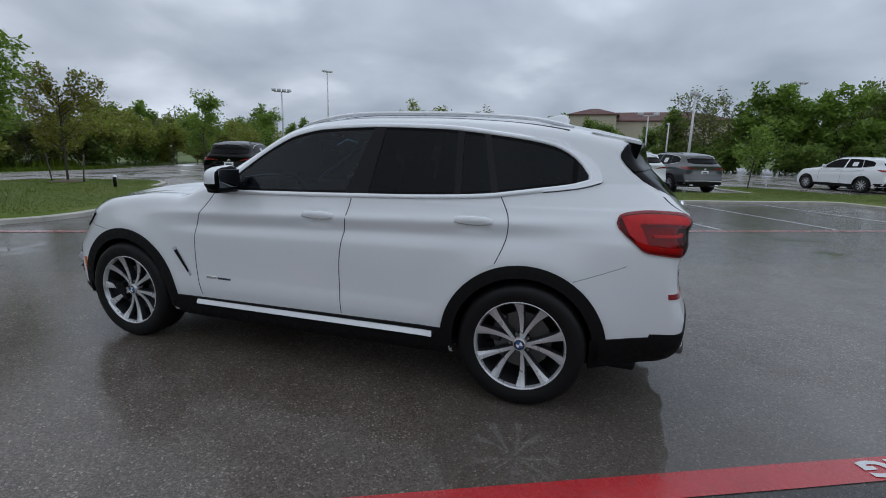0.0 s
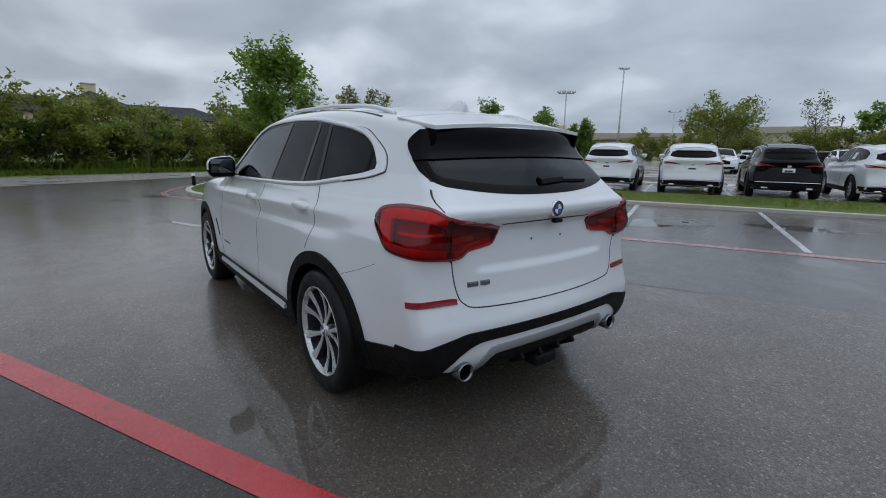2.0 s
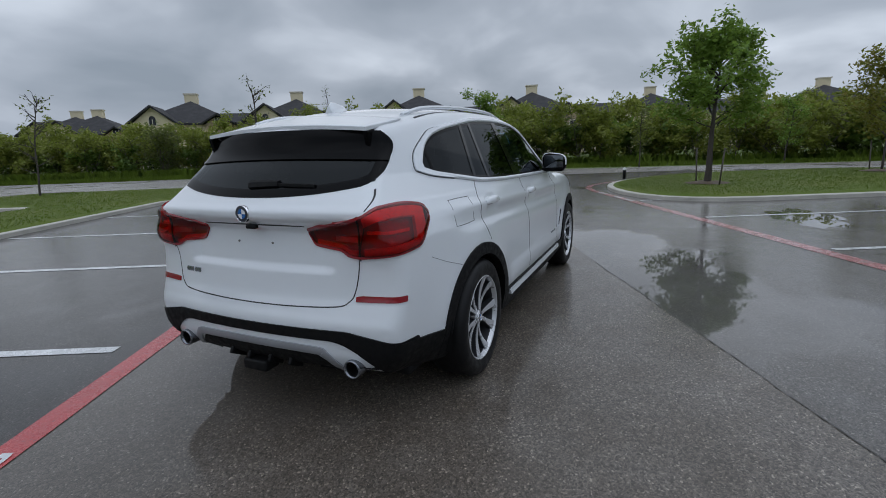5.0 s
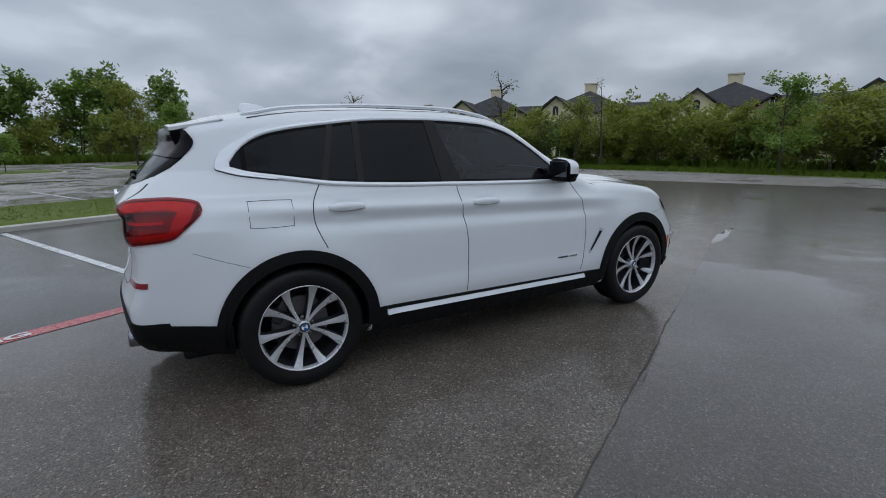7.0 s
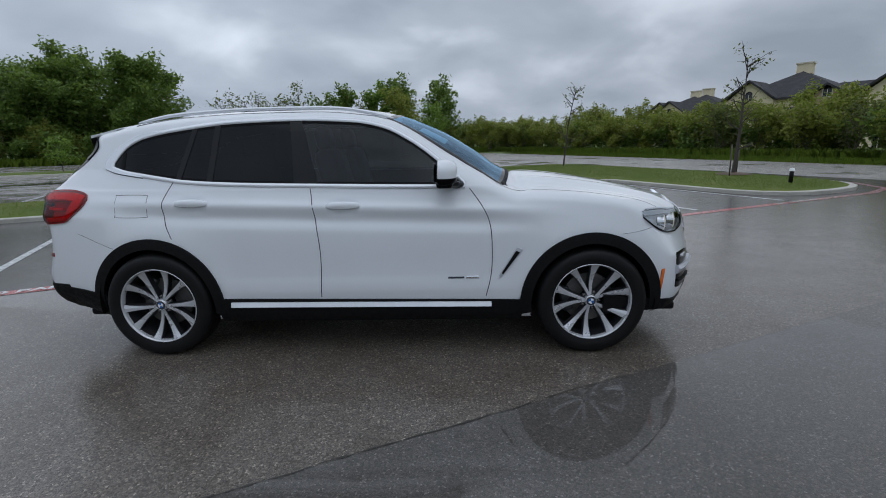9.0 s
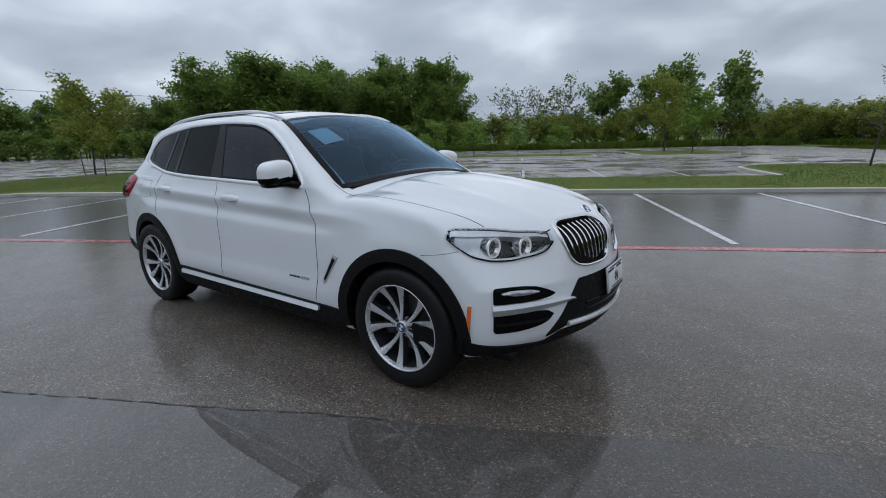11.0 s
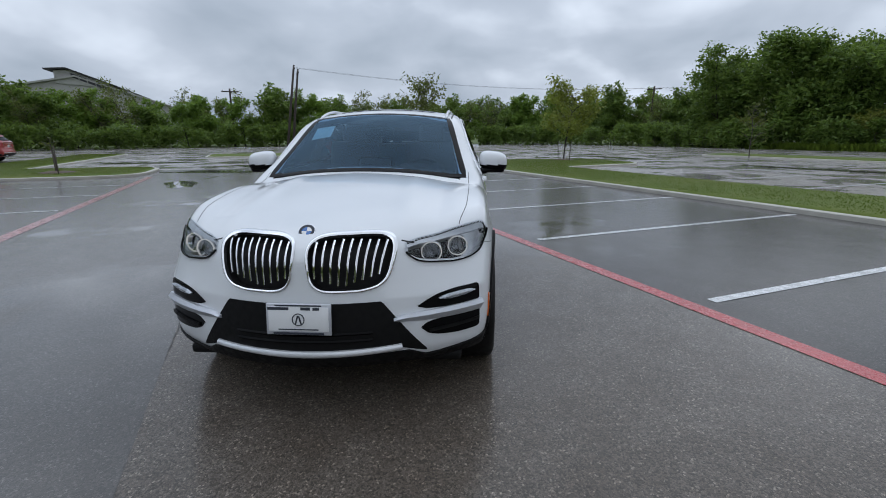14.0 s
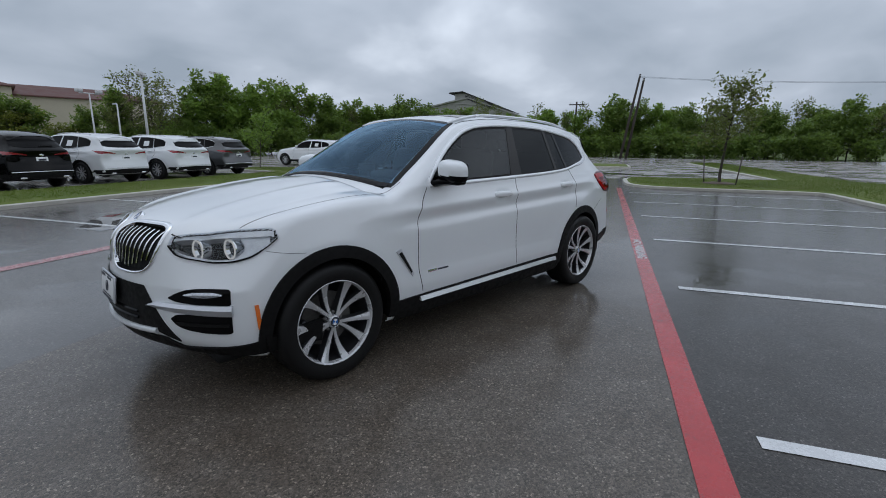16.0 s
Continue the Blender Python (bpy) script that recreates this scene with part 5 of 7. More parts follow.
part("plate_face", box_bm(0.004, 0.285, 0.116, at=(0.0065, 0, 0.002), bevel=0.001, m=pm), plate, PLATE_WHITE)
for y0, w, z, h in ((-0.095, 0.10, 0.052, 0.013), (0.035, 0.045, 0.052, 0.013), (0.085, 0.03, 0.052, 0.013), (0.0, 0.19, -0.047, 0.005), (0.0, 0.24, -0.066, 0.009), (0.0, 0.22, 0.067, 0.006)):
    part("print_bar", box_bm(0.003, w, h, at=(0.0092, y0, z), m=pm), plate, INK)
bm = lathe_bm([(0.026, 0.0), (0.026, 0.003), (0.030, 0.003), (0.030, 0.0)], 24, "X")
bmesh.ops.transform(bm, matrix=pm @ Matrix.Translation((0.0085, 0, 0.0)), verts=bm.verts)
part("print_ring", bm, plate, INK)
for s in (1, -1):
    part("print_stroke", box_bm(0.003, 0.007, 0.042, m=pm @ Matrix.Translation((0.0092, s * 0.008, -0.002)) @ Matrix.Rotation(radians(16 * s), 4, "X")), plate, INK)

# panel gaps
for side in SIDES:
    for path in ([(0.645, 1.10), (0.735, 0.97), (0.775, 0.86), (0.785, 0.70), (0.778, 0.55), (0.745, 0.405)], [(-0.372, 1.115), (-0.345, 0.94), (-0.318, 0.71), (-0.330, 0.41)], [(-1.275, 1.165), (-1.33, 1.05), (-1.322, 0.93), (-1.275, 0.81)], [(-1.69, 0.745), (-1.82, 0.790), (-1.95, 0.842)], [(1.60, 0.80), (1.70, 0.812), (1.80, 0.832)]):
        ribbon("panel_gap", path, 0.0022 if abs(path[0][0]) > 1.5 else 0.0055, side, 0.0012, 0.004, SEAM, car)
    s = 1 if side == "left" else -1
    ribbon("bonnet_gap", [(0.80, 0.76 * s), (1.06, 0.77 * s), (1.40, 0.77 * s), (1.66, 0.762 * s), (1.83, 0.735 * s), (1.872, 0.729 * s)], 0.0036, "top", 0.0012, 0.004, SEAM, car)
    ribbon("hatch_gap", [(0.650 * s, 1.19), (0.668 * s, 1.13), (0.645 * s, 1.0), (0.618 * s, 0.88), (0.592 * s, 0.73), (0.56 * s, 0.675), (0.49 * s, 0.65), (0.25 * s, 0.638), (0, 0.635)], 0.006, "rear", 0.0012, 0.004, SEAM, car)
    ribbon("bonnet_gap", [(0.515 * s, 0.892), (0.48 * s, 0.899), (0.455 * s, 0.906)], 0.005, "front", 0.0012, 0.004, SEAM, car)
    # rails, mirrors, handles, vents and badges
    xs = np.linspace(-1.62, 0.14, 26)
    zt = on_skin(car_field, "top", xs, np.full(26, 0.555 * s) - s * 0.02 * bell(xs + 1.7, 0.5))
    lift = 0.020 * np.clip(np.minimum((xs + 1.62) / 0.22, (0.14 - xs) / 0.30), 0, 1) ** 0.7 + 0.002
    rail = tube_bm([(p[0], p[1], p[2] + h) for p, h in zip(zt, lift)], 0.0125, 8)
    part("roof_rail", rail, car, SATIN, "satin silver roof rail")
    ribbon("roof_gap", [(x, 0.60 * s) for x in (-1.6, -1.0, -0.4, 0.1)], 0.012, "top", 0.0015, 0.004, SEAM, car)
    for x0, z0 in ((-1.14, 1.032), (-0.16, 1.005)):
        shell("door_handle", lambda S, T: (x0 - 0.108 + 0.216 * S, z0 + (T - 0.5) * (0.022 + 0.03 * np.sin(S * math.pi) ** 0.6)), 20, 7, side, lambda S, T: 0.004 + 0.034 * np.clip(np.sin(S * math.pi), 0, 1) ** 0.5 * np.clip(1 - (2 * T - 1) ** 2, 0, 1) ** 0.6, 0.006, WHITE_PAINT, car, "white door handle")
    vent = shell("fender_vent", lambda S, T: (0.835 + 0.125 * S + (T - 0.5) * 0.030 * (0.5 + 0.8 * S), 0.535 + 0.185 * S - (T - 0.5) * 0.016), 14, 5, side, 0.006, 0.01, SILVER, car, "slanted silver framed vent")
    shell("vent_opening", lambda S, T: (0.850 + 0.098 * S + (T - 0.5) * 0.018 * (0.5 + 0.8 * S), 0.556 + 0.145 * S - (T - 0.5) * 0.010), 10, 4, side, 0.009, 0.004, CLADDING, vent)
    for x0, x1, z0, w in ((0.50, 0.605, 0.533, 0.012), (0.615, 0.70, 0.534, 0.018)):
        ribbon("badge_bar", [(x0, z0), (x1, z0)], w, side, 0.004, 0.004, CHROME if x0 > 0.6 else INK, car, "small script badge")
    # mirror
    halves = []
    for white in (True, False):
        bm = bmesh.new()
        bmesh.ops.create_uvsphere(bm, u_segments=40, v_segments=28, radius=1.0)
        for v in bm.verts:
            x, y, z = v.co
            e = lambda c, p: math.copysign(abs(c) ** p, c)
            x, y, z = e(x, 0.75), e(y, 0.62), e(z, 0.68)
            x = x * 0.095 if x > 0 else x * 0.045
            v.co = (0.475 + x, 0.955 * s + y * 0.112, 1.205 + z * 0.078 - 0.012 * y * s)
        low = [f for f in bm.faces if (f.calc_center_median().x > 0.452 and f.calc_center_median().z > 1.178) != white]
        bmesh.ops.delete(bm, geom=low, context="FACES")
        for f in bm.faces:
            f.smooth = True
        if white:
            mirror = part("door_mirror", bm, car, WHITE_PAINT, "white capped door mirror with a black housing")
        else:
            part("housing", bm, mirror, GLOSS_BLACK, "black mirror housing")
    bm = tube_bm([(0.55, 0.845 * s, 1.115), (0.525, 0.90 * s, 1.135), (0.50, 0.96 * s, 1.14), (0.485, 1.02 * s, 1.15)], [0.045, 0.036, 0.034, 0.02], 10)
    bmesh.ops.scale(bm, vec=(1.25, 1, 0.62), space=Matrix.Translation((-0.5, 0, -1.135)), verts=bm.verts)
    part("mirror_foot", bm, mirror, GLOSS_BLACK, "black mirror foot")
    bm = box_bm(0.10, 0.19, 0.045, at=(0.49, 0.95 * s, 1.138), bevel=0.02)
    part("mirror_base", bm, mirror, GLOSS_BLACK)
    bm = box_bm(0.006, 0.175, 0.11, at=(0.4295, 0.957 * s, 1.207), bevel=0.002)
    part("mirror_glass", bm, mirror, MIRROR, "mirror glass")
ribbon("fuel_flap", [(-1.665, 0.965), (-1.665, 1.075), (-1.65, 1.088), (-1.46, 1.088), (-1.442, 1.075), (-1.442, 0.965), (-1.46, 0.948), (-1.65, 0.948)], 0.003, "right", 0.0012, 0.004, SEAM, car, "fuel flap outline", closed=True, per=3)
for y0, y1, z0, w in ((0.535, 0.475, 0.758, 0.024), (0.462, 0.41, 0.758, 0.024)):
    ribbon("badge_bar", [(y0, z0), (y1, z0)], w, "rear", 0.005, 0.004, DARK_CHROME, car, "chrome badge", per=2)
ribbon("hatch_crease", [(-0.33, 1.024), (0, 1.026), (0.33, 1.024)], 0.005, "rear", 0.002, 0.004, SEAM, car)
part("hatch_camera", box_bm(0.03, 0.06, 0.02, at=(-2.28, -0.03, 1.018), bevel=0.006), car, CLADDING)
for s in (1, -1):
    m = spot("rear", 0.113 * s, 0.932, 0.0)
    bm = lathe_bm([(0.0005, 0.003), (0.006, 0.003), (0.007, -0.003)], 10, "Z")
    bmesh.ops.transform(bm, matrix=m, verts=bm.verts)
    part("plate_screw", bm, car, STEEL)
wiper = ribbon("rear_wiper", [(0.03, 1.212), (-0.05, 1.216), (-0.15, 1.216)], lambda l: 0.034 - 0.06 * np.clip(-l[:, 0] - 0.02, 0, 0.3), "rear", 0.024, 0.02, CLADDING, car, "black rear wiper")
ribbon("blade", [(-0.13, 1.212), (-0.25, 1.208), (-0.36, 1.204)], 0.014, "rear", 0.018, 0.012, CLADDING, wiper)
# aerial fin
fin = bmesh.new()
rings = []
for k in range(9):
    t = k / 8
    x, h, w = -1.56 + 0.19 * t, 0.075 * (1 - t) ** 0.55 * min(1, 0.55 + t * 3) + 0.002, 0.026 * math.sin(math.pi * min(0.5 + t * 0.48, 1)) + 0.003
    z = top_height(np.array([x]), np.array([0.0]))[0] - 0.004
    rings.append([fin.verts.new((x, -w, z)), fin.verts.new((x, -w * 0.3, z + h * 0.9)), fin.verts.new((x, 0, z + h)), fin.verts.new((x, w * 0.3, z + h * 0.9)), fin.verts.new((x, w, z))])
for r0, r1 in zip(rings, rings[1:]):
    for a in range(4):
        fin.faces.new((r0[a], r1[a], r1[a + 1], r0[a + 1])).smooth = True
fin.faces.new(rings[0])
part("aerial_fin", fin, car, WHITE_PAINT, "white shark fin aerial")
shell("windscreen_note", lambda S, T: (0.315 + 0.175 * S + 0.02 * T, -0.53 + 0.165 * T), 8, 8, "top", -0.003, 0.001, PAPER, car, "pale green paper note inside the windscreen")

# ---- wheels ----
def wheel_at(m, parent, big=True):
    """A wheel with its outer face towards +y of the pose m."""
    tyre_line = [(0.250, 0.108), (0.285, 0.121), (0.320, 0.120), (0.342, 0.108), (0.354, 0.085), (0.357, 0.03), (0.357, -0.03), (0.354, -0.085), (0.342, -0.108), (0.300, -0.118), (0.250, -0.112)]
    bm = lathe_bm(tyre_line, 64)
    bmesh.ops.transform(bm, matrix=m, verts=bm.verts)
    wheel = part("wheel", bm, parent, RUBBER, "black tyre on a ten spoke alloy wheel")
    bm = lathe_bm([(0.257, 0.106), (0.254, 0.113), (0.249, 0.111), (0.245, 0.098), (0.240, 0.085)], 64)
    bmesh.ops.transform(bm, matrix=m, verts=bm.verts)
    part("rim", bm, wheel, ALLOY, "bright rim")
    bm = lathe_bm([(0.2405, 0.086), (0.232, 0.02), (0.228, -0.10), (0.06, -0.10)], 48)
    bmesh.ops.transform(bm, matrix=m, verts=bm.verts)
    part("barrel", bm, wheel, ALLOY_DARK)
    for ring in ([(0.165, 0.0), (0.168, -0.01), (0.165, -0.022), (0.05, -0.022), (0.05, 0.0)],):
        bm = lathe_bm([(r, h - 0.005) for r, h in ring], 40, closed=True)
        bmesh.ops.transform(bm, matrix=m, verts=bm.verts)
        disc = part("brake_disc", bm, wheel, STEEL, "steel brake disc")
        disc.data.shade_flat()
    part("brake_caliper", box_bm(0.07, 0.06, 0.17, at=(0.145, 0.0, 0.03), bevel=0.015, m=m), wheel, ALLOY_DARK)
    for k in range(5):
        for s in (-1, 1):
            a0, a1 = radians(90 + 72 * k + s * 6.5), radians(90 + 72 * k + s * 17.6)
            for name, low, mat in (("spoke", 0.0, ALLOY), ("spoke_side", 0.006, ALLOY_DARK)):
                bm = bmesh.new()
                rings = []
                for i in range(9):
                    t = i / 8
                    r = 0.038 + 0.209 * t
                    a = a0 + (a1 - a0) * t ** 0.7
                    wide = 0.0085 + 0.009 * t + 0.0125 * t ** 4 + (0.004 if low else 0)
                    y = 0.078 + 0.024 * t ** 2 - 0.010 * math.sin(math.pi * t) - low
                    p = Vector((math.cos(a) * r, y, math.sin(a) * r))
                    across = Vector((-math.sin(a), 0, math.cos(a))) * s
                    back = Vector((0, 1, 0))
                    if low:
                        deep = 0.05 - 0.02 * t
                        rings.append([bm.verts.new(q) for q in (p + across * wide - back * deep, p + across * wide * 0.9, p - across * wide * 0.9, p - across * wide - back * deep)])
                    else:
                        rings.append([bm.verts.new(q) for q in (p + across * wide - back * 0.012, p + across * wide * 0.88 - back * 0.005 * t, p + across * wide * 0.05, p - across * wide * 0.9, p - across * wide - back * 0.012)])
                for r0, r1 in zip(rings, rings[1:]):
                    for j in range(len(r0) - 1):
                        bm.faces.new((r0[j], r0[j + 1], r1[j + 1], r1[j]))
                bmesh.ops.recalc_face_normals(bm, faces=bm.faces)
                bmesh.ops.transform(bm, matrix=m, verts=bm.verts)
                part(name, bm, wheel, mat)
    bm = lathe_bm([(0.0005, 0.086), (0.030, 0.086), (0.036, 0.081), (0.041, 0.066), (0.044, 0.03)], 30)
    bmesh.ops.transform(bm, matrix=m, verts=bm.verts)
    part("hub", bm, wheel, ALLOY)
    for k in range(5):
        a = radians(54 + 72 * k)
        bm = lathe_bm([(0.0005, 0.070), (0.009, 0.068), (0.011, 0.05)], 8)
        bmesh.ops.translate(bm, vec=(0.055 * math.cos(a), 0, 0.055 * math.sin(a)), verts=bm.verts)
        bmesh.ops.transform(bm, matrix=m, verts=bm.verts)
        part("wheel_bolt", bm, wheel, STEEL)
    cap = m @ Matrix.Translation((0, 0.084, 0)) @ Matrix.Rotation(radians(-90), 4, "X")
    roundel(cap, 0.031, wheel)
    return wheel


for sx, sy in ((1, 1), (1, -1), (-1, 1), (-1, -1)):
    turn = pose(sx * AXLE, sy * TRACK_Y, WHEEL_R, 0, sx * 23 + sy * 9, 0 if sy > 0 else 180)
    wheel_at(turn, car)
    bm = lathe_bm([(0.415, 0.0), (0.41, -0.15), (0.40, -0.34), (0.05, -0.35)], 40)
    bmesh.ops.delete(bm, geom=[v for v in bm.verts if v.co.z < -0.085], context="VERTS")
    bmesh.ops.transform(bm, matrix=pose(sx * AXLE, sy * 0.90, 0.36, 0, 0, 0 if sy > 0 else 180), verts=bm.verts)
    part("wheel_well", bm, car, CLADDING, "black wheel well")
part("underbody", box_bm(4.1, 1.50, 0.06, at=(0, 0, 0.262), bevel=0.02), car, CLADDING, "dark underbody")
part("engine_bay_floor", box_bm(1.2, 1.0, 0.5, at=(1.45, 0, 0.60), bevel=0.05), car, CLADDING)

# ---- cabin ----
def seat_at(x, y, parent, w=0.50):
    bm = box_bm(0.52, w, 0.16, at=(x + 0.05, y, 0.72), bevel=0.05)
    s = part("seat", bm, parent, SEAT, "dark leatherette seat")
    part("backrest", box_bm(0.14, w * 0.96, 0.66, bevel=0.055, m=Matrix.Translation((x - 0.28, y, 1.03)) @ Matrix.Rotation(radians(-14), 4, "Y")), s, SEAT)
    part("headrest", box_bm(0.10, 0.25, 0.17, bevel=0.04, m=Matrix.Translation((x - 0.38, y, 1.425)) @ Matrix.Rotation(radians(-12), 4, "Y")), s, SEAT)


seat_at(0.0, 0.38, car)
seat_at(0.0, -0.38, car)
bench = part("rear_bench", box_bm(0.5, 1.32, 0.18, at=(-0.82, 0, 0.74), bevel=0.06), car, SEAT, "dark rear bench")
part("backrest", box_bm(0.15, 1.30, 0.62, bevel=0.06, m=Matrix.Translation((-1.13, 0, 1.02)) @ Matrix.Rotation(radians(-18), 4, "Y")), bench, SEAT)
for y in (-0.42, 0.42):
    part("headrest", box_bm(0.09, 0.26, 0.15, bevel=0.04, at=(-1.25, y, 1.37)), bench, SEAT)
dash = part("dashboard", box_bm(0.52, 1.36, 0.30, at=(0.68, 0, 0.98), bevel=0.09, segments=4), car, CABIN, "dark dashboard")
part("instrument_hood", box_bm(0.20, 0.36, 0.08, at=(0.55, 0.38, 1.15), bevel=0.035), dash, CABIN)
part("screen", box_bm(0.02, 0.26, 0.12, at=(0.50, 0, 1.17), bevel=0.008), dash, GLOSS_BLACK)
bm = lathe_bm([(0.175 + 0.016 * math.cos(a), 0.016 * math.sin(a)) for a in np.linspace(0, math.tau, 10, endpoint=False)], 32, "X", closed=True)
wm = Matrix.Translation((0.36, 0.38, 1.06)) @ Matrix.Rotation(radians(24), 4, "Y")
bmesh.ops.transform(bm, matrix=wm, verts=bm.verts)
steer = part("steering_wheel", bm, car, SEAT, "black steering wheel")
part("wheel_hub", box_bm(0.05, 0.15, 0.12, bevel=0.02, m=wm), steer, SEAT)
for a in (0, 180, 270):
    part("wheel_spoke", box_bm(0.02, 0.11, 0.03, bevel=0.006, m=wm @ Matrix.Rotation(radians(a), 4, "X") @ Matrix.Translation((0, 0.11, 0))), steer, SEAT)
part("inner_mirror", box_bm(0.03, 0.24, 0.07, at=(0.30, 0, 1.44), bevel=0.015), car, CABIN)

# ---- parked cars in the next rows ----
def suv_field(x, y, z):
    return car_field(x * 0.945, y * 0.97, (z - 0.05) * 0.985 + 0.04 + 0.0 * x)


def far_wheel(m, parent):
    bm = lathe_bm([(0.25, 0.10), (0.30, 0.118), (0.345, 0.105), (0.365, 0.06), (0.365, -0.10), (0.25, -0.10)], 32)
    bmesh.ops.transform(bm, matrix=m, verts=bm.verts)
    wheel = part("wheel", bm, parent, RUBBER)
    bm = lathe_bm([(0.262, 0.098), (0.252, 0.108), (0.238, 0.09), (0.232, 0.0), (0.05, -0.02)], 32)
    bmesh.ops.transform(bm, matrix=m, verts=bm.verts)
    part("rim", bm, wheel, ALLOY_DARK)
    bm = lathe_bm([(0.0005, 0.085), (0.04, 0.083), (0.055, 0.06)], 16)
    for k in range(10):
        a = math.tau * k / 10
        add_bm(bm, box_bm(0.19, 0.02, 0.028, at=(0.145, 0.075, 0), m=Matrix.Rotation(a, 4, "Y")))
    bmesh.ops.transform(bm, matrix=m, verts=bm.verts)
    part("spokes", bm, wheel, ALLOY)
    return wheel


def parked_suv(paint, label, tag=True):
    f = suv_field
    root = thing("parked_suv", label, "car", group="cars parked in rows")
    AX = 1.46

    def keep(p):
        x, y, z = p.T
        return (z > 0.27) & ~((np.abs(y) > 0.6) & (np.hypot(np.abs(x) - AX, z - 0.37) < 0.41))
    part("body", skin_mesh("suv_body", f, paint, keep, 84, 38, 30), root)
    lo = lambda x: glass_low(x * 0.945) + 0.02
    hi = lambda x: glass_high(x * 0.945) + 0.025
    for side in SIDES:
        for l0, l1, r0, r1 in ((-1.77, -1.77, -1.32, -1.24), (-1.29, -1.21, -0.50, -0.55), (-0.42, -0.48, 0.65, 0.65)):
            def fn(S, T, l0=l0, l1=l1, r0=r0, r1=r1):
                x = (l0 + (l1 - l0) * T) * (1 - S) + (r0 + (r1 - r0) * T) * S
                return x, lo(x) * (1 - T) + hi(x) * T
            shell("side_window", fn, 14, 6, side, 0.006, 0.01, GLOSS_BLACK, root, "dark side window", f)
        ribbon("window_trim", [(x, lo(x) - 0.012) for x in np.linspace(-1.75, 0.66, 14)], 0.02, side, 0.010, 0.01, SATIN, root, "", per=0, field=f)
        ribbon("window_trim", [(x, hi(x) + 0.010) for x in np.linspace(-1.76, 0.66, 24)], 0.016, side, 0.010, 0.01, SATIN, root, "", per=0, field=f)
        for ax in (AX, -AX):
            shell("arch_cladding", lambda S, T, ax=ax: (ax + (0.375 + 0.055 * T) * np.cos(np.radians(-10 + 200 * S)), 0.37 + (0.375 + 0.055 * T) * np.sin(np.radians(-10 + 200 * S))), 30, 3, side, 0.014, 0.04, CLADDING, root, "", f)
        shell("sill", band(lambda x: 0.265 + 0 * x, lambda x: 0.40 + 0 * x, -1.05, 1.05), 16, 4, side, 0.012, 0.02, CLADDING, root, "", f)
        s = 1 if side == "left" else -1
        part("door_mirror", box_bm(0.12, 0.20, 0.15, at=(0.52, 0.98 * s, 1.22), bevel=0.05), root, paint)
        for x0 in (-1.2, -0.17):
            ribbon("door_handle", [(x0 - 0.1, 1.05), (x0 + 0.1, 1.05)], 0.03, side, 0.03, 0.02, paint, root, field=f)
        for path in ([(0.70, 1.10), (0.80, 0.9), (0.80, 0.42)], [(-0.41, 1.12), (-0.36, 0.9), (-0.37, 0.42)], [(-1.36, 1.14), (-1.42, 1.0), (-1.30, 0.80)]):
            ribbon("panel_gap", path, 0.008, side, 0.003, 0.004, SEAM, root, field=f)
        lamp = shell("tail_lamp", band(lambda y: 0.985 + 0.05 * (np.abs(y) - 0.36) / 0.46 - 0.035 * np.clip((np.abs(y) - 0.6) / 0.2, 0, 1), lambda y: 1.025 + 0.07 * (np.abs(y) - 0.36) / 0.46, s * 0.36, s * 0.83), 18, 5, "rear", 0.010, 0.02, RED_REFLECTOR, root, "slim dark red tail lamp", f)
        shell("lamp_end", lambda S, T: (-2.28 + 0.22 * S, 1.0 + 0.07 * T * (1 - 0.55 * S) + 0.045 * S), 10, 4, side, 0.008, 0.02, RED_REFLECTOR, lamp, "", f)
        shell("head_lamp", band(lambda t: 0.84 + 0.001 * t, lambda t: 0.90 + 0.001 * t, 16, 60), 16, 4, "front_" + side, 0.008, 0.02, REFLECTOR, root, "slim head lamp", f)
        bm = box_bm(0.05, 0.17, 0.05, at=(-2.42, 0.55 * s, 0.36), bevel=0.02)
        part("exhaust_tip", bm, root, CHROME)
    shell("rear_window", lambda S, T: ((S - 0.5) * 2 * (0.66 - 0.06 * T), (1.20 + 0.05 * ((S - 0.5) * 2) ** 4) * (1 - T) + 1.43 * T), 20, 8, "rear", 0.006, 0.01, GLOSS_BLACK, root, "dark rear window", f)
    shell("windscreen", lambda S, T: (0.16 + 0.80 * T - 0.08 * ((S - 0.5) * 2) ** 2, (S - 0.5) * 2 * (0.60 + 0.15 * T)), 16, 10, "top", 0.006, 0.01, GLOSS_BLACK, root, "dark windscreen", f)
    shell("spoiler", lambda S, T: (-1.82 - 0.30 * T + 0.05 * ((S - 0.5) * 2) ** 2, (S - 0.5) * 1.2), 14, 4, "top", lambda S, T: 0.004 + 0.012 * T, 0.04, paint, root, "", f)
    shell("bumper", band(lambda y: 0.345 + 0 * y, lambda y: 0.50 - 0.03 * np.abs(y), -0.90, 0.90), 30, 6, "rear", 0.012, 0.03, CLADDING, root, "black lower bumper", f)
    ribbon("bumper_strip", [(-0.80, 0.525), (0, 0.535), (0.80, 0.525)], 0.02, "rear", 0.018, 0.02, SATIN, root, field=f)
    shell("front_bumper", band(lambda y: 0.325 + 0 * y, lambda y: 0.46 + 0 * y, -0.7, 0.7), 20, 4, "front", 0.012, 0.03, CLADDING, root, "", f)
    shell("front_grille", band(lambda y: 0.62 + 0 * y, lambda y: 0.90 - 0.25 * np.abs(y), -0.40, 0.40), 16, 6, "front", 0.012, 0.03, GLOSS_BLACK, root, "", f)
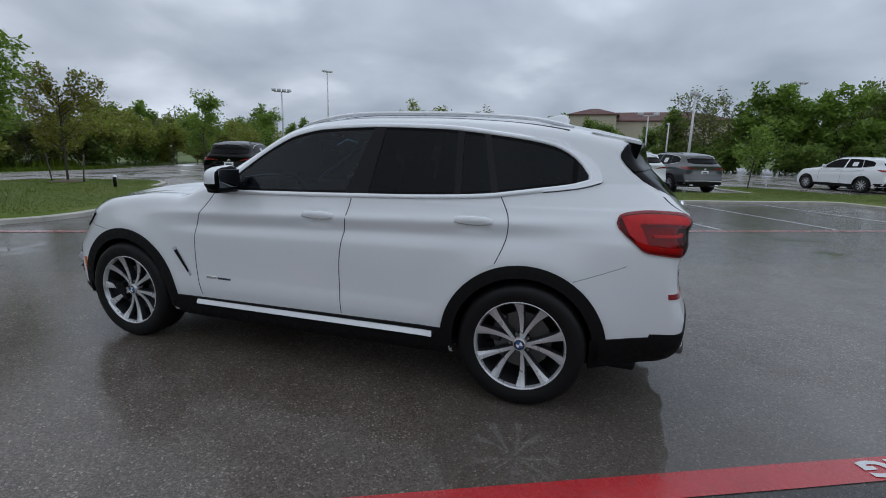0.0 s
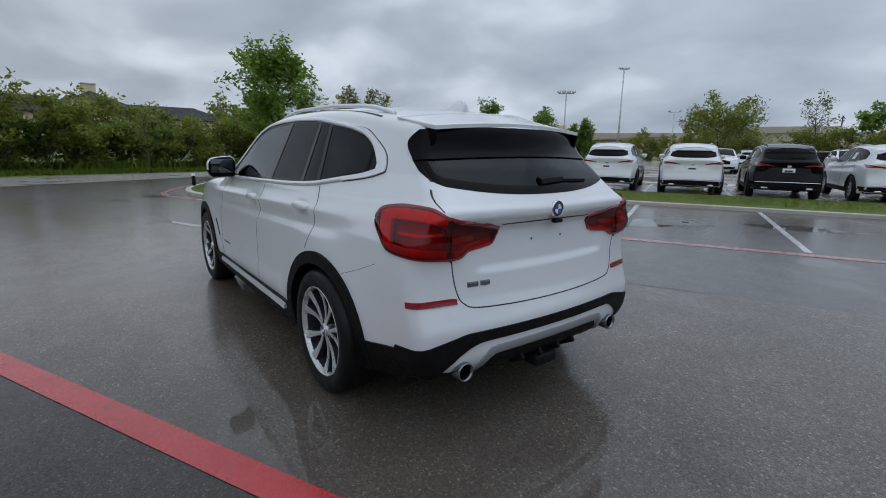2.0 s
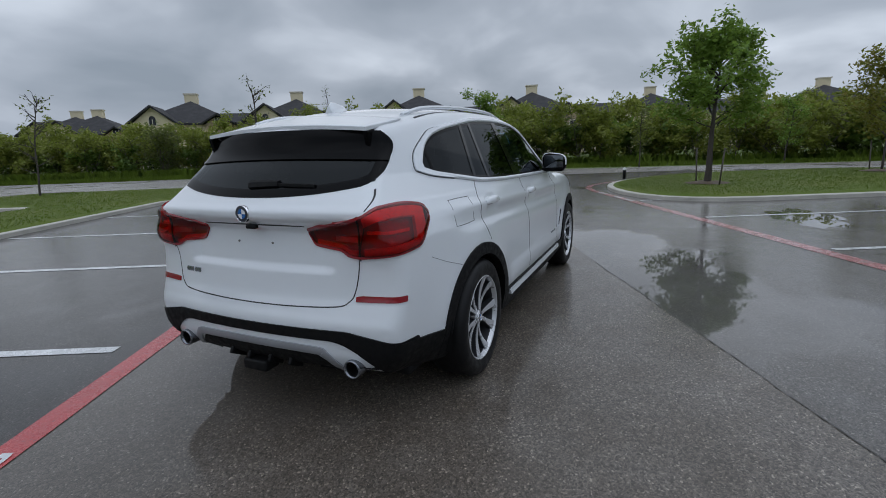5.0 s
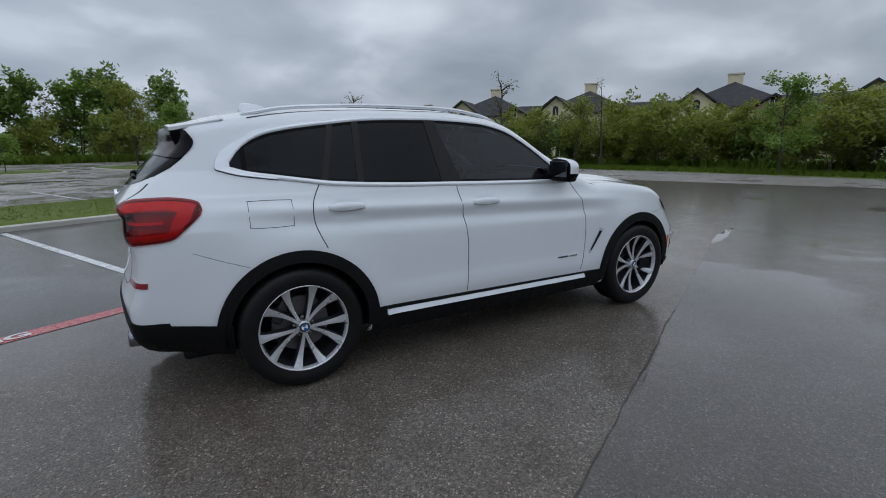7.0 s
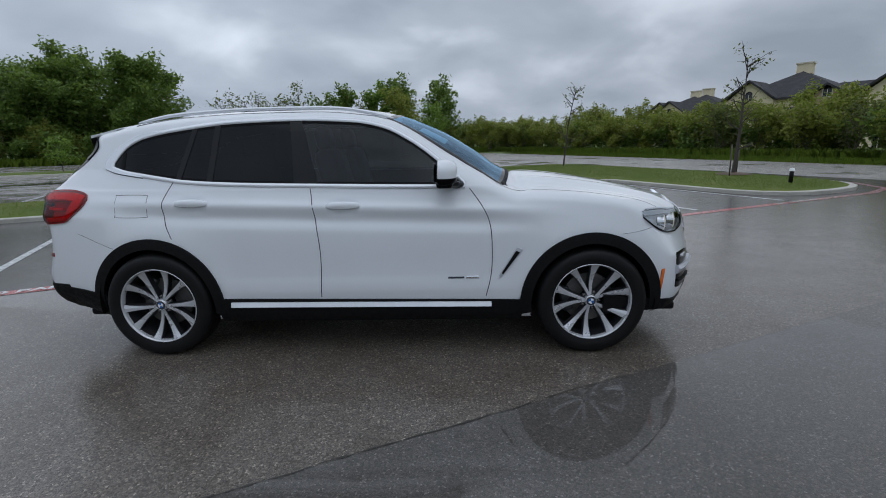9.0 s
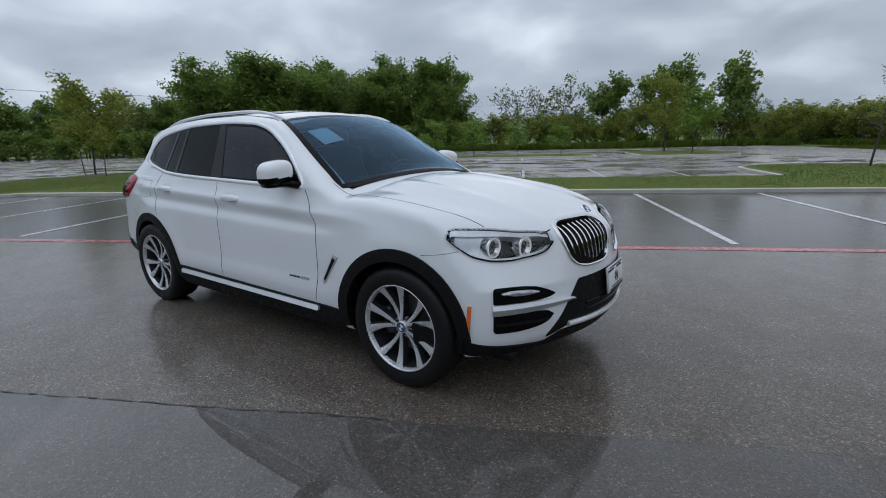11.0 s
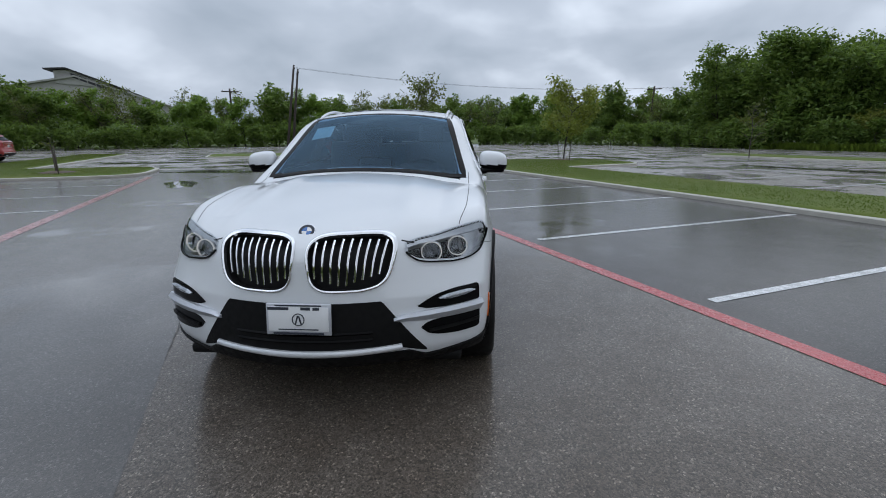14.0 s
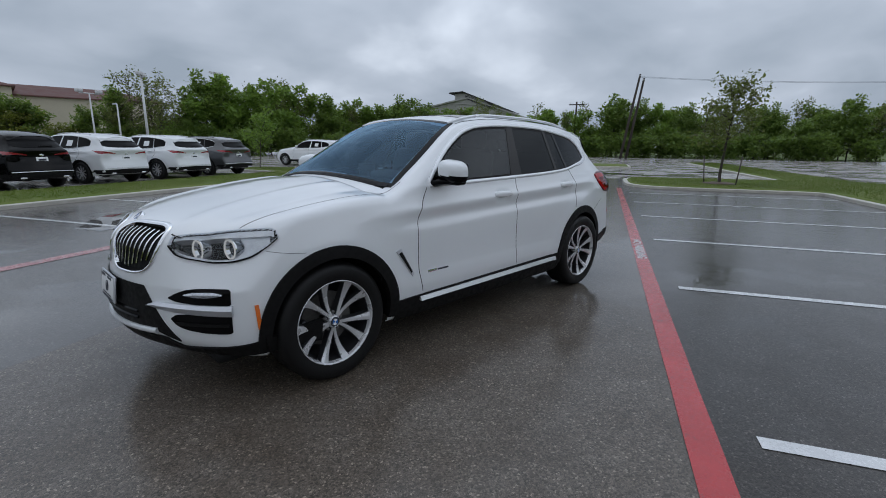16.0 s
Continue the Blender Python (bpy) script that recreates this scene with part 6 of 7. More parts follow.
    m = spot("rear", 0.0, 0.86, 0.008, f)
    part("plate", box_bm(0.31, 0.155, 0.012, bevel=0.004, m=m), root, PLATE_WHITE, "white plate")
    part("plate_print", box_bm(0.2, 0.05, 0.004, at=(0, 0, 0.008), m=m), root, INK)
    m = spot("rear", 0.0, 1.0, 0.008, f)
    part("emblem", box_bm(0.10, 0.07, 0.012, bevel=0.02, m=m), root, CHROME)
    ribbon("wiper", [(0.0, 1.235), (-0.35, 1.24)], 0.025, "rear", 0.03, 0.02, CLADDING, root, field=f)
    if tag:
        shell("window_sheet", lambda S, T: (-1.05 + 0.26 * S, 1.24 + 0.19 * T), 4, 4, "left", 0.010, 0.002, PLATE_WHITE, root, "white paper sheet in the window", f)
        shell("window_sheet", lambda S, T: (-1.05 + 0.26 * S, 1.24 + 0.19 * T), 4, 4, "right", 0.010, 0.002, PLATE_WHITE, root, "white paper sheet in the window", f)
    for y in (-0.60, 0.60):
        rail = on_skin(f, "top", np.linspace(-1.6, 0.05, 10), np.full(10, y * 0.9))
        part("roof_rail", tube_bm([(p[0], p[1], p[2] + 0.022) for p in rail], 0.012, 6), root, CLADDING if paint is not WHITE_PAINT else SATIN)
    for sx, sy in ((1, 1), (1, -1), (-1, 1), (-1, -1)):
        far_wheel(pose(sx * AX, sy * 0.85, 0.365, 0, 20 * sx + 7 * sy, 0 if sy > 0 else 180), root)
    part("underbody", box_bm(4.3, 1.62, 0.30, at=(0, 0, 0.42), bevel=0.05), root, CLADDING)
    return root


CARS = {"white": parked_suv(WHITE_PAINT, "white wet SUV with a black lower bumper, parked"), "black": parked_suv(BLACK_PAINT, "black wet SUV with chrome strips, parked"),
        "grey": parked_suv(GREY_PAINT, "grey metallic SUV, wet, parked in a row"), "red": parked_suv(RED_PAINT, "dark red SUV at the end of a parked row")}
used = set()


def park(colour, u, v, turn=-90.0):
    """A car with its nose towards -v unless turned."""
    m = lot_pose(u, v, 0.0, turn)
    if colour in used:
        return copy_thing(CARS[colour], m)
    used.add(colour)
    CARS[colour].matrix_world = m
    return CARS[colour]


for k, c in enumerate(("black", "black", "white", "white", "black", "white", "white", "grey")):
    park(c, 5.05 - 2.62 * k, -16.05 - 0.12 * (k % 3), -90 + (0.8, -1.0, 0.4)[k % 3])
for k, c in enumerate(("white", "white", "white", "red")):
    park(c, -23.6 - 2.66 * k, -17.0 + 0.1 * k, -90)
for k, c in enumerate(("grey", "white", "black", "white", "black", "grey", "white", "black")):
    park(c, -2.0 - 2.9 * k - 1.3 * (k > 2), -35.5 - 0.2 * (k % 2), 90)
for k, c in enumerate(("white", "black", "grey", "white")):
    park(c, -8.0 - 5.8 * k, -52.0, -90)

# ---- trees, shrubs and grass ----
def rng_dirs(r, n):
    d = r.normal(size=(n, 3))
    return d / np.linalg.norm(d, axis=1, keepdims=True)


def leaf_mesh(name, centres, r, size, material, droop=0.35, long=1.5):
    """Many small pointed leaves, each a bent pair of triangles' worth of quad."""
    n = len(centres)
    n_ = rng_dirs(r, n)
    n_[:, 2] = np.abs(n_[:, 2]) + droop
    n_ /= np.linalg.norm(n_, axis=1, keepdims=True)
    a = np.cross(n_, rng_dirs(r, n))
    a /= np.maximum(np.linalg.norm(a, axis=1, keepdims=True), 1e-6)
    b = np.cross(n_, a)
    s = size * r.uniform(0.6, 1.3, (n, 1))
    p = np.stack([centres - a * s * long * 0.5, centres + b * s * 0.36 - n_ * s * 0.10, centres + a * s * long * 0.5, centres - b * s * 0.36 - n_ * s * 0.10], 1)
    return arrays(name, p.reshape(-1, 3), np.arange(4 * n).reshape(n, 4), material)


def branch_bm(paths):
    bm = bmesh.new()
    for path, r0, r1, sides in paths:
        n = len(path)
        add_bm(bm, tube_bm(path, [r0 + (r1 - r0) * (i / (n - 1)) ** 0.8 for i in range(n)], sides, False))
    return bm


def grow(r, start, way, length, steps, wander, lift=0.0):
    p, d, out = np.array(start, float), np.array(way, float), []
    d /= np.linalg.norm(d)
    out.append(p.copy())
    for _ in range(steps):
        d = d + r.normal(size=3) * wander + np.array([0, 0, lift])
        d /= np.linalg.norm(d)
        p = p + d * length / steps
        out.append(p.copy())
    return out


def tree_parts(seed, height, spread, clear, leaves, leaf, material, limbs=11, clump=0.28, stems=1, trunk=0.07, peak=0.55, bark=BARK, twigs=3, droop=0.35):
    """Wood and leaves of one tree. clear: the bare height under the crown; peak: how narrow its top is."""
    r = np.random.default_rng(seed)
    paths, tips = [], []
    for k in range(stems):
        lean = r.normal(size=2) * (0.03 if stems == 1 else 0.26)
        main = grow(r, (r.normal() * 0.08 * (stems > 1), r.normal() * 0.08 * (stems > 1), -0.05), (lean[0], lean[1], 1), height * 0.92 * r.uniform(0.85, 1.0), 9, 0.045, 0.02)
        paths.append((main, trunk * height / 5 / stems ** 0.5, 0.012, 7 if stems == 1 else 4))
        n = max(3, limbs // stems)
        for i in range(n):
            t = clear / height + (0.97 - clear / height) * ((i + r.uniform(0, 0.8)) / n)
            j = min(int(t * 9 / 0.92), 8)
            base = main[j] + (main[j + 1] - main[j]) * r.uniform()
            up = max(0.0, (base[2] - clear) / max(height - clear, 0.1))
            reach = spread * (1 - peak * up ** 1.3) * (0.55 + 0.45 * min(1, up * 5 + 0.5)) * r.uniform(0.75, 1.1)
            a = r.uniform(0, math.tau) if i % 2 else i * 2.4
            limb = grow(r, base, (math.cos(a), math.sin(a), r.uniform(0.25, 0.75) + up * 0.5), reach, 5, 0.13, 0.05)
            paths.append((limb, 0.022 * height / 5 + 0.006, 0.005, 4))
            for q in limb[2:]:
                tips.append(q)
            for _ in range(twigs):
                q = limb[r.integers(2, 6)]
                twig = grow(r, q, r.normal(size=3) * 0.8 + np.array([math.cos(a), math.sin(a), 0.4]), reach * r.uniform(0.25, 0.5), 3, 0.2, 0.05)
                paths.append((twig, 0.008 * height / 5 + 0.003, 0.003, 3))
                tips += twig[1:]
        tips.append(main[-1])
    tips = np.array(tips)
    wood = branch_bm(paths)
    wood_me = bpy.data.meshes.new("trunk")
    wood.to_mesh(wood_me)
    wood.free()
    wood_me.materials.append(bark)
    crown = None
    if leaves:
        pick = tips[r.integers(0, len(tips), leaves)]
        spots_ = pick + rng_dirs(r, leaves) * clump * 1.45 * r.uniform(0, 1.0, (leaves, 1)) ** 0.45 * np.array([1, 1, 0.8])
        spots_[:, 2] = np.maximum(spots_[:, 2], clear * 0.75)
        crown = leaf_mesh("crown", spots_, r, leaf, material, droop)
    return wood_me, crown


def plant(kind, label, category, parts_, m, group=""):
    wood, crown = parts_
    root = thing(kind, label, category, m, group)
    if kind in ("shrub", "thicket"):
        tagged(part("wood", wood, root), kind="stuff")
    else:
        part("trunk", wood, root)
    if crown:
        part("crown", crown, root)
    return root


def stakes(u, v, z, gap=0.75, height=1.1, turn=0.0):
    for s in (-1, 1):
        tip = Vector((math.cos(turn), math.sin(turn), 0)) * s
        bm = tube_bm([Vector((0, 0, -0.05)), Vector((0, 0, 0)) + tip * 0.12 * height + Vector((0, 0, height))], 0.022, 6)
        p = lot(u, v, z)
        one("tree_stake", bm, TWIG, "thin brown tree stake in the lawn", "stake", Matrix.Translation(p + tip * gap), "tree stakes")


def mulch_ring(u, v, z, r=0.55):
    bm = lathe_bm([(0.001, 0.05), (r * 0.5, 0.045), (r, 0.0)], 18, "Z")
    for w in bm.verts:
        w.co.z += 0.015 * noise.noise(w.co * 9)
        w.co.xy *= 1 + 0.12 * noise.noise(w.co * 2.5 + Vector((u, v, 0)))
    one("mulch_bed", bm, MULCH, "ring of brown mulch round a tree", "mulch bed", Matrix.Translation(lot(u, v, z)), "mulch beds")


GZ = 0.15
# near trees, each of its own
plant("tree", "leafy young oak with full green crown on lawn", "tree", tree_parts(11, 4.45, 1.65, 1.75, 8200, 0.10, LEAF_FRESH, 28, 0.22, trunk=0.115, peak=0.95), Matrix.Translation(lot(8.75, -7.69, GZ)) @ Matrix.Rotation(radians(100), 4, "Z"))
plant("tree", "rusty brown young tree on the lawn tip", "tree", tree_parts(12, 3.5, 1.45, 1.2, 4200, 0.09, LEAF_RUST, 18, 0.2, trunk=0.06, peak=0.45), Matrix.Translation(lot(10.76, -14.62, GZ)))
plant("tree", "nearly bare staked tree with few leaves", "tree", tree_parts(13, 4.6, 0.75, 0.9, 150, 0.08, LEAF_GREY, 22, 0.18, trunk=0.075, peak=0.35, twigs=3), Matrix.Translation(lot(13.98, 6.59, GZ)))
plant("tree", "bare thin tree at the lawn's end", "tree", tree_parts(14, 4.1, 0.75, 0.8, 130, 0.08, LEAF_GREY, 20, 0.2, trunk=0.05, twigs=4), Matrix.Translation(lot(13.45, 14.64, GZ)))
plant("tree", "tall bare tree beside the drive", "tree", tree_parts(15, 6.1, 0.55, 1.6, 160, 0.09, LEAF_GREY, 14, 0.25, trunk=0.085, twigs=2), Matrix.Translation(lot(28.8, 6.7, 0.0)))
plant("tree", "leafy young tree on the far verge", "tree", tree_parts(16, 4.7, 1.5, 0.9, 2600, 0.11, LEAF_FRESH, 16, 0.26, trunk=0.05), Matrix.Translation(lot(24.9, -3.0, 0.0)))
plant("tree", "slim leafy tree on the verge of the drive", "tree", tree_parts(28, 3.6, 0.6, 0.9, 500, 0.09, LEAF_GREY, 14, 0.2, trunk=0.06), Matrix.Translation(lot(21.6, -11.4, 0.0)))
plant("tree", "slim young tree with sparse leaves on the verge", "tree", tree_parts(29, 3.8, 0.9, 0.9, 1100, 0.10, LEAF_FRESH, 14, 0.22, trunk=0.06), Matrix.Translation(lot(20.9, -19.0, 0.0)))
plant("tree", "leafy tree with dark trunk on the verge", "tree", tree_parts(17, 4.6, 1.6, 1.0, 2600, 0.12, LEAF_MIXED, 14, 0.3, trunk=0.05), Matrix.Translation(lot(29.0, 8.5, 0.0)))
plant("tree", "staked young tree with mixed foliage on lawn", "tree", tree_parts(18, 3.5, 1.2, 1.1, 1700, 0.10, LEAF_GREY, 18, 0.26, trunk=0.085, twigs=4), Matrix.Translation(lot(-15.6, 5.65, GZ)))
plant("tree", "round young tree with dense mixed foliage", "tree", tree_parts(19, 3.9, 1.75, 1.1, 3600, 0.12, LEAF_MIXED, 16, 0.3, trunk=0.06), Matrix.Translation(lot(-17.0, 14.4, GZ)))
plant("tree", "fresh green young tree behind parked cars", "tree", tree_parts(20, 2.9, 1.05, 0.9, 1100, 0.11, LEAF_FRESH, 14, 0.24, trunk=0.05), Matrix.Translation(lot(-17.0, -15.8, GZ)))
plant("tree", "short bare sapling between three stakes", "tree", tree_parts(21, 1.5, 0.2, 0.9, 40, 0.07, LEAF_GREY, 6, 0.1, trunk=0.09), Matrix.Translation(lot(-17.2, -7.8, GZ)))
plant("tree", "bare grey tree on the far island", "tree", tree_parts(22, 3.3, 1.1, 0.7, 260, 0.09, LEAF_GREY, 16, 0.2, trunk=0.05, twigs=4), Matrix.Translation(lot(-15.4, 26.6, 0.1)))
plant("tree", "upright green tree across the far lot", "tree", tree_parts(23, 5.1, 1.9, 1.2, 3400, 0.15, LEAF_MIXED, 16, 0.35, trunk=0.06), Matrix.Translation(lot(11.6, 32.0, 0.1)))
plant("tree", "small leafy tree across the far lot", "tree", tree_parts(24, 3.8, 1.3, 1.1, 2400, 0.13, LEAF_FRESH, 14, 0.3, trunk=0.05), Matrix.Translation(lot(12.3, 28.6, 0.1)))
plant("tree", "broad olive green tree near the store", "tree", tree_parts(25, 6.0, 4.0, 1.4, 5200, 0.24, LEAF_MIXED, 22, 0.5, trunk=0.09, peak=0.3), Matrix.Translation(lot(-6.0, -57.0, 0.0)))
plant("tree", "upright fresh tree beyond the parked cars", "tree", tree_parts(26, 5.6, 1.8, 1.0, 3000, 0.16, LEAF_FRESH, 18, 0.35, trunk=0.05), Matrix.Translation(lot(13.6, -36.5, 0.0)))
plant("tree", "small upright tree beyond the parked cars", "tree", tree_parts(27, 4.6, 1.5, 1.0, 2300, 0.16, LEAF_FRESH, 15, 0.35, trunk=0.05), Matrix.Translation(lot(9.4, -38.5, 0.0)))
for u, v, t in ((8.75, -7.69, 0.4), (13.98, 6.59, 0.9), (-15.6, 5.65, 1.2), (-17.0, 14.4, 0.3), (-17.2, -7.8, 0.8), (10.76, -14.62, 0.2)):
    stakes(u, v, GZ, 0.62, 0.95, t)
    mulch_ring(u, v, GZ - 0.01)

# copies along lines: shrubs before the apartments, woods round the car park
r_line = np.random.default_rng(5)


def along(points, spacing, jitter):
    p = curve_through(points, 12)
    d = np.concatenate([[0], np.cumsum(np.linalg.norm(np.diff(p, axis=0), axis=1))])
    out = []
    for s in np.arange(0, d[-1], spacing):
        out.append((np.interp(s, d, p[:, 0]) + r_line.normal() * jitter, np.interp(s, d, p[:, 1]) + r_line.normal() * jitter))
    return out


def kinds(kind, label, category, group, specs):
    out = []
    for spec in specs:
        root = plant(kind, label, category, tree_parts(**spec), None, group)
        out.append([root, False])
    return out


def sow(models, places, low, high, z=0.0):
    for u, v in places:
        m = models[r_line.integers(len(models))]
        s = r_line.uniform(low, high)
        pose_ = Matrix.Translation(lot(u, v, z)) @ Matrix.Rotation(r_line.uniform(0, math.tau), 4, "Z") @ Matrix.Diagonal((s * r_line.uniform(0.9, 1.15), s * r_line.uniform(0.9, 1.15), s, 1))
        if m[1]:
            ob = copy_thing(m[0], pose_)
            ob.matrix_basis = pose_
        else:
            m[0].matrix_basis = pose_
            m[1] = True


SHRUBS = kinds("shrub", "tall wild shrub with thin stems and spring leaves", "shrub", "wild shrubs along the drive", [
    dict(seed=31, height=3.8, spread=1.9, clear=0.5, leaves=1900, leaf=0.18, material=LEAF_MIXED, limbs=24, clump=0.32, stems=5, trunk=0.05, bark=TWIG, twigs=1),
    dict(seed=32, height=3.4, spread=1.8, clear=0.4, leaves=1300, leaf=0.17, material=LEAF_GREY, limbs=26, clump=0.34, stems=6, trunk=0.05, bark=TWIG, twigs=2),
    dict(seed=33, height=3.9, spread=2.0, clear=0.4, leaves=2000, leaf=0.19, material=LEAF_MIXED, limbs=24, clump=0.34, stems=4, trunk=0.05, bark=TWIG, twigs=1),
    dict(seed=34, height=4.3, spread=2.0, clear=0.6, leaves=1900, leaf=0.19, material=LEAF_MIXED, limbs=22, clump=0.36, stems=3, trunk=0.05, bark=TWIG, twigs=1),
    dict(seed=35, height=3.0, spread=1.8, clear=0.3, leaves=1600, leaf=0.18, material=LEAF_MIXED, limbs=22, clump=0.36, stems=5, trunk=0.05, bark=TWIG, twigs=1)])
WOODS = kinds("woodland_tree", "woodland tree with dense spring foliage", "tree", "woodland round the car park", [
    dict(seed=41, height=7.0, spread=2.9, clear=0.8, leaves=3300, leaf=0.30, material=LEAF_DARK, limbs=22, clump=0.55, stems=1, trunk=0.06, twigs=1),
    dict(seed=42, height=6.5, spread=2.8, clear=0.5, leaves=3300, leaf=0.30, material=LEAF_DARK, limbs=22, clump=0.55, stems=2, trunk=0.06, twigs=1),
    dict(seed=43, height=6.8, spread=2.6, clear=0.6, leaves=3000, leaf=0.29, material=LEAF_FRESH, limbs=20, clump=0.5, stems=2, trunk=0.06, twigs=1),
    dict(seed=44, height=7.0, spread=2.4, clear=0.8, leaves=1100, leaf=0.22, material=LEAF_GREY, limbs=24, clump=0.5, stems=2, trunk=0.05)])
OAKS = kinds("oak", "large dark green oak with a dense round crown", "tree", "oaks beyond the far lot", [
    dict(seed=51, height=10.5, spread=4.6, clear=0.9, leaves=12000, leaf=0.30, material=LEAF_DARK, limbs=34, clump=0.75, stems=1, trunk=0.07, peak=0.5, twigs=4),
    dict(seed=52, height=9.8, spread=4.4, clear=0.7, leaves=12000, leaf=0.30, material=LEAF_DARK, limbs=34, clump=0.75, stems=2, trunk=0.07, peak=0.45, twigs=4),
    dict(seed=53, height=10.8, spread=4.2, clear=0.8, leaves=11000, leaf=0.30, material=LEAF_DARK, limbs=32, clump=0.7, stems=2, trunk=0.07, peak=0.5, twigs=4)])
SPARSE = kinds("sparse_tree", "thin half bare tree with open branches", "tree", "thin trees by the woods", [
    dict(seed=61, height=7.5, spread=2.4, clear=1.8, leaves=700, leaf=0.2, material=LEAF_GREY, limbs=22, clump=0.4, stems=1, trunk=0.05, twigs=5),
    dict(seed=62, height=7.0, spread=2.6, clear=1.5, leaves=500, leaf=0.2, material=LEAF_GREY, limbs=24, clump=0.4, stems=2, trunk=0.05, twigs=5)])
SAPLINGS = kinds("sapling", "small fresh green bushy tree on the island", "tree", "saplings in a row", [
    dict(seed=71, height=2.2, spread=1.1, clear=0.45, leaves=900, leaf=0.13, material=LEAF_FRESH, limbs=12, clump=0.22, stems=1, trunk=0.07, peak=0.2)])

sow(SHRUBS, along([(34, 70), (33, 40), (32.5, 20), (31.5, 6), (29.5, -6), (26, -17), (21.5, -28), (17, -40), (12, -50)], 1.6, 0.7), 0.76, 1.06, -0.05)
sow(SHRUBS, along([(38, 70), (37, 40), (36.5, 20), (35.5, 6), (33.5, -8), (30, -20), (25.5, -32), (20, -44), (14, -54)], 2.3, 0.9), 0.92, 1.18, -0.05)
sow(SHRUBS, along([(-36, 48.5), (-20, 50.5), (-4, 52.5)], 1.9, 0.6), 0.62, 0.9, -0.05)
sow(WOODS, along([(24, -34), (19, -46), (13, -55), (6, -62)], 3.4, 0.8), 0.62, 0.82, -0.05)
sow(WOODS, along([(-34, 52), (-48, 52), (-62, 44), (-70, 28), (-72, 8), (-68, -12), (-60, -28), (-52, -35)], 2.7, 0.9), 0.80, 1.12, -0.05)
sow(WOODS, along([(-34, 58), (-52, 58), (-70, 48), (-78, 28), (-80, 6), (-76, -16), (-66, -34)], 2.9, 1.2), 0.9, 1.2, -0.05)
sow(WOODS, along([(-50, -36), (-44, -40), (-40, -42)], 2.2, 0.8), 1.08, 1.32, -0.05)
sow(WOODS, along([(-38, -43), (-33, -50)], 2.4, 0.8), 0.74, 0.94, -0.05)
sow(WOODS, [(-52.5, -34), (-55.5, -31.5), (-58, -29), (-60.5, -26), (-57, -33), (-62, -27)], 0.88, 1.08, -0.05)
sow(WOODS, along([(-60, -40), (-46, -47)], 2.8, 0.9), 0.95, 1.25, -0.05)
sow(OAKS, along([(-35, 49), (-27, 51), (-18, 54), (-10, 54), (-4, 56)], 4.6, 0.7), 0.88, 1.06, -0.05)
sow(OAKS, along([(-38, 57), (-24, 60), (-8, 62)], 6.0, 1.0), 0.9, 1.08, -0.05)
sow(SPARSE, [(0.5, 55), (4.5, 57), (2.5, 60)], 1.0, 1.15, -0.05)
sow(WOODS, along([(7, 57), (13, 56), (20, 54), (26, 52)], 3.3, 0.9), 0.95, 1.25, -0.05)
sow(SHRUBS, along([(-2, 53), (6, 54), (16, 51), (26, 49), (33, 50)], 2.2, 0.8), 0.8, 1.05, -0.05)
sow(WOODS, along([(24, 64), (32, 72), (40, 80)], 4.0, 1.0), 0.6, 0.85, -0.05)
sow(SPARSE, [(-38, -47), (-41, -49), (-36.5, -49.5), (-39.5, -46), (-35, -48), (-52, -40), (-64, 34), (-16, -64), (-8, -66)], 0.9, 1.2, -0.05)
sow(SHRUBS, along([(-33, -54), (-22, -60), (-8, -63), (4, -64)], 2.0, 0.7), 0.85, 1.2, -0.05)
sow(WOODS, along([(-34, -53), (-28, -57), (-20, -62)], 2.6, 0.7), 0.72, 0.92, -0.05)
UNDERGROWTH = kinds("thicket", "dense low thicket at the foot of the woods", "shrub", "undergrowth below the woods", [
    dict(seed=81, height=3.0, spread=2.0, clear=0.15, leaves=800, leaf=0.30, material=LEAF_DARK, limbs=12, clump=0.6, stems=3, trunk=0.05, bark=TWIG, twigs=0),
    dict(seed=82, height=2.6, spread=2.2, clear=0.1, leaves=800, leaf=0.30, material=LEAF_DARK, limbs=12, clump=0.6, stems=3, trunk=0.05, bark=TWIG, twigs=0)])
sow(UNDERGROWTH, along([(-33, -47), (-38, -40), (-48, -33), (-58, -24), (-65, -8), (-68, 10), (-66, 28), (-58, 40), (-46, 47), (-32, 46.5), (-18, 49), (-4, 51)], 1.5, 0.6), 0.7, 1.05, -0.05)
sow(UNDERGROWTH, along([(-44, -56), (-60, -42), (-72, -28), (-80, -8), (-84, 10), (-80, 32), (-70, 52), (-52, 62), (-30, 64), (0, 66), (20, 62)], 3.4, 0.9), 1.1, 1.6, -0.05)
sow(UNDERGROWTH, along([(35, 60), (34.2, 40), (33.8, 20), (32.8, 6), (30.8, -6), (27.3, -17), (22.8, -28), (18, -40)], 1.9, 0.5), 0.6, 0.95, -0.05)
sow(SAPLINGS, [(-9.6, 29.3), (-7.0, 29.0), (-4.3, 29.2), (-1.6, 29.2), (1.4, 29.4), (4.3, 29.6)], 0.78, 1.1, 0.15)


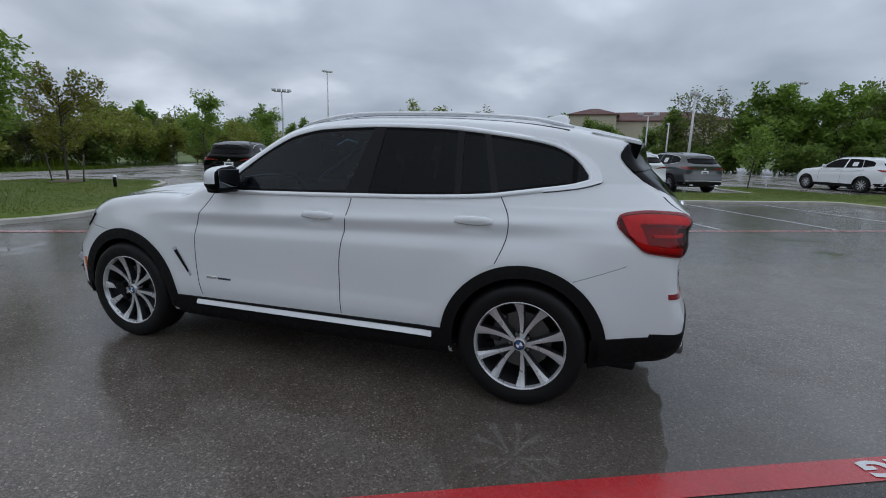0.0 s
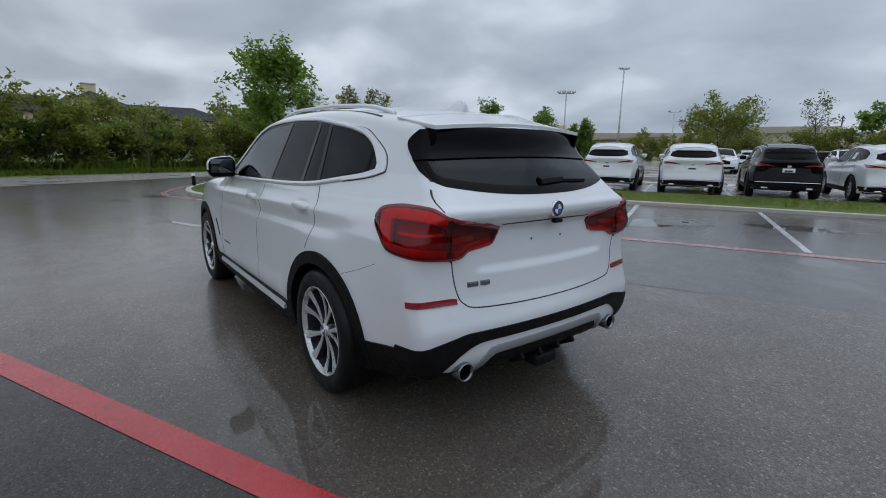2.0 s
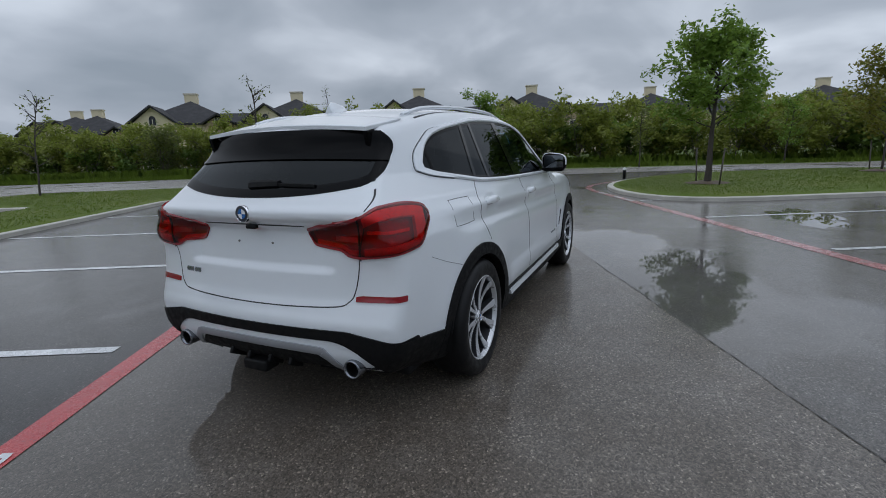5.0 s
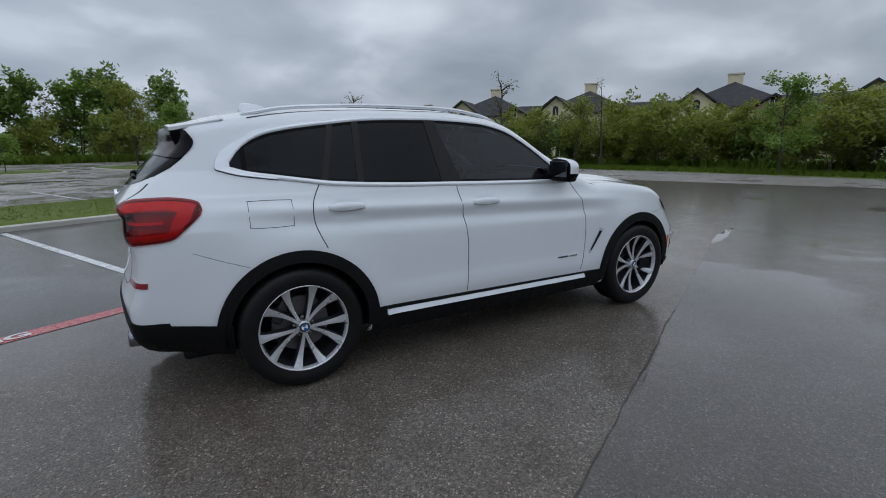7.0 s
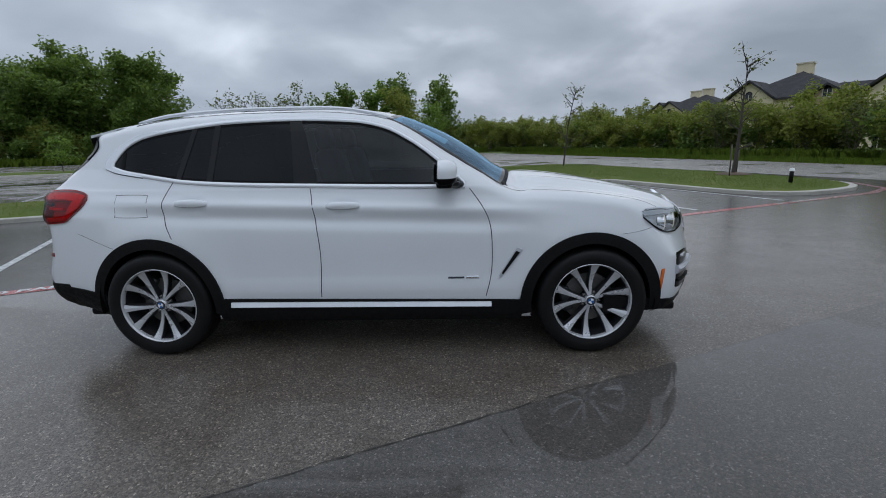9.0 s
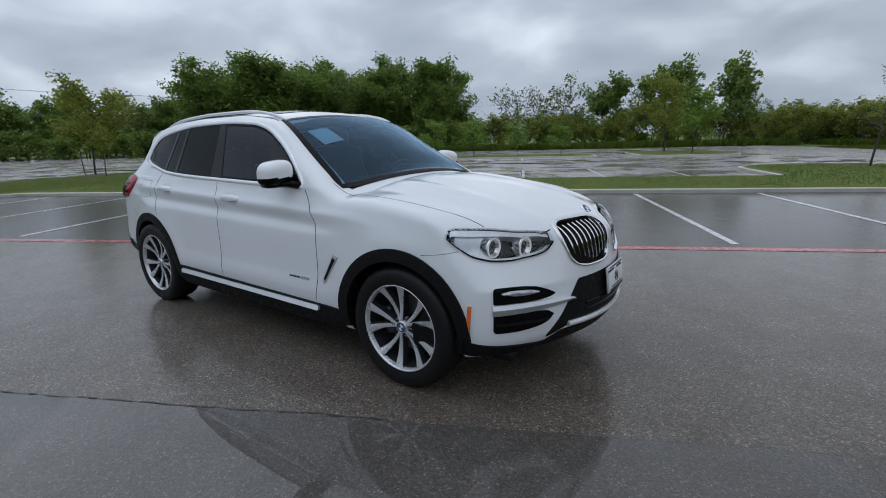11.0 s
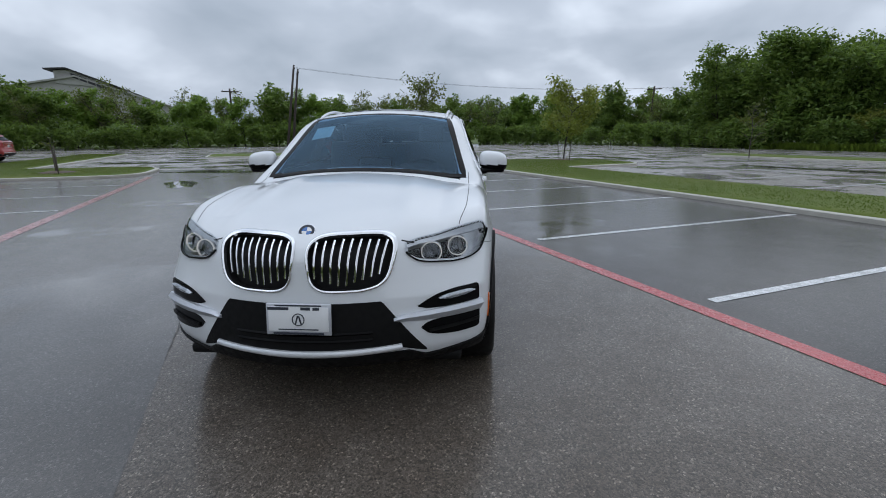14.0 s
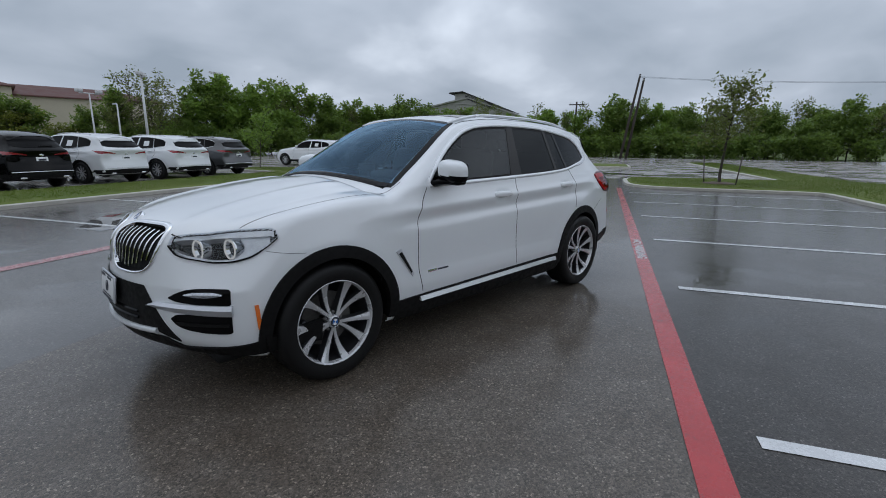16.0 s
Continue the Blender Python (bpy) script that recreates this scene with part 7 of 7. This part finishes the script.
def blades(name, corners, count, height, label, z=0.0, seed=3, width=0.012):
    """Grass over a stretch, as one mass of single blades."""
    r = np.random.default_rng(seed)
    poly = np.array([(p[0], p[1]) for p in corners])
    lo, hi = poly.min(0), poly.max(0)
    pts = []
    while sum(map(len, pts)) < count:
        q = r.uniform(lo, hi, (count, 2))
        inside = np.zeros(len(q), bool)
        for (x0, y0), (x1, y1) in zip(poly, np.roll(poly, -1, 0)):
            inside ^= ((y0 > q[:, 1]) != (y1 > q[:, 1])) & (q[:, 0] < (x1 - x0) * (q[:, 1] - y0) / (y1 - y0 + 1e-12) + x0)
        pts.append(q[inside])
    q = np.concatenate(pts)[:count]
    near = np.full(len(q), 9.0)
    for p0, p1 in zip(poly, np.roll(poly, -1, 0)):
        d = p1 - p0
        t = np.clip(((q - p0) @ d) / max(d @ d, 1e-9), 0, 1)
        near = np.minimum(near, np.linalg.norm(q - p0 - t[:, None] * d, axis=1))
    q = q[near > 0.26]
    count = len(q)
    x, y = q[:, 0] * cu - q[:, 1] * su, q[:, 0] * su + q[:, 1] * cu
    base = np.stack([x, y, np.full(count, z)], -1)
    a = r.uniform(0, math.tau, count)
    side = np.stack([np.cos(a), np.sin(a), 0 * a], -1) * width * r.uniform(0.7, 1.4, (count, 1))
    tip = base + r.normal(size=(count, 3)) * height * 0.35
    tip[:, 2] = z + height * r.uniform(0.5, 1.15, count)
    mid_ = (base + tip) / 2 + np.array([0, 0, height * 0.12])
    p = np.stack([base - side, base + side, mid_ + side * 0.8, tip, mid_ - side * 0.8], 1)
    me = arrays(name, p.reshape(-1, 3), np.arange(5 * count).reshape(count, 5), BLADE)
    return one(name, me, None, label, "grass", kind="stuff")


blades("lawn_grass", [tuple(p) for p in ISLANDS[0]], 56000, 0.03, "short wet green grass on the lawn strip", 0.122, 3, 0.010)
blades("lawn_grass", [tuple(p) for p in ISLANDS[1]], 56000, 0.03, "short wet green grass beside the bays", 0.122, 4, 0.010)
blades("verge_grass", [(25.2, 40), (31, 40), (30.5, 8), (28, -6), (24.5, -18), (19, -32), (16, -32), (19.5, -20), (22.5, -8), (24.6, 2)], 30000, 0.16, "rough green grass along the drive", -0.05, 6, 0.03)
blades("tall_grass", [(29.5, 50), (33, 50), (32.5, 8), (30.5, -6), (26, -18), (21, -31), (19, -31), (24, -18), (28, -6), (30, 6)], 16000, 0.55, "tall wild grass at the foot of the shrubs", -0.05, 7, 0.045)
blades("field_edge_grass", [(-30, 45.5), (8, 46), (28, 46), (28, 51), (-30, 50)], 16000, 0.7, "tall pale grass before the woods", -0.05, 8, 0.06)

# ---- buildings, lamp posts and poles in the distance ----
SLATE = stuff("dark_slate_shingles", (0.034, 0.033, 0.036), 0.85, vary=0.25, scale=1.2, relief=0.4, fine=6)
STUCCO = stuff("cream_stucco", (0.70, 0.61, 0.42), 0.85, vary=0.08, scale=0.6, fine=8)
STONE = stuff("tan_stone_front", (0.40, 0.30, 0.20), 0.85, vary=0.25, scale=1.8, relief=0.4, fine=7)
TRIM = stuff("pale_trim", (0.62, 0.57, 0.45), 0.7, vary=0.06)
PANE = stuff("dark_house_pane", (0.02, 0.022, 0.026), 0.12, vary=0.1)
METAL_WALL = stuff("grey_metal_cladding", (0.36, 0.36, 0.35), 0.5, 0.2, vary=0.1, scale=0.5, fine=5)
BRICK_RED = stuff("red_roof_tiles", (0.12, 0.055, 0.048), 0.8, vary=0.2, scale=0.8, fine=6)
BEIGE = stuff("beige_store_wall", (0.50, 0.45, 0.36), 0.85, vary=0.08, scale=0.4, fine=5)
GALV = stuff("galvanised_steel", (0.60, 0.61, 0.62), 0.45, 0.3, vary=0.12, scale=3)
POLE_WOOD = stuff("tarred_pole_wood", (0.05, 0.04, 0.034), 0.85, vary=0.3, scale=3, fine=30)


def hip_bm(w, d, base, rise, over=0.5, ridge=0.25):
    """A hipped roof over a block w along x and d along y."""
    bm = bmesh.new()
    a, b = w / 2 + over, d / 2 + over
    low = [bm.verts.new(p) for p in ((-a, -b, base), (a, -b, base), (a, b, base), (-a, b, base))]
    eave = [bm.verts.new(p) for p in ((-a, -b, base + 0.2), (a, -b, base + 0.2), (a, b, base + 0.2), (-a, b, base + 0.2))]
    if d > w:
        r0, r1 = bm.verts.new((0, -(d - w) / 2 - ridge, base + rise)), bm.verts.new((0, (d - w) / 2 + ridge, base + rise))
        faces = ((eave[0], eave[1], r0), (eave[1], eave[2], r1, r0), (eave[2], eave[3], r1), (eave[3], eave[0], r0, r1))
    else:
        r0, r1 = bm.verts.new((-(w - d) / 2 - ridge, 0, base + rise)), bm.verts.new(((w - d) / 2 + ridge, 0, base + rise))
        faces = ((eave[0], eave[1], r1, r0), (eave[1], eave[2], r1), (eave[2], eave[3], r0, r1), (eave[3], eave[0], r0))
    for f in faces:
        bm.faces.new(f)
    bm.faces.new(low[::-1])
    for i in range(4):
        bm.faces.new((low[i], low[(i + 1) % 4], eave[(i + 1) % 4], eave[i]))
    bmesh.ops.recalc_face_normals(bm, faces=bm.faces)
    return bm


def gable_bm(w, d, base, wall, rise, over=0.35):
    """The roof of a gable that faces -x, w wide along y and d deep."""
    bm = bmesh.new()
    for t0, t1 in ((0.0, 0.18),):
        pts = []
        for x in (-d / 2 - over, d / 2):
            pts.append([bm.verts.new((x, y, z)) for y, z in ((-w / 2 - over, wall), (0, wall + rise), (w / 2 + over, wall), (w / 2 + over, wall + t1), (0, wall + rise + t1 + 0.05), (-w / 2 - over, wall + t1))])
        for i in range(6):
            bm.faces.new((pts[0][i], pts[0][(i + 1) % 6], pts[1][(i + 1) % 6], pts[1][i]))
        for p in pts:
            bm.faces.new(p)
    bmesh.ops.recalc_face_normals(bm, faces=bm.faces)
    return bm


def window_on(parent, x, y, z, w, h, arch=False):
    frame_ = part("window", box_bm(0.14, w + 0.2, h + 0.2, at=(x, y, z)), parent, TRIM)
    part("pane", box_bm(0.06, w, h, at=(x - 0.06, y, z)), frame_, PANE)
    part("mullion", box_bm(0.04, 0.05, h, at=(x - 0.10, y, z)), frame_, TRIM)
    if arch:
        bm = lathe_bm([(0.0005, -0.05), (w / 2, -0.05), (w / 2, 0.05)], 20, "X")
        bmesh.ops.translate(bm, vec=(x - 0.03, y, z + h / 2), verts=bm.verts)
        part("arch_pane", bm, frame_, PANE)


def apartment():
    """One pavilion of the apartments, its front towards -x."""
    root = thing("apartment_house", "cream apartment house with dark hipped roof and chimney", "house", group="apartment houses")
    part("wall", box_bm(12, 11, 6.2, at=(6, 0, 3.1)), root, STUCCO)
    roof = part("roof", hip_bm(12, 11, 6.0, 3.3), root, SLATE)
    for v in roof.data.vertices:
        v.co.x += 6
    part("chimney", box_bm(1.1, 1.5, 1.2, at=(6, 0, 9.6)), root, STUCCO)
    part("chimney_cap", box_bm(1.3, 1.7, 0.15, at=(6, 0, 10.22)), root, TRIM)
    for y, w, x, rise in ((-4.0, 3.0, -0.7, 1.1), (3.0, 4.8, -1.3, 2.0)):
        gable = part("gable_front", prism_bm([(-w / 2, 0), (w / 2, 0), (w / 2, 6.0), (0, 6.0 + rise), (-w / 2, 6.0)], 0, 3.0), root, STUCCO if y > 0 else STONE)
        for v in gable.data.vertices:
            a, b, c = v.co
            v.co = (x + c, y + a, b)
        roof = part("gable_roof", gable_bm(w, 5.0, 0, 6.0, rise), root, SLATE)
        for v in roof.data.vertices:
            v.co.x += x + 2.3
            v.co.y += y
        window_on(root, x - 0.02, y, 6.3, 0.7, 0.7, True)
        for z in (1.6, 4.3):
            window_on(root, x - 0.02, y - 0.75, z, 0.8, 1.5)
            window_on(root, x - 0.02, y + 0.75, z, 0.8, 1.5)
    for z in (1.7, 4.4):
        window_on(root, -0.02, -0.7, z, 1.1, 1.4)
        part("balcony", box_bm(1.2, 2.6, 0.18, at=(-0.5, -0.4, z - 1.0)), root, TRIM)
        for k in range(9):
            part("baluster", box_bm(0.05, 0.05, 0.9, at=(-1.05, -1.6 + 0.3 * k, z - 0.45)), root, TRIM)
    return root


HOUSE = apartment()
HOUSE.matrix_world = lot_pose(57.5, 1.4, -0.9)
for u, v, turn, s in ((57.0, 17.2, 8, 1.0), (55.5, 30.0, 14, 1.0), (58.0, -13.5, -8, 1.0), (63.0, -31.6, -16, 0.98), (71.0, 56.0, 16, 0.98), (60.0, 45.0, 16, 0.88), (48.0, -44.0, -28, 0.85)):
    copy_thing(HOUSE, lot_pose(u, v, -0.9, turn)).scale = (s, s, s)
for k, (u, v, turn, ln) in enumerate(((64.0, 9.6, 2, 18), (62.0, 24.5, 12, 16), (63.5, -6.2, -4, 16), (65.5, -22.5, -12, 16), (66.0, -41.0, -24, 18))):
    wing = thing("apartment_wing", "long cream apartment wing under a dark roof", "house", lot_pose(u, v, -0.9, turn), "apartment houses")
    part("wall", box_bm(8, ln, 5.8, at=(4, 0, 2.9)), wing, STUCCO)
    roof = part("roof", hip_bm(8, ln, 5.8, 2.2), wing, SLATE)
    for q in roof.data.vertices:
        q.co.x += 4
    for j in range(int(ln / 3)):
        for z in (1.7, 4.3):
            window_on(wing, -0.03, -ln / 2 + 1.5 + 3 * j, z, 1.0, 1.4)

# grey hall with a raised roof light
def section_bm(outline, x0, x1):
    """An outline of (y, z) pairs drawn out along x."""
    bm = bmesh.new()
    ends = [[bm.verts.new((x, y, z)) for y, z in outline] for x in (x0, x1)]
    n = len(outline)
    for e in ends:
        bm.faces.new(e)
    for i in range(n):
        bm.faces.new((ends[0][i], ends[0][(i + 1) % n], ends[1][(i + 1) % n], ends[1][i]))
    bmesh.ops.recalc_face_normals(bm, faces=bm.faces)
    return bm


def slab(y0, z0, y1, z1, thick):
    return [(y0, z0), (y1, z1), (y1, z1 + thick), (y0, z0 + thick)]


hall = thing("metal_hall", "grey metal hall with a raised clerestory roof", "building", lot_pose(-111, -29, 0, 0))
part("wall", section_bm([(-24, 0), (15, 0), (15, 6.9), (-2, 12.6), (-24, 8.2)], -34, 0), hall, METAL_WALL)
part("roof", section_bm(slab(-25, 8.0, -2, 12.62, 0.3), -35, 0.8), hall, METAL_WALL, "grey metal roof")
part("roof", section_bm(slab(-2, 12.62, 16.5, 6.4, 0.3), -35, 0.8), hall, METAL_WALL, "grey metal roof")
light = part("clerestory", section_bm([(-5.3, 11.4), (3.6, 10.8), (3.6, 11.3), (-3.0, 13.9), (-5.3, 13.7)], -33, 0.3), hall, METAL_WALL)
part("clerestory_roof", section_bm(slab(-6.6, 13.75, -3.1, 14.0, 0.25), -34, 1.2), light, SLATE)
part("clerestory_roof", section_bm(slab(-3.1, 14.0, 4.8, 10.9, 0.25), -34, 1.2), light, SLATE)
for j in range(5):
    y = -2.6 + 1.3 * j
    z = 13.3 - 0.39 * (y + 2.6)
    part("pane", section_bm([(y, z - 0.75), (y + 1.1, z - 1.18), (y + 1.1, z - 0.4), (y, z + 0.03)], 0.28, 0.42), light, PANE)

# red-roofed hall, store and house
red = thing("red_roof_hall", "pale hall with dark red pitched roofs", "building", lot_pose(-56, -94, 1.2, 62))
part("wall", box_bm(14, 34, 9.0, at=(0, 0, 3.0)), red, BEIGE)
part("roof", hip_bm(14, 34, 7.4, 2.4), red, BRICK_RED)
part("gable_front", box_bm(8, 9, 8.6, at=(6, -9, 4.3)), red, BEIGE)
roof = part("gable_roof", hip_bm(8, 9, 8.5, 1.6), red, BRICK_RED)
for q in roof.data.vertices:
    q.co.x += 6
    q.co.y -= 9
for j in range(8):
    window_on(red, -7.05, -14 + 4 * j, 4.5, 1.2, 1.8)
store = thing("store", "long low beige store with a flat roof", "building", lot_pose(-12, -118, 0, 90))
part("wall", box_bm(24, 78, 5.2, at=(0, 0, 2.6)), store, BEIGE)
part("parapet", box_bm(24.6, 22, 1.2, at=(0, 4, 5.7)), store, BEIGE)
for j in range(12):
    part("window", box_bm(0.2, 3.2, 2.4, at=(12.05, -34 + 6 * j, 1.6)), store, PANE)
tan = thing("tan_house", "tan house with brown pitched roof behind trees", "house", lot_pose(10.5, -110, 0, 78))
part("wall", box_bm(10, 22, 3.6, at=(0, 0, 1.8)), tan, STUCCO)
part("roof", hip_bm(10, 22, 3.5, 1.5), tan, stuff("brown_shingles", (0.12, 0.095, 0.085), 0.8, vary=0.2, scale=1.0, fine=6))
part("tower", box_bm(2.4, 3.0, 7.0, at=(3.5, -13.5, 3.5)), tan, STUCCO)
for j in range(5):
    for z in (1.8,):
        window_on(tan, -5.05, -8 + 4 * j, z, 1.0, 1.4)


def lamp_post(u, v, height, heads, thick=0.09, turn=0.0, pale=True):
    root = thing("lamp_post", "tall pale steel lamp post with floodlights" if heads > 1 else "pale steel lamp post with one head", "lamp post", lot_pose(u, v, 0, turn), "lamp posts")
    part("pole", tube_bm([(0, 0, -0.1), (0, 0, height * 0.5), (0, 0, height)], [thick * 1.3, thick, thick * 0.7], 10), root, GALV)
    part("base", lathe_bm([(0.3, -0.1), (0.3, 0.7), (0.0005, 0.7)], 14, "Z"), root, KERB)
    if heads == 1:
        part("arm", tube_bm([(0, 0, height), (0.5, 0, height + 0.1), (1.2, 0, height + 0.1)], 0.05, 8), root, GALV)
        part("head", box_bm(0.7, 0.3, 0.12, at=(1.4, 0, height + 0.1), bevel=0.03), root, GALV)
    else:
        part("arm", tube_bm([(-0.9, 0, height), (0.9, 0, height)], 0.05, 8), root, GALV)
        for k in range(heads):
            x = -0.9 + 1.8 * k / (heads - 1)
            part("head", box_bm(0.42, 0.5, 0.3, at=(x, 0, height + 0.2), bevel=0.05), root, GALV)


lamp_post(10.0, -100, 17.2, 4, 0.16, 30)
lamp_post(11.2, -57, 8.2, 4, 0.11, 20)
lamp_post(-31.2, -40.6, 7.5, 3, 0.12, 40)
lamp_post(-30.0, -42.6, 4.9, 1, 0.08, -120)
lamp_post(-28.1, -43.4, 5.7, 2, 0.08, 0)
lamp_post(-63, -62, 12.8, 3, 0.12, 0)
lamp_post(-12, -92, 8.5, 2, 0.1, 0)
lamp_post(-22, -96, 8.5, 2, 0.1, 0)
lamp_post(0, -95, 8.5, 2, 0.1, 0)


def utility_pole(u, v, height, lean, turn):
    root = thing("utility_pole", "dark leaning wooden utility pole with a cross arm", "utility pole", lot_pose(u, v, 0, turn), "utility poles")
    top = Vector((lean, 0, height))
    part("pole", tube_bm([Vector((0, 0, -0.3)), top * 0.5, top], [0.17, 0.15, 0.12], 10), root, POLE_WOOD)
    part("cross_arm", box_bm(0.12, 2.2, 0.14, at=tuple(top * 0.95)), root, POLE_WOOD)
    for y in (-0.95, 0.0, 0.95):
        part("insulator", tube_bm([top * 0.95 + Vector((0, y, 0.07)), top * 0.95 + Vector((0, y, 0.28))], 0.05, 6), root, GALV)
    return lot(u, v) + (pose(0, 0, 0, 0, 0, LOT + turn) @ (top * 0.97))


tops = [utility_pole(-60, 3.4, 10.0, 1.5, 90), utility_pole(-60.6, 4.1, 9.6, 1.3, 90), utility_pole(-52.5, 55.7, 8.6, 1.1, 120), utility_pole(-61, 62, 8.2, 0.2, 60), utility_pole(-72, -3, 8.0, 0.0, 0), utility_pole(-30, -120, 9.0, 0.0, 0)]
for a, b in ((tops[0], tops[2]), (tops[2], lot(10, 110, 8.5))):
    for off in (-0.5, 0.5):
        pts = [a.lerp(b, t) + Vector((off * 0.6, off * 0.3, -2.2 * 4 * t * (1 - t) * 0.5)) for t in np.linspace(0, 1, 12)]
        one("power_cable", tube_bm(pts, 0.012, 5), INK, "thin black overhead power cable", "cable", group="power cables")
# drain markers on the lawn tips
for u, v in ((12.2, 3.8), (10.9, -6.2), (8.0, -12.2)):
    bm = tube_bm([(0, 0, -0.02), (0, 0, 0.30)], 0.05, 10)
    ob = one("sprinkler_marker", bm, CLADDING, "short dark sprinkler post on the lawn", "post", Matrix.Translation(lot(u, v, 0.17)), "sprinkler posts")
    part("cap", lathe_bm([(0.0005, 0.36), (0.055, 0.34), (0.06, 0.28)], 10, "Z"), ob, PLATE_WHITE)
